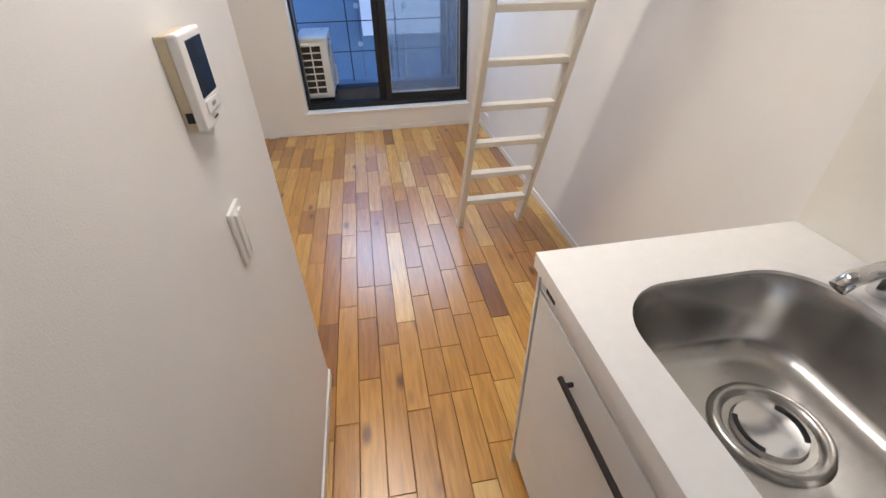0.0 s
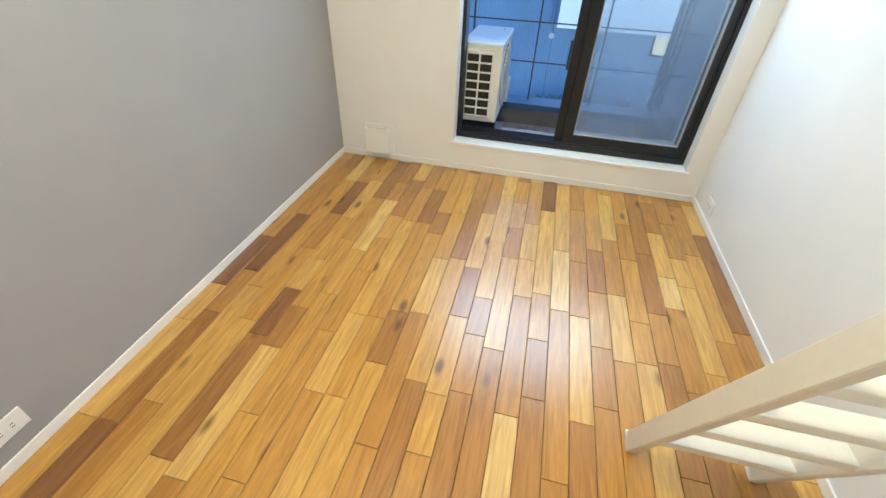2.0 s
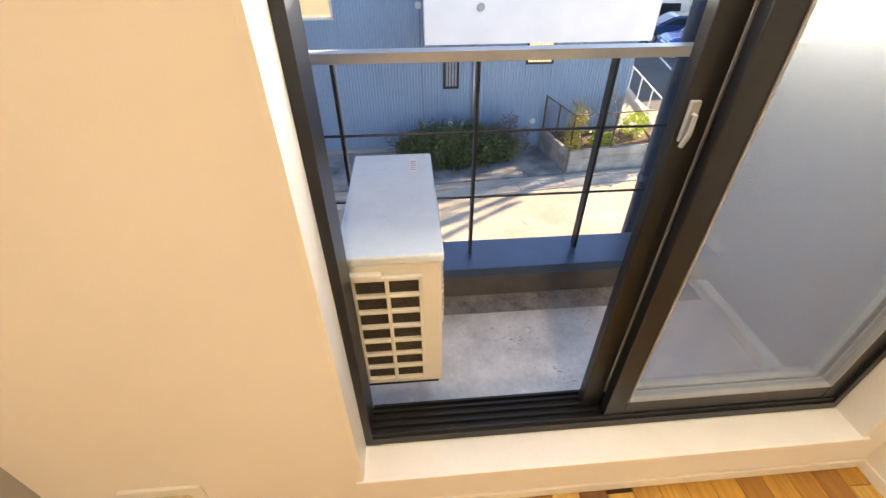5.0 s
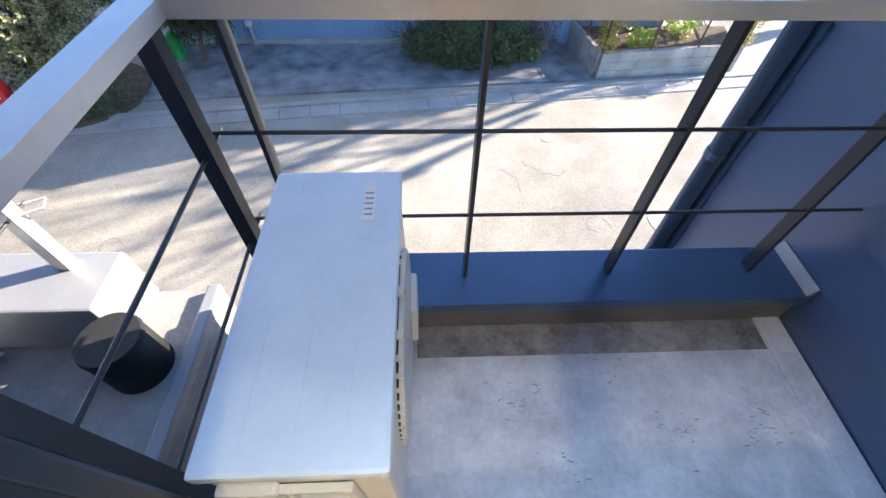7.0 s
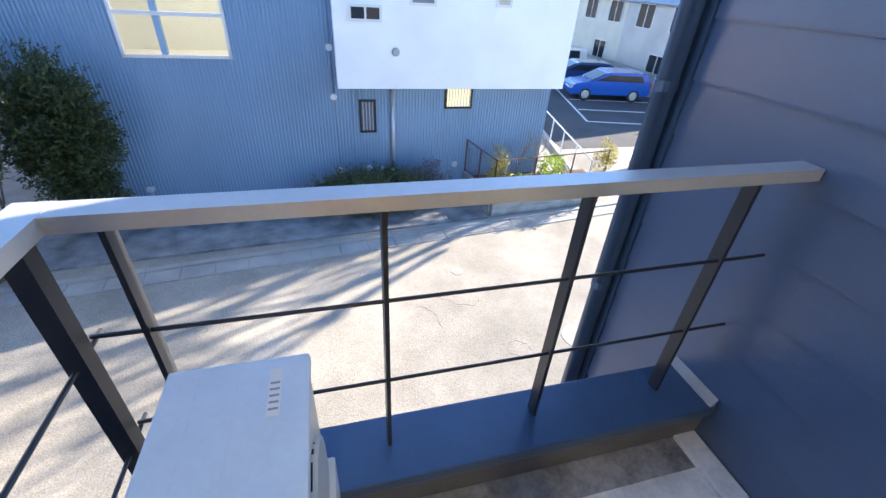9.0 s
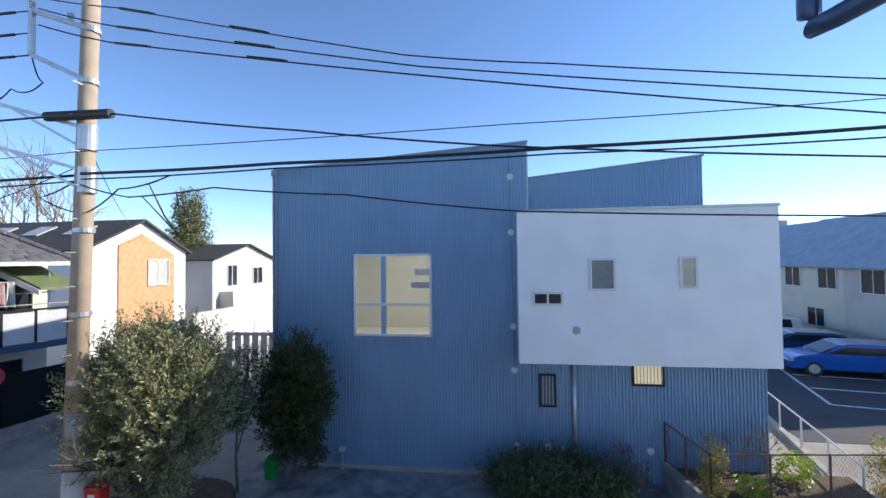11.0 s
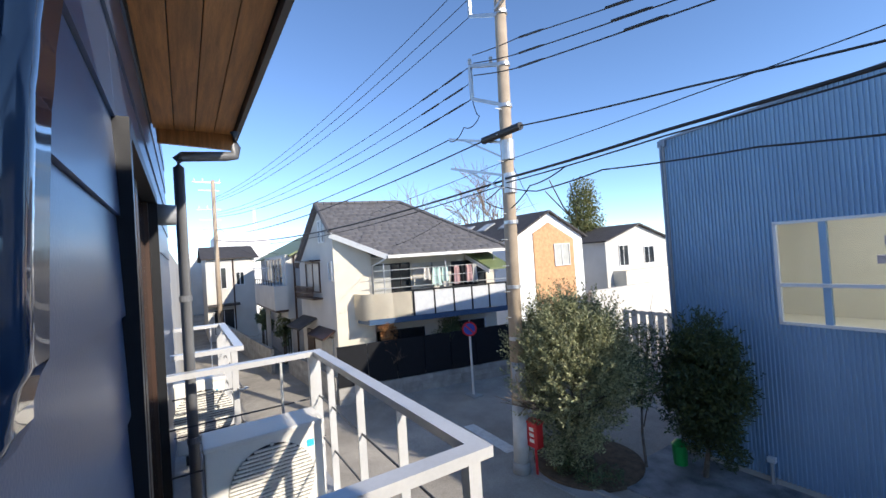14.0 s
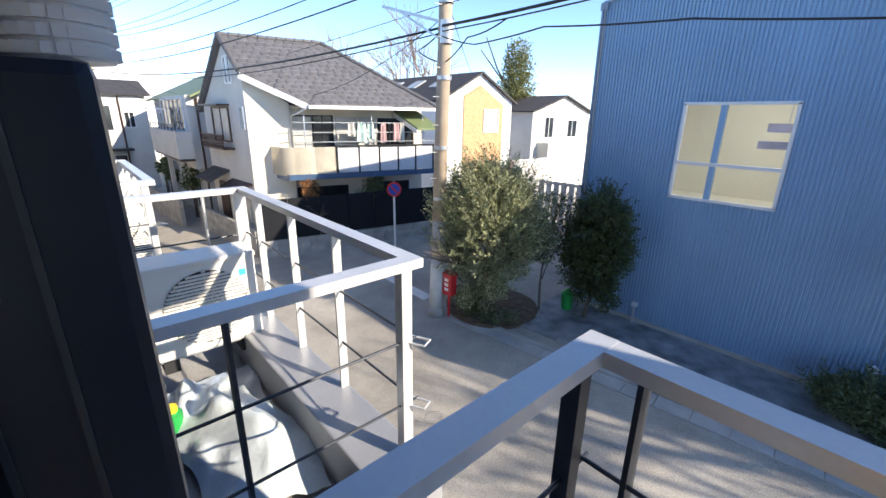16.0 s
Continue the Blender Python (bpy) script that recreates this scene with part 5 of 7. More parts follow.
hg = thing("hedge", (0.7, 14.1, GZ), "low spreading dark green hedge under the wall", "hedge")
part("shoot", shoots((0.35, 13.9, -3.05), 1.65, 0.7, 0.45, 800, 0.34, 0.075, 33), M_HEDGE, hg)
part("foliage", foliage(clumps((0.35, 13.9, -3.0), 1.55, 0.6, 0.45, 60, 0.26, 6), 18000, 0.09, 31), M_HEDGE, hg)
lv = thing("lavender_bush", (1.75, 14.2, GZ), "dry greyish lavender bush beside the hedge", "bush")
part("foliage", foliage(clumps((1.8, 14.1, -2.85), 0.5, 0.35, 0.55, 20, 0.2, 7), 3000, 0.07, 32, up=1.5), M_LAV, lv)
bed = structure("tree_bed", rod(bmesh.new(), (-7.75, 12.5, ZG - 0.05), (-7.75, 12.5, ZG + 0.09), 1.25, seg=36), M_SOIL, "round soil bed under the olive tree", "bed")
bin_ = thing("green_bin", (-6.35, 14.0, GZ), "small bright green plastic bin behind the shrub", "bin")
part("body", rod(bmesh.new(), (-6.35, 14.0, GZ), (-6.35, 14.0, GZ + 0.5), 0.14, 0.17, 14), M_GREENPL, bin_)
part("lid", rod(bmesh.new(), (-6.35, 14.0, GZ + 0.5), (-6.35, 14.0, GZ + 0.62), 0.18, 0.05, 14), M_GREENPL, bin_)

# planter with fence and ivy
pln = thing("block_planter", (4.5, 13.6, GZ), "low concrete block planter with soil", "planter")
PA, PB, PC = Vector((3.1, 13.1, 0)), Vector((6.4, 13.45, 0)), Vector((2.85, 14.65, 0))


def block_wall(t, a, b2, z0, h, rows, blk, thick):
    d = b2 - a
    n = max(1, round(d.length / blk))
    for j in range(rows):
        for k in range(n):
            u = a + d * ((k + 0.004) / n)
            v = a + d * ((k + 0.992) / n)
            bm = bar(bmesh.new(), (u.x, u.y, z0 + h * (j + 0.5)), (v.x, v.y, z0 + h * (j + 0.5)), thick, h - 0.006)
            part("block", bm, M_BLOCK, t)


block_wall(pln, PA, PB, GZ, 0.2, 3, 0.4, 0.12)
block_wall(pln, PA + Vector((0, 0.07, 0)), PC, GZ, 0.2, 3, 0.4, 0.12)
part("soil", prism(bmesh.new(), [(3.15, 13.2), (6.4, 13.5), (6.6, 14.7), (2.95, 14.7)], "z", GZ, GZ + 0.45), M_SOIL, pln)
fe = thing("mesh_fence", (4.5, 13.4, GZ), "rusty brown wire mesh fence on the planter", "fence")
M_RUST = mat("rusty_steel", (0.16, 0.09, 0.06), 0.8, 0.3, var=0.2, scale=20)
for a, b2, n in ((PA, PB, 3), (PA, PC, 2)):
    for k in range(n + 1):
        p = a.lerp(b2, k / n)
        part("post", rod(bmesh.new(), (p.x, p.y, GZ + 0.6), (p.x, p.y, GZ + 1.5), 0.02, seg=8), M_RUST, fe)
    part("top_rail", rod(bmesh.new(), (a.x, a.y, GZ + 1.48), (b2.x, b2.y, GZ + 1.48), 0.015, seg=8), M_RUST, fe)
    part("bottom_rail", rod(bmesh.new(), (a.x, a.y, GZ + 0.65), (b2.x, b2.y, GZ + 0.65), 0.012, seg=8), M_RUST, fe)
    bm = bmesh.new()
    m = int((b2 - a).length / 0.07)
    for k in range(m):
        p = a.lerp(b2, k / m)
        q = a.lerp(b2, min(1, (k + 8) / m))
        rod(bm, (p.x, p.y, GZ + 0.65), (q.x, q.y, GZ + 1.48), 0.0018, seg=3)
        rod(bm, (q.x, q.y, GZ + 0.65), (p.x, p.y, GZ + 1.48), 0.0018, seg=3)
    part("wire_mesh", bm, M_RUST, fe)
for c, s in (((3.2, 13.2, -2.3), 41), ((6.35, 13.5, -2.25), 43)):
    iv = thing("ivy", (c[0], c[1], GZ + 0.6), "yellowing ivy grown over a fence post", "ivy")
    part("foliage", foliage(clumps(c, 0.2, 0.16, 0.6, 18, 0.16, s), 1500, 0.07, s), M_IVY, iv)
lm = thing("leafy_plant", (4.0, 13.6, GZ + 0.45), "bright lime green plant in the planter", "plant")
part("foliage", foliage([((4.0, 13.6, -2.8), 0.25), ((4.3, 13.7, -2.85), 0.2), ((5.3, 14.3, -2.7), 0.35)], 500, 0.16, 51), M_LIME, lm)
for k, (x, y, h) in enumerate(((3.7, 14.2, 1.0), (4.3, 14.35, 1.2), (4.8, 14.4, 1.3), (3.4, 13.8, 0.8))):
    sh = thing("bare_shrub", (x, y, GZ + 0.45), "leafless twiggy shrub in the planter", "shrub", "bare shrubs in the planter")
    part("twig_clump", branches(bmesh.new(), (x, y, GZ + 0.45), h * 0.55, 0.55, 6, 0.016, 60 + k, 2), M_TWIG, sh)
gf = thing("garden_fence", (7, 18, GZ), "low white railing along the garden edge", "fence")
for k in range(6):
    p = Vector((6.5, 14.2, 0)).lerp(Vector((8.0, 21.0, 0)), k / 5)
    part("post", rod(bmesh.new(), (p.x, p.y, GZ), (p.x, p.y, GZ + 0.9), 0.025, seg=8), M_WHITEALU, gf)
part("rail", rod(bmesh.new(), (6.5, 14.2, GZ + 0.9), (8.0, 21.0, GZ + 0.9), 0.022, seg=8), M_WHITEALU, gf)
part("kerb", bar(bmesh.new(), (6.5, 14.2, GZ + 0.06), (8.0, 21.0, GZ + 0.06), 0.15, 0.12), M_CONC, gf)

# ---- pole, sign, red box ----
pole = thing("utility_pole", (-8.45, 11.05, GZ), "tall concrete utility pole with arms and pale guard", "utility pole")
part("shaft", rod(bmesh.new(), (-8.45, 11.05, GZ), (-8.05, 11.05, 9.6), 0.17, 0.125, 20), M_POLE, pole, smooth=True)
part("guard", rod(bmesh.new(), (-8.45, 11.05, GZ + 0.25), (-8.38, 11.05, GZ + 1.6), 0.182, 0.176, 20), M_POLEWHITE, pole, "pale sheet wrapped round the foot", True)
part("base", rod(bmesh.new(), (-8.45, 11.05, GZ), (-8.45, 11.05, GZ + 0.25), 0.22, 0.2, 20), M_CONC, pole, smooth=True)
part("striped_wrap", rod(bmesh.new(), (-8.36, 11.05, GZ + 1.6), (-8.34, 11.05, GZ + 2.6), 0.172, 0.168, 20), M_CONC, pole, "flaking grey wrap", True)
PX = -8.12


def arm(p, q, w=0.075):
    return part("cross_arm", bar(bmesh.new(), p, q, w, w), M_GALV, pole)


arm((-9.2, 11.0, 8.7), (PX, 10.95, 8.3))
arm((-9.2, 11.0, 8.7), (-9.2, 11.0, 7.75))
arm((-9.2, 11.0, 7.75), (PX, 10.95, 7.2))
arm((PX, 10.9, 7.3), (-6.8, 10.6, 7.4))
arm((-8.95, 10.7, 6.3), (PX, 10.95, 6.05))
arm((-8.95, 10.7, 6.3), (-8.95, 10.7, 5.5))
arm((-8.95, 10.7, 5.5), (PX, 10.95, 5.1))
for zt in (4.75, 3.98):
    arm((-9.9, 10.6, zt), (PX, 10.98, zt - 0.52), 0.06)
    arm((-9.3, 10.7, zt - 0.2), (PX - 0.1, 10.95, zt - 0.85), 0.04)
    part("collar", rod(bmesh.new(), (PX - 0.07, 11.05, zt - 0.9), (PX - 0.06, 11.05, zt - 0.45), 0.155, seg=16), M_GALV, pole, "steel strap collar")
for z in (8.25, 7.25, 6.05, 5.1, 2.4, 0.9, -0.3):
    part("band", rod(bmesh.new(), (-8.33 + 0.031 * (z + 0.3), 11.05, z - 0.04), (-8.33 + 0.031 * (z + 0.3), 11.05, z + 0.04), 0.172 - 0.0035 * (z + 0.3), seg=16), M_GALV, pole, "steel band")
part("terminal_box", rod(bmesh.new(), (-8.75, 10.8, 4.42), (-7.5, 10.85, 4.42), 0.085, seg=12), M_CABLE, pole, "black cable closure")
for x, y, z in ((-6.8, 10.6, 7.5), (-8.95, 10.7, 6.35), (-8.95, 10.7, 5.95), (-8.95, 10.7, 5.5), (-9.2, 11.0, 8.75), (-8.4, 10.9, 6.2)):
    bm = bmesh.new()
    for k in range(3):
        rod(bm, (x, y, z + 0.05 * k), (x, y, z + 0.05 * k + 0.03), 0.05, 0.035, 12)
    part("insulator", bm, M_POLEWHITE, pole, "grey ceramic insulator")
for k in range(9):
    part("step_bolt", rod(bmesh.new(), (-8.3 + 0.02 * k, 10.9, 0.2 + 0.6 * k), (-8.3 + 0.02 * k, 10.72, 0.2 + 0.6 * k), 0.011, seg=6), M_GALV, pole)

sg = thing("road_sign", (-13.45, 13.3, GZ), "round blue and red no parking sign on a pole", "road sign")
part("pole", rod(bmesh.new(), (-13.45, 13.3, GZ), (-13.45, 13.3, -0.8), 0.04, seg=12), M_WHITEALU, sg)
part("foot", B(-13.75, -13.15, 13.1, 13.5, GZ, GZ + 0.06), M_CONC, sg)
nd = Vector((12.5, -8.6, 0)).normalized()
cs = Vector((-13.45, 13.3, -1.0)) + nd * 0.06
part("plate", rod(bmesh.new(), cs, cs + nd * 0.015, 0.27, seg=28), M_RED, sg, "red rim")
part("disc", rod(bmesh.new(), cs + nd * 0.015, cs + nd * 0.02, 0.21, seg=28), M_BLUEPAINT, sg, "blue disc")
sd = Vector((-nd.y, nd.x, 0))
part("slash", bar(bmesh.new(), cs + nd * 0.024 - sd * 0.15 + Vector((0, 0, 0.15)), cs + nd * 0.024 + sd * 0.15 - Vector((0, 0, 0.15)), 0.005, 0.05), M_RED, sg)

rb = thing("red_box", (-8.1, 11.2, GZ), "red fire hydrant box on a post with white lettering", "fire box")
part("post", rod(bmesh.new(), (-8.1, 11.2, GZ), (-8.1, 11.2, GZ + 0.7), 0.03, seg=10), M_RED, rb)
bxx = part("box", B(-8.27, -7.93, 11.1, 11.3, GZ + 0.66, GZ + 1.22, bevel=0.02), M_RED, rb)
part("cap", B(-8.3, -7.9, 11.07, 11.33, GZ + 1.2, GZ + 1.26, bevel=0.015), M_RED, rb)
for k in range(3):
    part("letter_bar", B(-8.17, -8.03, 11.094, 11.1, GZ + 0.78 + 0.13 * k, GZ + 0.86 + 0.13 * k), M_PLASTIC, bxx, "white letter block")

# ---- houses across the street ----
def hwin(parent, x, y0, y1, z0, z1, face, pane=M_DARKGLASS, frame_m=M_WHITEALU, ax="x", bars=1):
    """A window on a wall that faces +-x (ax x) or +-y (ax y)."""
    def bx(a0, a1, b0, b1, d0, d1):
        lo, hi = sorted((x + d0 * face, x + d1 * face))
        return (lo, hi, a0, a1, b0, b1) if ax == "x" else (a0, a1, lo, hi, b0, b1)
    bm = bmesh.new()
    for a in ((y0 - 0.05, y0, z0 - 0.05, z1 + 0.05), (y1, y1 + 0.05, z0 - 0.05, z1 + 0.05), (y0, y1, z0 - 0.05, z0), (y0, y1, z1, z1 + 0.05)):
        box(bm, *bx(*a, -0.02, 0.06))
    for k in range(bars):
        c = y0 + (y1 - y0) * (k + 1) / (bars + 1)
        box(bm, *bx(c - 0.025, c + 0.025, z0, z1, -0.02, 0.04))
    f = part("window", bm, frame_m, parent)
    part("pane", B(*bx(y0, y1, z0, z1, 0.004, 0.012)), pane, f)
    return f


wh = thing("white_house", (-19.5, 13, GZ), "white two storey house with grey tiled roof and balcony", "house")
YGAB = 9.55
bm = bmesh.new()
prism(bm, [(-21.6, GZ), (-17.1, GZ), (-17.1, 2.88), (-18.4, 4.1), (-21.6, 1.75)], "y", YGAB, YGAB + 0.18)
part("gable_wall", bm, M_WHITEWALL, wh)
bm = bmesh.new()
foot = [(-17.1, YGAB), (-16.9, 10.9), (-17.1, 10.92), (-17.25, YGAB + 0.2)]
lo = [bm.verts.new((x, y, GZ)) for x, y in foot]
hi = [bm.verts.new((x, y, z)) for (x, y), z in zip(foot, (2.86, 1.95, 1.95, 2.86))]
bm.faces.new(lo[::-1])
bm.faces.new(hi)
for k in range(4):
    bm.faces.new((lo[k], lo[(k + 1) % 4], hi[(k + 1) % 4], hi[k]))
part("oblique_wall", bm, M_CREAM, wh, "cream rendered corner wall")
part("east_wall", B(-17.3, -17.1, 10.92, 16.2, GZ, 1.9), M_CREAM, wh)
part("west_wall", B(-21.6, -21.4, YGAB + 0.18, 16.2, GZ, 1.75), M_WHITEWALL, wh)
part("back_wall", B(-21.4, -17.3, 16.0, 16.2, GZ, 1.9), M_WHITEWALL, wh)
A_, B_, C_, D_, E_, F_, G_ = [Vector(v) for v in ((-18.4, 9.42, 4.22), (-16.95, 9.42, 2.92), (-15.85, 11.05, 1.93), (-15.85, 15.95, 1.93), (-18.4, 12.88, 4.22), (-21.9, 9.42, 1.66), (-21.9, 16.4, 1.66))]


def roof_face(pts, t=0.09):
    bm = bmesh.new()
    n = (pts[1] - pts[0]).cross(pts[2] - pts[0]).normalized()
    if n.z < 0:
        n = -n
    lo = [bm.verts.new(p - n * t) for p in pts]
    hi = [bm.verts.new(p) for p in pts]
    bm.faces.new(lo[::-1])
    bm.faces.new(hi)
    k = len(pts)
    for j in range(k):
        bm.faces.new((lo[j], lo[(j + 1) % k], hi[(j + 1) % k], hi[j]))
    bmesh.ops.recalc_face_normals(bm, faces=bm.faces)
    return bm


rf = part("roof", roof_face([A_, B_, C_, D_, E_]), M_TILE, wh, "grey interlocking tile roof")
part("roof", roof_face([A_, E_, G_, F_]), M_TILE, wh)
part("roof", roof_face([E_, D_, G_]), M_TILE, wh)
# tile courses on the slope that faces the street
tile_bm = []
sl = (C_.z - A_.z) / (C_.x - A_.x)
rows_n, tw = 14, 0.3
run = C_.x - A_.x
for j in range(rows_n):
    xa = A_.x + (run / rows_n) * j
    xb = xa + run / rows_n + 0.03
    za, zb = A_.z + (xa - A_.x) * sl, A_.z + (xb - A_.x) * sl
    f = (j + 0.5) / rows_n
    y_lo = A_.y if xb < B_.x else A_.y + (xb - B_.x) / (C_.x - B_.x) * (C_.y - B_.y)
    y_hi = E_.y + (D_.y - E_.y) * f
    k = 0
    y = y_lo + (0.17 if j % 2 else 0)
    while y + tw < y_hi:
        b = bmesh.new()
        vs = [(xa, y, za + 0.012), (xb, y, zb + 0.035), (xb, y + tw * 0.4, zb + 0.06), (xb, y + tw * 0.94, zb + 0.035), (xa, y + tw * 0.94, za + 0.012), (xa, y + tw * 0.4, za + 0.03)]
        lo = [b.verts.new(v) for v in vs]
        b.faces.new((lo[0], lo[1], lo[2], lo[5]))
        b.faces.new((lo[5], lo[2], lo[3], lo[4]))
        dn = [b.verts.new((v[0], v[1], v[2] - 0.05)) for v in vs]
        b.faces.new((lo[1], dn[1], dn[2], lo[2]))
        b.faces.new((lo[2], dn[2], dn[3], lo[3]))
        b.faces.new((lo[0], dn[0], dn[1], lo[1]))
        b.faces.new((lo[3], dn[3], dn[4], lo[4]))
        tile_bm.append(b)
        y += tw
for b in tile_bm:
    part("roof_tile", b, M_TILE, rf)
bm = bmesh.new()
for p, q in ((A_, E_), (E_, D_), (A_, B_), (A_, F_)):
    n = int((q - p).length / 0.3)
    for k in range(n):
        u, v = p.lerp(q, k / n), p.lerp(q, (k + 0.92) / n)
        rod(bm, u + Vector((0, 0, 0.03)), v + Vector((0, 0, 0.03)), 0.085, 0.075, 8)
part("ridge_tiles", bm, M_TILE, wh)
part("fascia", bar(bmesh.new(), B_ + Vector((0, 0, -0.1)), C_ + Vector((0, 0, -0.1)), 0.06, 0.2), M_WHITEALU, wh, "white sloping fascia")
part("gutter", bar(bmesh.new(), C_ + Vector((0.05, 0, -0.1)), D_ + Vector((0.05, 0, -0.1)), 0.12, 0.12), M_WHITEALU, wh)
part("soffit", roof_face([C_ + Vector((0, 0.1, -0.13)), D_ + Vector((0, 0, -0.13)), Vector((-17.1, 15.95, 1.84)), Vector((-17.1, 10.9, 1.84))], 0.03), M_CREAM, wh)
for yw0, yw1, z0, z1, pm, fm, nb in ((10.98, 11.72, -0.4, 1.5, M_PALEGLASS, M_ALU, 0), (11.78, 12.45, -0.4, 1.5, M_DARKGLASS, M_ALU, 1), (14.3, 15.75, -0.4, 1.42, M_DARKGLASS, M_ALU, 1), (11.0, 12.9, -2.8, -1.2, M_DARKGLASS, M_ALU, 1), (14.2, 15.6, -2.8, -1.1, M_DARKGLASS, M_WHITEALU, 1)):
    hwin(wh, -17.1, yw0, yw1, z0, z1, 1, pm, fm, bars=nb)
for k in range(11):
    part("shutter_slat", B(-17.1, -17.04, 12.6, 13.38, -0.35 + 0.17 * k, -0.20 + 0.17 * k), M_WHITEWALL, wh)
part("shutter_box", B(-17.1, -16.98, 13.42, 14.2, -0.4, 1.5), M_WHITEWALL, wh, "white shutter casing")
hwin(wh, YGAB, -20.5, -18.75, 0.55, 1.75, -1, M_PALEGLASS, M_BROWNFRAME, "y", 1)
hwin(wh, YGAB, -17.55, -17.25, 1.05, 1.75, -1, M_PALEGLASS, M_GALV, "y", 0)
for x in (-18.52, -18.15):
    hwin(wh, YGAB, x, x + 0.2, 2.65, 3.5, -1, M_DARKGLASS, M_WHITEALU, "y", 0)
bm = bmesh.new()
box(bm, -21.0, -18.55, YGAB - 0.4, YGAB, 0.22, 0.29)
for k in range(20):
    rod(bm, (-20.95 + 0.124 * k, YGAB - 0.37, 0.28), (-20.95 + 0.124 * k, YGAB - 0.37, 0.78), 0.014, seg=5)
box(bm, -21.0, -18.55, YGAB - 0.4, YGAB - 0.34, 0.74, 0.79)
box(bm, -21.0, -18.55, YGAB - 0.4, YGAB - 0.36, 0.46, 0.52)
part("flower_rack", bm, M_BROWNFRAME, wh, "dark iron window rack")
part("window_hood", B(-20.8, -18.6, YGAB - 0.42, YGAB, 1.85, 1.91), M_BROWNFRAME, wh)
part("door_hood", prism(bmesh.new(), [(YGAB - 0.75, -1.12), (YGAB, -0.70), (YGAB, -0.62), (YGAB - 0.75, -1.04)], "x", -21.4, -19.5), M_ROOFDK, wh)
part("side_hood", prism(bmesh.new(), [(YGAB - 0.5, -1.32), (YGAB, -1.0), (YGAB, -0.94), (YGAB - 0.5, -1.25)], "x", -19.3, -17.3), M_BROWNFRAME, wh)
part("front_door", B(-20.8, -19.9, YGAB - 0.06, YGAB + 0.02, -3.3, -1.2), M_BROWNFRAME, wh)
part("side_window", B(-18.9, -17.6, YGAB - 0.05, YGAB + 0.02, -2.6, -1.3), M_PALEGLASS, wh)
part("rain_pipe", tube(bmesh.new(), [(-15.9, 11.1, 1.82), (-16.4, 10.98, 1.62), (-16.86, 10.9, 1.5), (-16.86, 10.9, GZ)], 0.04, 8), M_WHITEALU, wh, "pale rain pipe", True)
# balcony: rendered rounded end, then framed frosted panels
part("balcony_floor", B(-17.1, -15.95, 10.3, 15.95, -0.72, -0.52), M_NAVYMET, wh, "dark balcony edge beam")
arc = [(-17.08, 10.2)] + [(-16.35 + 0.35 * math.sin(radians(9 * k)), 10.55 - 0.35 * math.cos(radians(9 * k))) for k in range(11)] + [(-16.0, 12.0)]
bm = bmesh.new()
cols = [[bm.verts.new((x, y, z)) for z in (-0.56, 0.44)] for x, y in arc]
for u, v in zip(cols, cols[1:]):
    bm.faces.new((u[0], v[0], v[1], u[1]))
bmesh.ops.solidify(bm, geom=bm.faces[:], thickness=0.07)
part("balcony_parapet", bm, M_CREAM, wh, "cream rendered rounded parapet")
PY = (12.02, 12.84, 13.63, 14.39, 15.13, 15.9)
for y0, y1 in zip(PY, PY[1:]):
    part("balcony_panel", B(-16.0, -15.97, y0 + 0.03, y1 - 0.03, -0.5, 0.40), M_FROST, wh, "frosted balcony panel")
for y in PY:
    part("balcony_post", B(-16.02, -15.95, y - 0.025, y + 0.025, -0.54, 0.46), M_ALU, wh)
part("balcony_rail", B(-16.03, -15.94, 11.98, 15.93, 0.43, 0.49), M_ALU, wh)
part("parapet_rail", rod(bmesh.new(), (-16.0, 10.6, 0.62), (-16.0, 15.93, 0.62), 0.018, seg=6), M_GALV, wh)
for x, y in ((-16.2, 11.05), (-16.2, 13.5), (-16.2, 15.6)):
    part("pole_bracket", rod(bmesh.new(), (x, y, -0.5), (x, y, 1.6), 0.022, seg=6), M_GALV, wh)
for z in (0.95, 1.3):
    part("drying_rod", rod(bmesh.new(), (-16.25, 10.7, z), (-16.25, 15.8, z), 0.018, seg=6), M_GALV, wh)
part("awning", prism(bmesh.new(), [(-17.0, 1.72), (-15.5, 1.05), (-15.5, 1.12), (-17.0, 1.80)], "y", 14.9, 15.9), M_ROOFGREEN, wh, "green corrugated awning")
part("awning_end", prism(bmesh.new(), [(-17.0, 1.55), (-15.5, 0.9), (-15.5, 1.05), (-17.0, 1.72)], "y", 14.86, 14.9), M_WHITEALU, wh)
SKEW = Matrix(((1, 0.25, 0, -0.25 * 9.5), (0.06, 1, 0, 0.06 * 17), (0, 0, 1, 0), (0, 0, 0, 1)))   # the corner plot is not square
for ob in wh.children_recursive:
    ob.data.transform(SKEW)
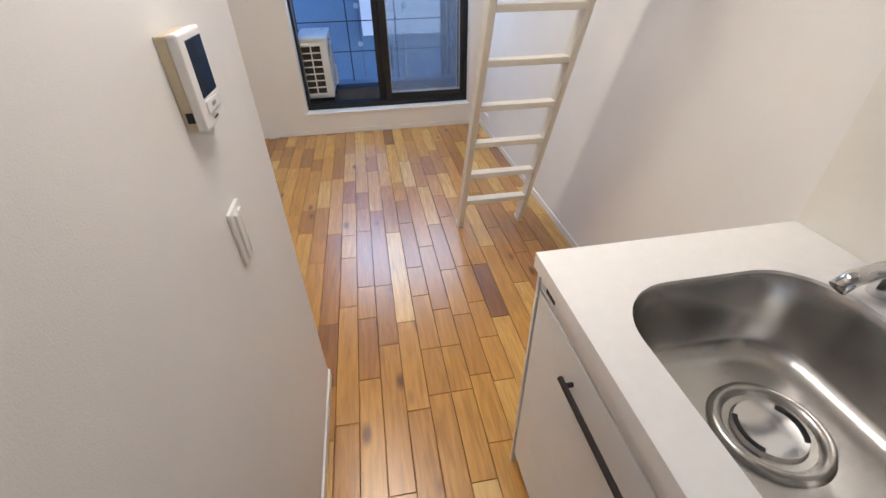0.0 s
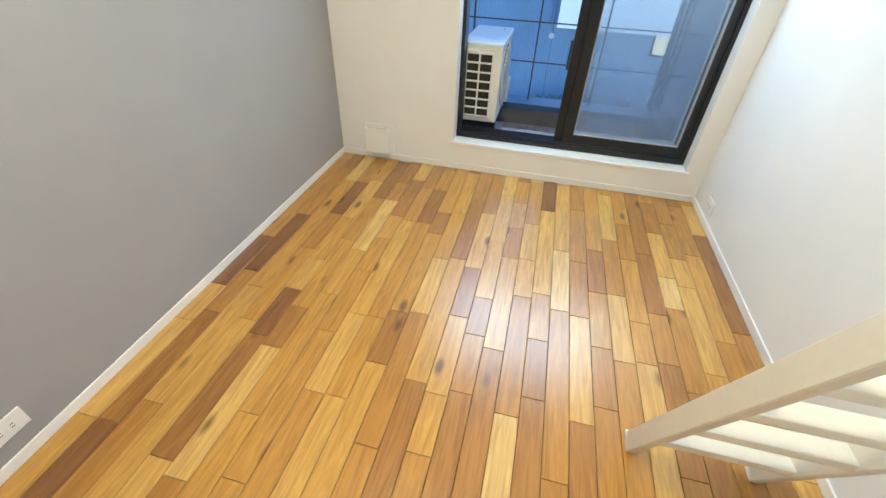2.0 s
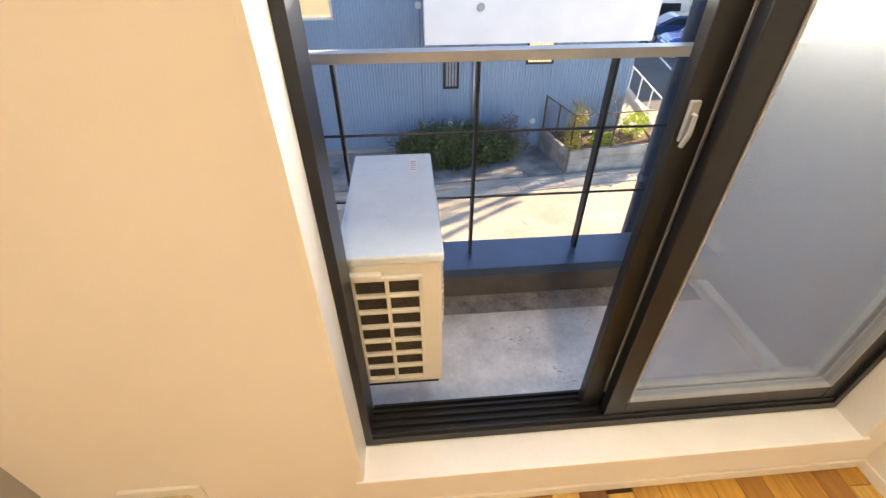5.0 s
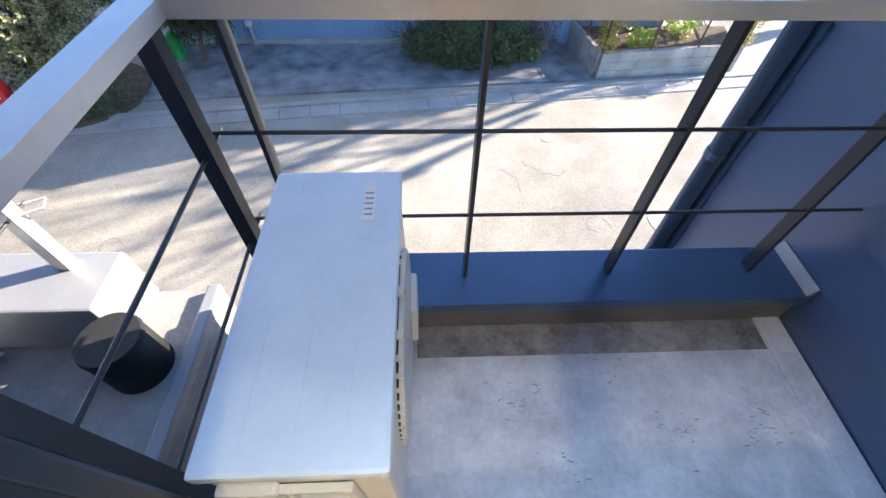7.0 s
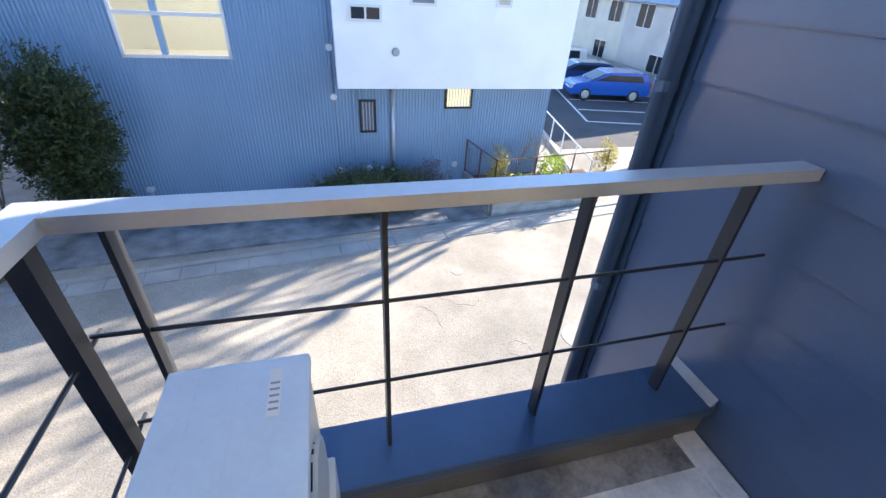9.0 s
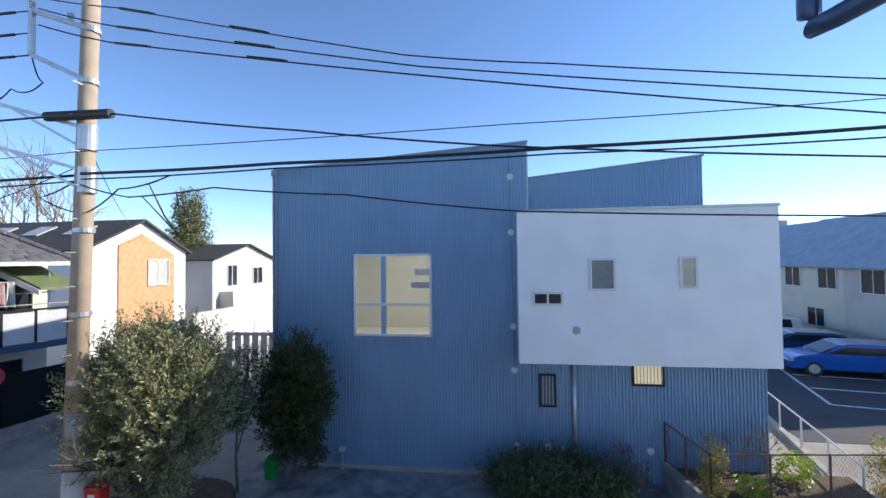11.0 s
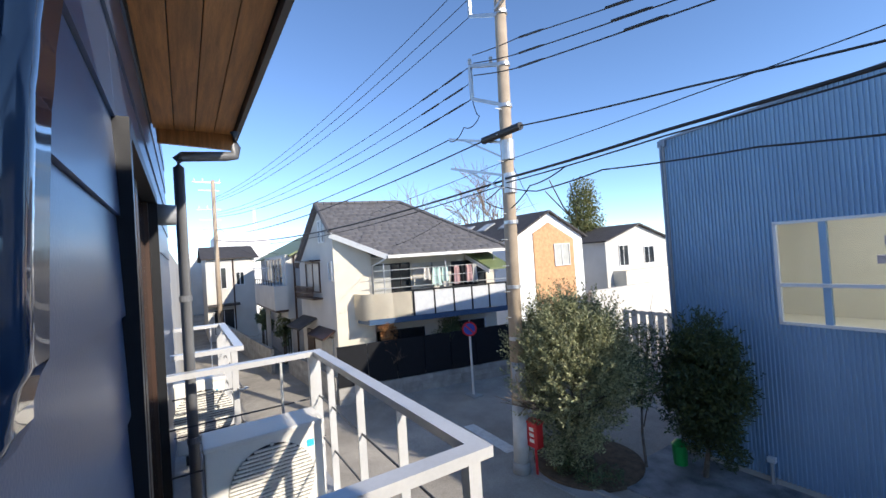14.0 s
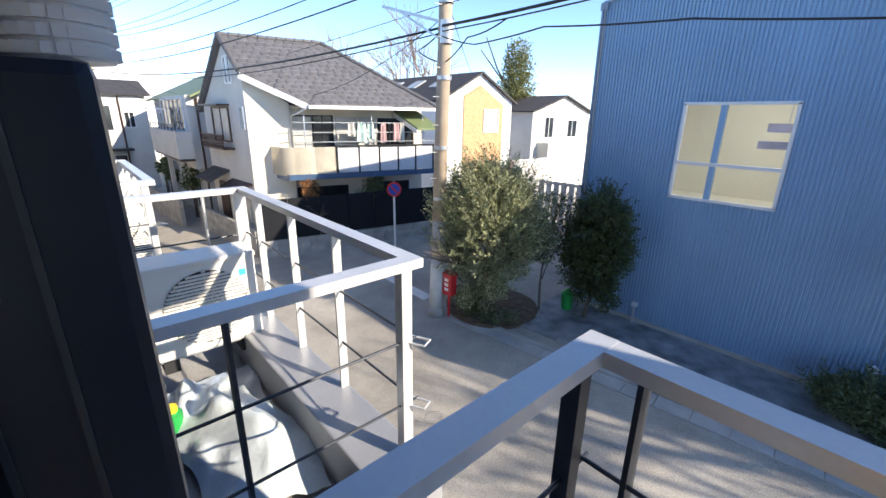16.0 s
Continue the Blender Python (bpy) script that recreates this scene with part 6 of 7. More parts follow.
for k, (y, w, h, mm) in enumerate(((13.15, 0.42, 0.75, M_LINEN), (13.5, 0.3, 0.6, M_LINEN), (14.0, 0.2, 0.75, M_LINENPINK), (14.25, 0.18, 0.8, M_ALU), (14.5, 0.25, 0.7, M_LINENPINK), (14.75, 0.22, 0.75, M_WHITEWALL), (12.75, 0.3, 0.5, M_WHITEWALL))):
    bm = bmesh.new()
    bmesh.ops.create_grid(bm, x_segments=8, y_segments=6, size=0.5)
    for v in bm.verts:
        a, b2 = v.co.x, v.co.y
        v.co = Vector((-16.25 + 0.05 * math.sin(9 * a + k), y + a * w * (1.15 - 0.3 * (b2 + 0.5)), 1.3 + (b2 - 0.5) * h))
    bmesh.ops.solidify(bm, geom=bm.faces[:], thickness=0.015)
    bmesh.ops.transform(bm, matrix=SKEW, verts=bm.verts)
    tagged(link("laundry", bm, mm, True), "washed cloth hanging from the balcony drying rod", "laundry", "laundry on the balcony")
fw = thing("boundary_wall", (-15.8, 12, GZ), "concrete block base with dark fence panels", "fence")
c0, c1, c2 = Vector((-15.95, 9.1, 0)), Vector((-14.5, 16.8, 0)), Vector((-22.2, 8.7, 0))
block_wall(fw, c0, c1, GZ, 0.2, 3, 0.6, 0.14)
block_wall(fw, c0 + Vector((-0.1, 0, 0)), c2, GZ, 0.2, 5, 0.6, 0.14)
for k in range(7):
    u, v = c0.lerp(c1, (k + 0.01) / 7), c0.lerp(c1, (k + 0.99) / 7)
    part("fence_panel", bar(bmesh.new(), (u.x, u.y, GZ + 1.36), (v.x, v.y, GZ + 1.36), 0.05, 1.48), M_FENCE, fw)
os_ = thing("orange_shrub", (-15.8, 11.1, GZ), "shrub with dry orange leaves behind the fence", "shrub")
part("twig_clump", branches(bmesh.new(), (-15.8, 11.1, GZ), 1.3, 0.5, 4, 0.03, 71, 2), M_BARK, os_)
part("foliage", foliage(clumps((-15.8, 11.1, -1.15), 0.25, 0.42, 0.55, 18, 0.2, 72), 1900, 0.09, 72), M_DRYLEAF, os_)
ds = thing("garden_shrub", (-15.5, 13.7, GZ), "dark evergreen garden shrub behind the fence", "shrub")
part("stem", rod(bmesh.new(), (-15.5, 13.7, GZ), (-15.5, 13.7, -1.6), 0.05, 0.03, 8), M_BARK, ds)
part("foliage", foliage(clumps((-15.5, 13.7, -1.3), 0.25, 0.75, 0.45, 18, 0.28, 74), 2200, 0.11, 74), M_HEDGE, ds)


def gable_house(name, x0, x1, y0, y1, z_eave, z_ridge, ridge, wall_m, roof_m, label, wins=(), over=0.35):
    """A plain two storey house with a pitched roof; ridge 'x' or 'y' is the way the ridge runs."""
    h = thing(name, ((x0 + x1) / 2, (y0 + y1) / 2, GZ), label, "house")
    if ridge == "y":
        part("wall", prism(bmesh.new(), [(x0, GZ), (x1, GZ), (x1, z_eave), ((x0 + x1) / 2, z_ridge), (x0, z_eave)], "y", y0, y1), wall_m, h)
        m = (x0 + x1) / 2
        s = (z_ridge - z_eave) / (m - x0)
        for a, sg2 in ((x0, -1), (x1, 1)):
            part("roof", roof_face([Vector((m, y0 - over, z_ridge + 0.1)), Vector((a + over * sg2, y0 - over, z_eave + 0.1 - over * s)), Vector((a + over * sg2, y1 + over, z_eave + 0.1 - over * s)), Vector((m, y1 + over, z_ridge + 0.1))]), roof_m, h)
    else:
        part("wall", prism(bmesh.new(), [(y0, GZ), (y1, GZ), (y1, z_eave), ((y0 + y1) / 2, z_ridge), (y0, z_eave)], "x", x0, x1), wall_m, h)
        m = (y0 + y1) / 2
        s = (z_ridge - z_eave) / (m - y0)
        for a, sg2 in ((y0, -1), (y1, 1)):
            part("roof", roof_face([Vector((x0 - over, m, z_ridge + 0.1)), Vector((x0 - over, a + over * sg2, z_eave + 0.1 - over * s)), Vector((x1 + over, a + over * sg2, z_eave + 0.1 - over * s)), Vector((x1 + over, m, z_ridge + 0.1))]), roof_m, h)
    for w in wins:
        hwin(h, *w)
    return h


oh = gable_house("orange_house", -28, -18, 19.6, 25.3, 2.4, 3.85, "x", M_STUCCO, M_ROOFDK, "house with orange tiled gable, white edges and dark roof", ((-17.94, 22.8, 24.0, 0.75, 1.95, 1, M_PALEGLASS),), 0.25)
part("orange_gable", prism(bmesh.new(), [(21.2, GZ), (24.45, GZ), (24.45, 2.25), (22.45, 3.25), (21.2, 2.65)], "x", -18.0, -17.94), M_ORANGE, oh, "orange brick tile panel")
for k in range(3):
    part("skylight", roof_face([Vector((-20.5 - 2.2 * k, 20.8, 3.17)), Vector((-19.6 - 2.2 * k, 20.8, 3.17)), Vector((-19.6 - 2.2 * k, 21.7, 3.63)), Vector((-20.5 - 2.2 * k, 21.7, 3.63))]), M_PALEGLASS, oh, "roof window")
ph = gable_house("pale_house", -28, -19.5, 29.5, 37, 2.0, 3.1, "x", M_WHITEWALL, M_ROOFDK, "pale house with dark roof further down the lane", ((-19.5, 31, 32, 0.2, 1.6, 1), (-19.5, 34, 35.2, 0.2, 1.4, 1)), 0.3)
part("balcony_front", B(-19.5, -18.5, 30.2, 36.4, -1.2, -0.15), M_CREAM, ph, "cream rendered balcony front")
structure("lane_wall", B(-17.2, -16.9, 24.5, 34, GZ, -0.9), M_WHITEWALL, "white boundary wall along the lane", "wall")
wf = thing("white_screen", (-13, 21, GZ), "white slatted screen fence behind the olive tree", "fence")
for k in range(16):
    part("slat", B(-13.2 + 0.42 * k, -12.9 + 0.42 * k, 22.0, 22.06, GZ, -1.35), M_WHITEWALL, wf)
part("rail", B(-13.2, -6.6, 21.95, 22.0, -1.5, -1.37), M_WHITEWALL, wf)
gh = gable_house("green_roof_house", -33.5, -22.6, 9.3, 15, 2.35, 3.75, "x", M_GREYWALL, M_ROOFGREEN, "grey house with olive green roof along the street", ((9.3, -32.0, -31.0, 0.3, 1.5, -1, M_DARKGLASS, M_WHITEALU, "y"), (9.3, -26.2, -24.2, -3.2, -1.1, -1, M_DARKGLASS, M_WHITEALU, "y", 2)), 0.35)
part("bay", B(-28.9, -22.7, 8.85, 9.3, -0.9, 2.3), M_WHITEWALL, gh)
hwin(gh, 8.85, -28.2, -23.4, 0.75, 2.15, -1, M_DARKGLASS, M_WHITEALU, "y", 4)
part("bay_balcony", B(-28.9, -22.4, 8.2, 8.85, -0.4, 0.78), M_WHITEWALL, gh, "white rendered balcony front")
part("balcony_base", B(-28.8, -22.5, 8.25, 8.85, -0.52, -0.4), M_BROWNFRAME, gh)
for k in range(9):
    part("baluster", rod(bmesh.new(), (-28.7 + 0.77 * k, 8.25, 0.78), (-28.7 + 0.77 * k, 8.25, 1.05), 0.02, seg=6), M_ALU, gh)
part("balcony_rail", rod(bmesh.new(), (-28.8, 8.25, 1.05), (-22.5, 8.25, 1.05), 0.025, seg=8), M_ALU, gh)
part("clothes_pole", rod(bmesh.new(), (-28.5, 8.1, 1.75), (-22.9, 8.1, 1.68), 0.025, seg=8), M_WHITEALU, gh)
part("rain_pipe", rod(bmesh.new(), (-22.62, 9.24, GZ), (-22.62, 9.24, 2.2), 0.045, seg=8), M_BROWNFRAME, gh)
part("porch_post", B(-27.2, -27.0, 8.5, 8.7, GZ, -0.52), M_WHITEWALL, gh)
h3 = gable_house("grey_house", -44, -36, 5.9, 9.2, 2.6, 3.6, "y", M_WHITEWALL, M_ROOFDK, "pale grey rendered house where the street bends", ((-36, 6.5, 7.2, 0.4, 1.9, 1), (-36, 7.9, 8.4, 0.6, 1.5, 1), (-36, 6.3, 7.6, -3.0, -1.2, 1)), 0.3)
part("porch_roof", B(-36, -35.2, 5.9, 8.0, -0.9, -0.75), M_ROOFDK, h3)
part("corner_pipe", rod(bmesh.new(), (-35.94, 7.7, GZ), (-35.94, 7.7, 2.5), 0.05, seg=8), M_BROWNFRAME, h3)
structure("white_block", B(-58, -45.5, 7.4, 12.0, GZ, 5.35), M_STUCCO, "plain white building block further along", "building")
structure("far_block", B(-75, -60, 4.0, 7.3, GZ, 3.5), M_WHITEWALL, "distant pale building", "building")
gw = thing("garden_wall", (-27, 8.4, GZ), "low grey garden walls along the street", "wall")
block_wall(gw, Vector((-22.6, 8.0, 0)), Vector((-35, 7.0, 0)), GZ, 0.3, 4, 0.9, 0.15)
for k, x in enumerate((-24.3, -29.8, -31.5)):
    gp = thing("garden_plant", (x, 8.9, GZ), "dark garden plant behind the wall", "plant")
    part("stem", rod(bmesh.new(), (x, 8.9, GZ), (x, 8.9, GZ + 1.8), 0.08, 0.06, 8), M_BARK, gp)
    part("foliage", foliage(clumps((x, 8.9, -1.6), 0.5, 0.3, 0.7, 10, 0.3, 80 + k), 700, 0.2, 80 + k), M_HEDGE, gp)
# south side of the street, beyond our own house
structure("south_block", B(-30, -7.5, -6, 4.3, GZ, 2.2), M_WHITEWALL, "white neighbouring houses on this side of the street", "building")
structure("south_block_west", B(-60, -34, -6, 3.6, GZ, 2.6), M_GREYWALL, "grey houses on this side of the street", "building")

# conifer and bare trees in the distance
tree("conifer", (-24, 33, GZ), 7.0, 0.16, [((-24 + 0.3 * math.sin(k * 2.1), 33 + 0.3 * math.cos(k * 1.7), 2.4 + 0.42 * k), 1.45 - 0.05 * k) for k in range(11)], 9000, 0.24, M_CONIFER, "sunlit bushy conifer behind the houses", 91, levels=1, n=5)
for k, (x, y) in enumerate(((-31, 29), (-36, 31), (-40, 27))):
    tb = thing("bare_tree", (x, y, GZ), "leafless winter tree behind the roofs", "tree", "bare trees")
    part("limb", branches(bmesh.new(), (x, y, GZ), 6.6, 0.5, 5, 0.16, 95 + k, 3), M_TWIG, tb)

# unseen tree added on the sun side to throw branch shadows on the road
st2 = thing("unseen_shadow_tree", (13.6, 16.6, GZ), "tall leafless tree out of view that casts branch shadows", "tree")
part("limb", branches(bmesh.new(), (13.6, 16.6, GZ), 5.4, 0.42, 5, 0.26, 131, 3), M_TWIG, st2)

# ---- parking place to the east ----
slab("parking_lot", [(7.6, 17.6), (40, 17.6), (40, 45), (9.5, 45)], ZG - 0.05, ZG + 0.01, mat("dark_asphalt", (0.075, 0.078, 0.085), 0.9, var=0.15, scale=1, bump=0.2, bscale=50), "dark asphalt parking place with white lines", "parking")
for a, b2 in (((10.6, 20.9), (13.9, 20.1)), ((11.3, 22.9), (15.3, 22.0)), ((11.9, 24.9), (16.2, 24.0)), ((12.4, 27.6), (17, 26.8)), ((10.6, 20.9), (12.6, 28.0))):
    u, v = Vector((*a, 0)), Vector((*b2, 0))
    structure("parking_line", bar(bmesh.new(), (u.x, u.y, ZG + 0.012), (v.x, v.y, ZG + 0.012), 0.11, 0.012), M_PAINT, "white painted parking line", "road mark")


def car(at, yaw, L, W, H, paint, label, van=False):
    """A small car; length along its own x."""
    m = pose(*at, 0, 0, yaw)
    t = new("car")
    t.matrix_basis = m
    tagged(t, label, "car")

    def add(nm, bm, mm, par, lb="", smooth=False):
        bmesh.ops.transform(bm, matrix=m, verts=bm.verts)
        return part(nm, bm, mm, par, lb, smooth)
    h = L / 2
    prof = [(-h, 0.3), (-h, 0.85), (-h * 0.96, 0.98), (-h * 0.86, H - 0.06), (-h * 0.6, H), (h * 0.1, H - 0.02), (h * 0.48, 0.98), (h * 0.9, 0.82), (h, 0.62), (h, 0.28)]
    if van:
        prof = [(-h, 0.3), (-h, 1.0), (-h * 0.95, H - 0.05), (-h * 0.8, H), (h * 0.35, H), (h * 0.72, 1.1), (h * 0.95, 0.95), (h, 0.7), (h, 0.3)]
    bm = prism(bmesh.new(), prof, "y", -W / 2, W / 2)
    bmesh.ops.bevel(bm, geom=bm.edges[:], offset=0.07, segments=3, affect="EDGES")
    body = add("body", bm, paint, t)
    for s in (-1, 1):
        g = [(-h * 0.78, 1.0), (-h * 0.72, H - 0.14), (h * 0.08, H - 0.14), (h * 0.42, 1.0)]
        bm = prism(bmesh.new(), g, "y", s * W / 2 - 0.01, s * W / 2 + 0.008)
        add("side_window", bm, M_DARKGLASS, body, "dark side windows")
        for x in (-h * 0.60, h * 0.62):
            wl = add("wheel", rod(bmesh.new(), (x, s * (W / 2 - 0.16), 0.31), (x, s * (W / 2 + 0.01), 0.31), 0.31, seg=24), M_RUBBER, t)
            add("rim", rod(bmesh.new(), (x, s * (W / 2 + 0.01), 0.31), (x, s * (W / 2 + 0.022), 0.31), 0.21, 0.19, 20), M_GALV, wl)
        bm = B(-h - 0.01, -h + 0.05, s * W / 2 - (0.22 if s > 0 else -0.02), s * W / 2 + (-0.02 if s > 0 else 0.22), 0.72, 0.95)
        add("tail_lamp", bm, M_RED, body)
        bm = B(h - 0.12, h + 0.01, s * W / 2 - (0.35 if s > 0 else -0.04), s * W / 2 + (-0.04 if s > 0 else 0.35), 0.58, 0.72)
        add("head_lamp", bm, M_PALEGLASS, body)
    ww = prism(bmesh.new(), [(h * 0.14, H - 0.1), (h * 0.46, 1.02), (h * 0.50, 1.02), (h * 0.18, H - 0.08)], "y", -W / 2 + 0.12, W / 2 - 0.12)
    add("windscreen", ww, M_DARKGLASS, body)
    return t


car((14.1, 25.2, ZG + 0.012), 168, 4.3, 1.7, 1.45, M_CARBLUE, "bright blue estate car parked in the lot")
car((14.0, 28.2, ZG + 0.012), 168, 4.2, 1.7, 1.45, M_CARNAVY, "dark blue car parked behind the blue one")
car((14.0, 31.5, ZG + 0.012), 168, 4.2, 1.7, 1.8, M_CARWHITE, "white van parked at the back of the lot", True)
cn = thing("traffic_cone", (13.0, 19.4, ZG), "orange red traffic cone beside the parking", "cone")
part("cone", rod(bmesh.new(), (13.0, 19.4, ZG + 0.04), (13.0, 19.4, ZG + 0.75), 0.15, 0.03, 16), M_RED, cn)
part("foot", B(12.8, 13.2, 19.2, 19.6, ZG + 0.01, ZG + 0.05), M_RED, cn)
for k in range(5):
    y = 24.0 + 7.2 * k
    gable_house("row_house", 18.2 + 0.8 * k, 25 + 0.8 * k, y, y + 6.6, 1.35, 4.3, "y", M_WHITEWALL if k % 2 == 0 else M_CREAM, M_ROOFBLUE, "row house with slate roof paled for glare beside the parking", ((18.2 + 0.8 * k, y + 1.0, y + 2.4, -0.2, 1.0, -1), (18.2 + 0.8 * k, y + 4.0, y + 5.4, -0.2, 1.0, -1), (18.2 + 0.8 * k, y + 2.0, y + 3.4, -3.0, -1.5, -1)), 0.4)
structure("parking_wall", B(17.2, 17.4, 19, 60, ZG, ZG + 1.2), M_CONC, "concrete wall behind the parking place", "wall")
for x0, x1, y, z in ((70, 82, 150, 10), (84, 96, 160, 14), (56, 68, 165, 8)):
    ab = thing("apartment_building", ((x0 + x1) / 2, y, ZG), "distant pale grey apartment building", "building")
    part("wall", B(x0, x1, y, y + 12, ZG, z), M_GREYWALL, ab)
    for j in range(int((z + 3) / 3)):
        part("balcony_band", B(x0 + 0.5, x1 - 0.5, y - 0.9, y, ZG + 0.6 + 3 * j, ZG + 1.6 + 3 * j), M_WHITEWALL, ab)


# ---- overhead wires ----
def wire(pts, r, label="thin black overhead power cable", sag=0.3, n=16, cat="cable"):
    bm = bmesh.new()
    out = []
    for p, q in zip(pts, pts[1:]):
        p, q = Vector(p), Vector(q)
        for k in range(n):
            f = k / n
            out.append(p.lerp(q, f) - Vector((0, 0, sag * 4 * f * (1 - f))))
    out.append(Vector(pts[-1]))
    return tagged(link("overhead_cable", tube(bm, out, r, 6), M_CABLE, True), label, cat, "overhead cables")


Y9 = 10.9
for pts, r in (([(-9.2, 11.0, 6.75), (-7.46, Y9, 6.33), (-2.28, Y9, 5.07), (0.06, Y9, 4.75), (5, Y9, 4.14), (30, 12, 3.6)], 0.011),
               ([(-8.95, 10.8, 6.1), (-7.55, Y9, 5.71), (-1.4, Y9, 4.62), (5, Y9, 3.65), (30, 12, 3.2)], 0.013),
               ([(-8.95, 10.8, 6.4), (-7.5, Y9, 6.0), (-2.0, Y9, 4.86), (5, Y9, 3.9), (30, 12, 3.4)], 0.012),
               ([(-7.5, 10.85, 4.42), (-4.05, Y9, 3.95), (-0.67, Y9, 3.52), (5, Y9, 3.09), (30, 12, 3.0)], 0.016),
               ([(-20, 11.5, 3.7), (-8.0, Y9, 3.8), (-0.67, Y9, 3.86), (5, Y9, 3.94), (30, 12, 4.3)], 0.008),
               ([(-8.15, Y9, 3.40), (-4.42, Y9, 3.42), (0.07, Y9, 3.46), (5, Y9, 3.55), (30, 12, 4.2)], 0.028),
               ([(-8.15, Y9, 3.30), (-4.42, Y9, 3.34), (0.07, Y9, 3.37), (5, Y9, 3.40), (30, 12, 4.0)], 0.014),
               ([(-8.15, Y9, 3.2), (-7.2, Y9, 2.95), (-5.58, Y9, 3.06), (-3.24, Y9, 2.86), (-0.54, Y9, 2.52), (5, Y9, 2.3), (30, 12, 2.5)], 0.014)):
    wire(pts, r, sag=0.02, n=6)
FP = Vector((-33, 6.5, 0))
for (x, y, z), zf, sg3, r in (((-9.2, 11, 8.7), 8.6, 1.0, 0.010), ((-9.2, 11, 8.2), 8.4, 1.0, 0.010), ((-9.2, 11, 7.75), 8.2, 1.0, 0.010), ((-8.95, 10.7, 6.3), 7.2, 0.9, 0.010), ((-8.95, 10.7, 5.9), 7.0, 0.9, 0.010),
                              ((-8.95, 10.7, 5.5), 6.8, 0.9, 0.012), ((-9.9, 10.6, 4.75), 5.6, 0.7, 0.014), ((-8.75, 10.8, 4.42), 5.0, 0.7, 0.018), ((-8.2, 11, 3.4), 4.6, 0.8, 0.026), ((-8.2, 11, 3.3), 4.4, 0.9, 0.014)):
    wire([(x, y, z), (FP.x, FP.y, 1.75 + (zf - 1.75) * 0.72)], r, sag=sg3 * 0.7, n=24)
def lead_sleeves(p, q, fs, label, sag=0.0):
    p, q = Vector(p), Vector(q)
    d = (q - p).normalized()
    for f in fs:
        u = p.lerp(q, f) - Vector((0, 0, sag * 4 * f * (1 - f)))
        f2 = f + 0.62 / (q - p).length
        v = p.lerp(q, f2) - Vector((0, 0, sag * 4 * f2 * (1 - f2)))
        sl2 = thing("cable_sleeve", u, label, "cable sleeve", "sleeves on the power cables")
        part("tube", rod(bmesh.new(), u, v, 0.024, 0.024, 8), M_CABLE, sl2)
        part("end_cap", rod(bmesh.new(), v, v + d * 0.12, 0.024, 0.011, 8), M_CABLE, sl2)


for z0, zf in ((6.3, 5.67), (5.9, 5.53), (5.5, 5.39)):
    lead_sleeves((-8.95, 10.7, z0), (FP.x, FP.y, zf), (0.012, 0.05), "black insulating sleeve round a power cable", 0.63)
for p, q in (((-7.46, Y9, 6.33), (-2.28, Y9, 5.07)), ((-7.55, Y9, 5.71), (-1.4, Y9, 4.62)), ((-7.5, Y9, 6.0), (-2.0, Y9, 4.86))):
    lead_sleeves(p, q, (0.01, 0.42), "black insulating sleeve round a power cable")
wire([(-8.1, 11, 7.4), (-4.0, 4.6, 7.9)], 0.007, sag=0.1)
wire([(-6.8, 10.6, 7.4), (3.0, 4.0, 9.0)], 0.007, sag=0.1)
wire([(-8.2, 11, 3.4), (-9.0, 10.9, 3.0), (-8.2, 11.0, 2.7), (-7.4, 10.9, 3.1), (-6.4, 10.9, 3.3)], 0.014, sag=0.05, n=6)
wire([(-8.95, 10.7, 5.5), (-8.7, 10.7, 5.0), (-9.3, 10.65, 4.9), (-9.9, 10.6, 4.7)], 0.012, sag=0.12, n=8)
wire([(-8.2, 11, 3.6), (-17.2, 11.6, 2.2)], 0.009, sag=0.35)
wire([(-8.2, 11, 4.1), (-18.2, 22.9, 3.2)], 0.009, sag=0.5)
for z in (2.0, 1.6, 1.2):
    wire([(-33, 6.5, z + 2.9), (-24.5, 8.9, z + 0.4)], 0.01, sag=0.4)
fp = thing("utility_pole", (-33, 6.5, GZ), "distant concrete utility pole further down the street", "utility pole")
part("shaft", rod(bmesh.new(), (-33, 6.5, GZ), (-33, 6.5, 7.9), 0.17, 0.12, 14), M_POLE, fp, smooth=True)
for z, w in ((7.75, 1.2), (7.2, 0.9), (5.9, 1.0), (5.2, 0.9), (4.6, 0.8)):
    part("cross_arm", bar(bmesh.new(), (-33, 6.5 - w, z), (-33, 6.5 + w * 0.4, z), 0.07, 0.07), M_GALV, fp)
for y, z in ((5.4, 7.82), (5.9, 7.82), (6.9, 7.82), (5.6, 5.97), (6.1, 5.97)):
    part("insulator", rod(bmesh.new(), (-33, y, z), (-33, y, z + 0.18), 0.05, 0.03, 8), M_POLEWHITE, fp)
lt = thing("lattice_mast", (-120, 21, GZ), "distant white lattice radio mast over the roofs", "mast")
for dy in (-0.7, 0.7):
    part("leg", rod(bmesh.new(), (-120, 21 + dy, GZ), (-120, 21 + dy * 0.3, 17.5), 0.18, 0.1, 6), M_WHITEALU, lt)
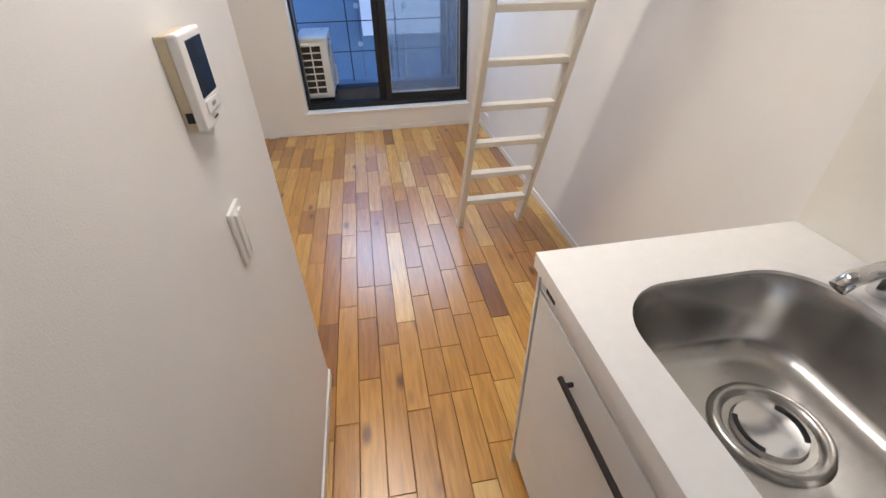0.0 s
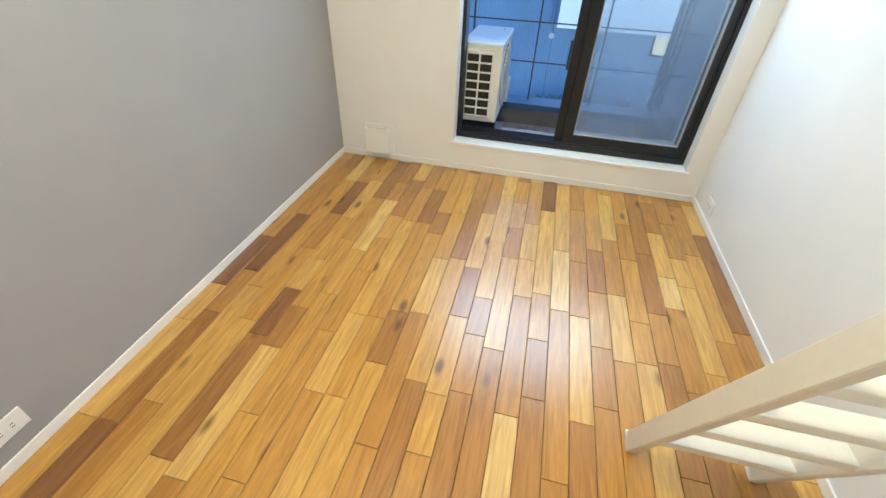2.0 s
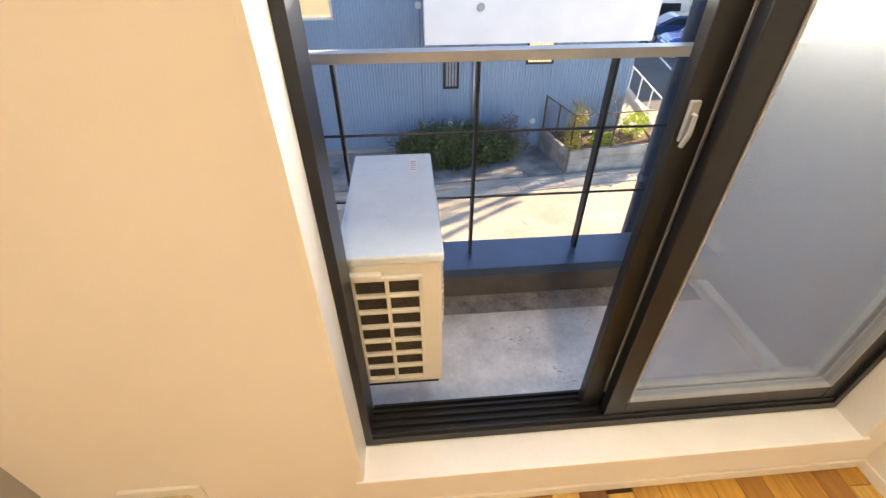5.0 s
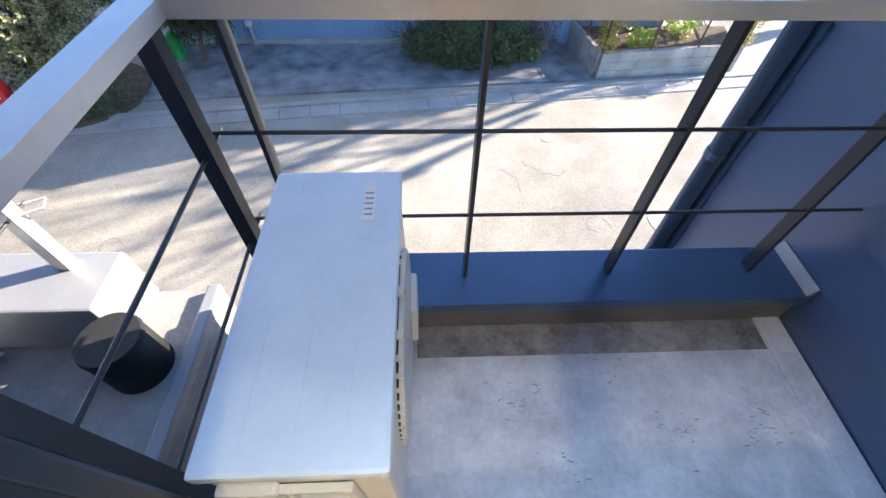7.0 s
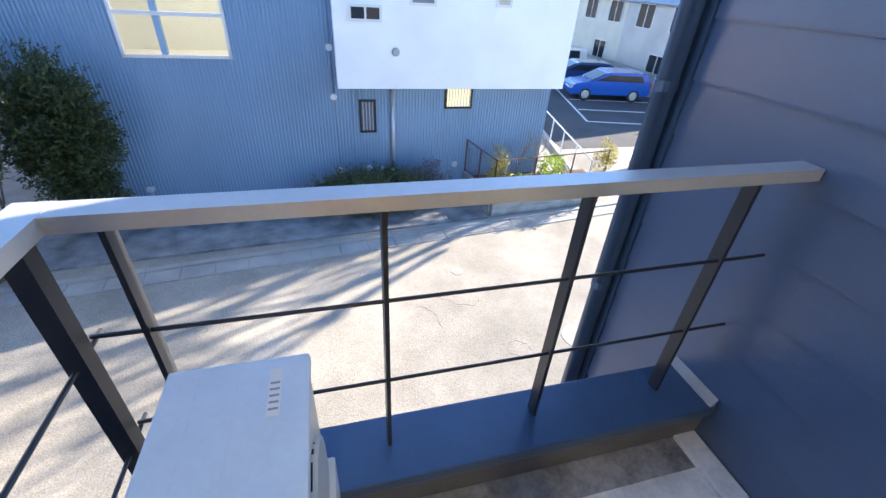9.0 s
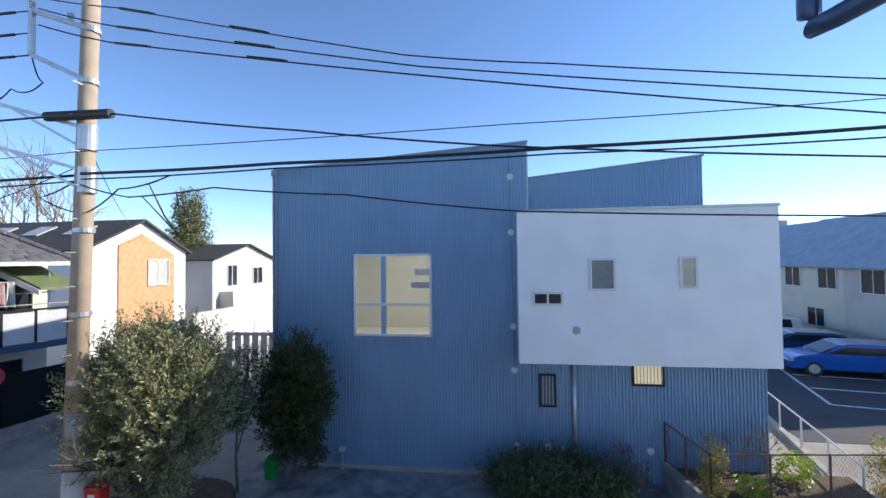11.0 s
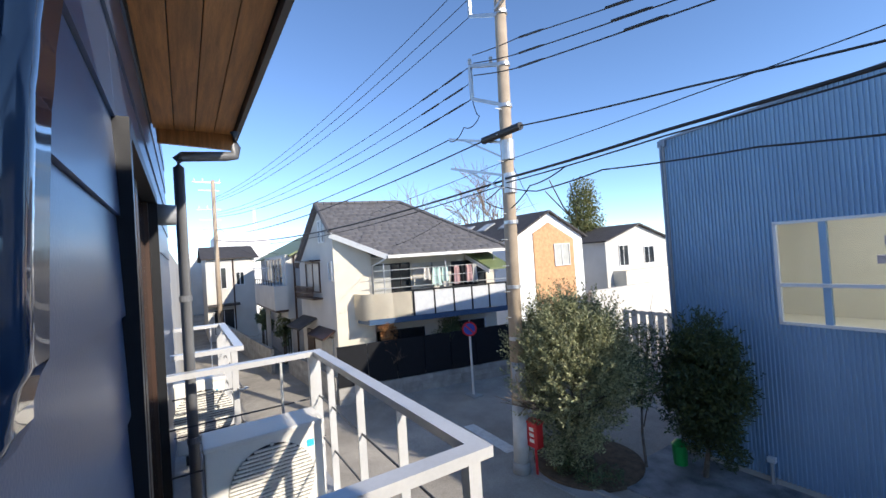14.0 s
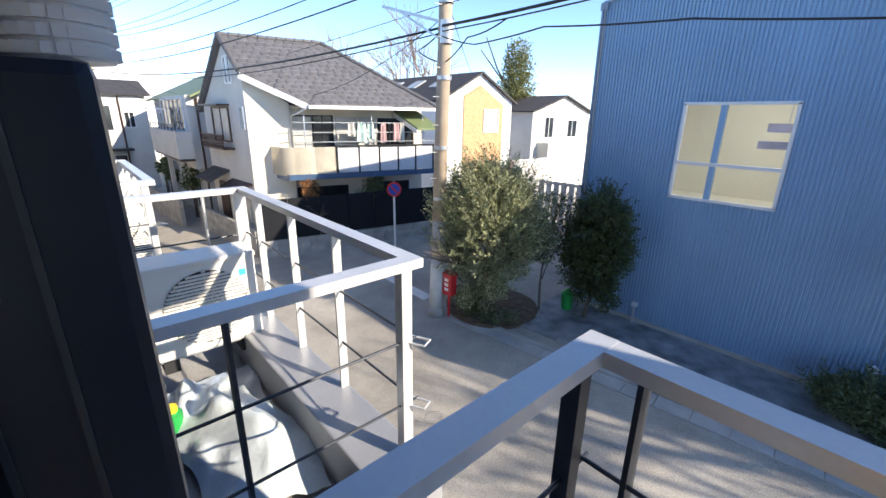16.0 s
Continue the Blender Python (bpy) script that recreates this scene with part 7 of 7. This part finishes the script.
for k in range(8):
    part("brace", rod(bmesh.new(), (-120, 21 - 0.6 + 0.04 * k, 2 + 1.9 * k), (-120, 21 + 0.6 - 0.05 * k, 3.9 + 1.9 * k), 0.08, seg=5), M_WHITEALU, lt)


# ---- floor boards ----
fl = thing("floor_boards", (-0.6, 1.5, 0), "varnished hardwood floor boards in mixed brown tones", "floor", kind="structure")
rnd = random.Random(4)
PW = 0.0912
shared = {}
rest = bmesh.new()
x = XL + 0.003
while x < XR - 0.004:
    w = min(PW, XR - 0.002 - x)
    y = -1.6 - rnd.random() * 0.4
    while y < YW - 0.002:
        Lb = rnd.choice((0.24, 0.3, 0.36, 0.42, 0.48, 0.55, 0.65, 0.8))
        y1 = min(y + Lb, YW - 0.002)
        y0 = max(y, -1.6)
        inside = not (x + w / 2 < -0.86 and y1 < 1.2)
        if y1 - y0 > 0.03 and inside:
            g = 0.0009
            key = (round(w, 4), round(y1 - y0, 3))
            if key not in shared:
                b = bmesh.new()
                hx, hy = w / 2 - g, (y1 - y0) / 2 - g
                e = 0.0016
                v = [b.verts.new(c) for c in ((-hx, -hy, -0.012), (hx, -hy, -0.012), (hx, hy, -0.012), (-hx, hy, -0.012), (-hx, -hy, -e), (hx, -hy, -e), (hx, hy, -e), (-hx, hy, -e), (-hx + e, -hy + e, 0), (hx - e, -hy + e, 0), (hx - e, hy - e, 0), (-hx + e, hy - e, 0))]
                for q in ((0, 1, 5, 4), (1, 2, 6, 5), (2, 3, 7, 6), (3, 0, 4, 7), (4, 5, 9, 8), (5, 6, 10, 9), (6, 7, 11, 10), (7, 4, 8, 11), (8, 9, 10, 11)):
                    b.faces.new([v[k] for k in q])
                me = bpy.data.meshes.new("plank")
                b.to_mesh(me)
                b.free()
                me.materials.append(M_FLOORWOOD)
                shared[key] = me
            o = new("plank", shared[key])
            o.parent = fl
            o.matrix_parent_inverse = fl.matrix_basis.inverted()
            o.location = (x + w / 2, (y0 + y1) / 2, 0.0)
        y = y1
        if y1 >= YW - 0.003:
            break
    x += PW
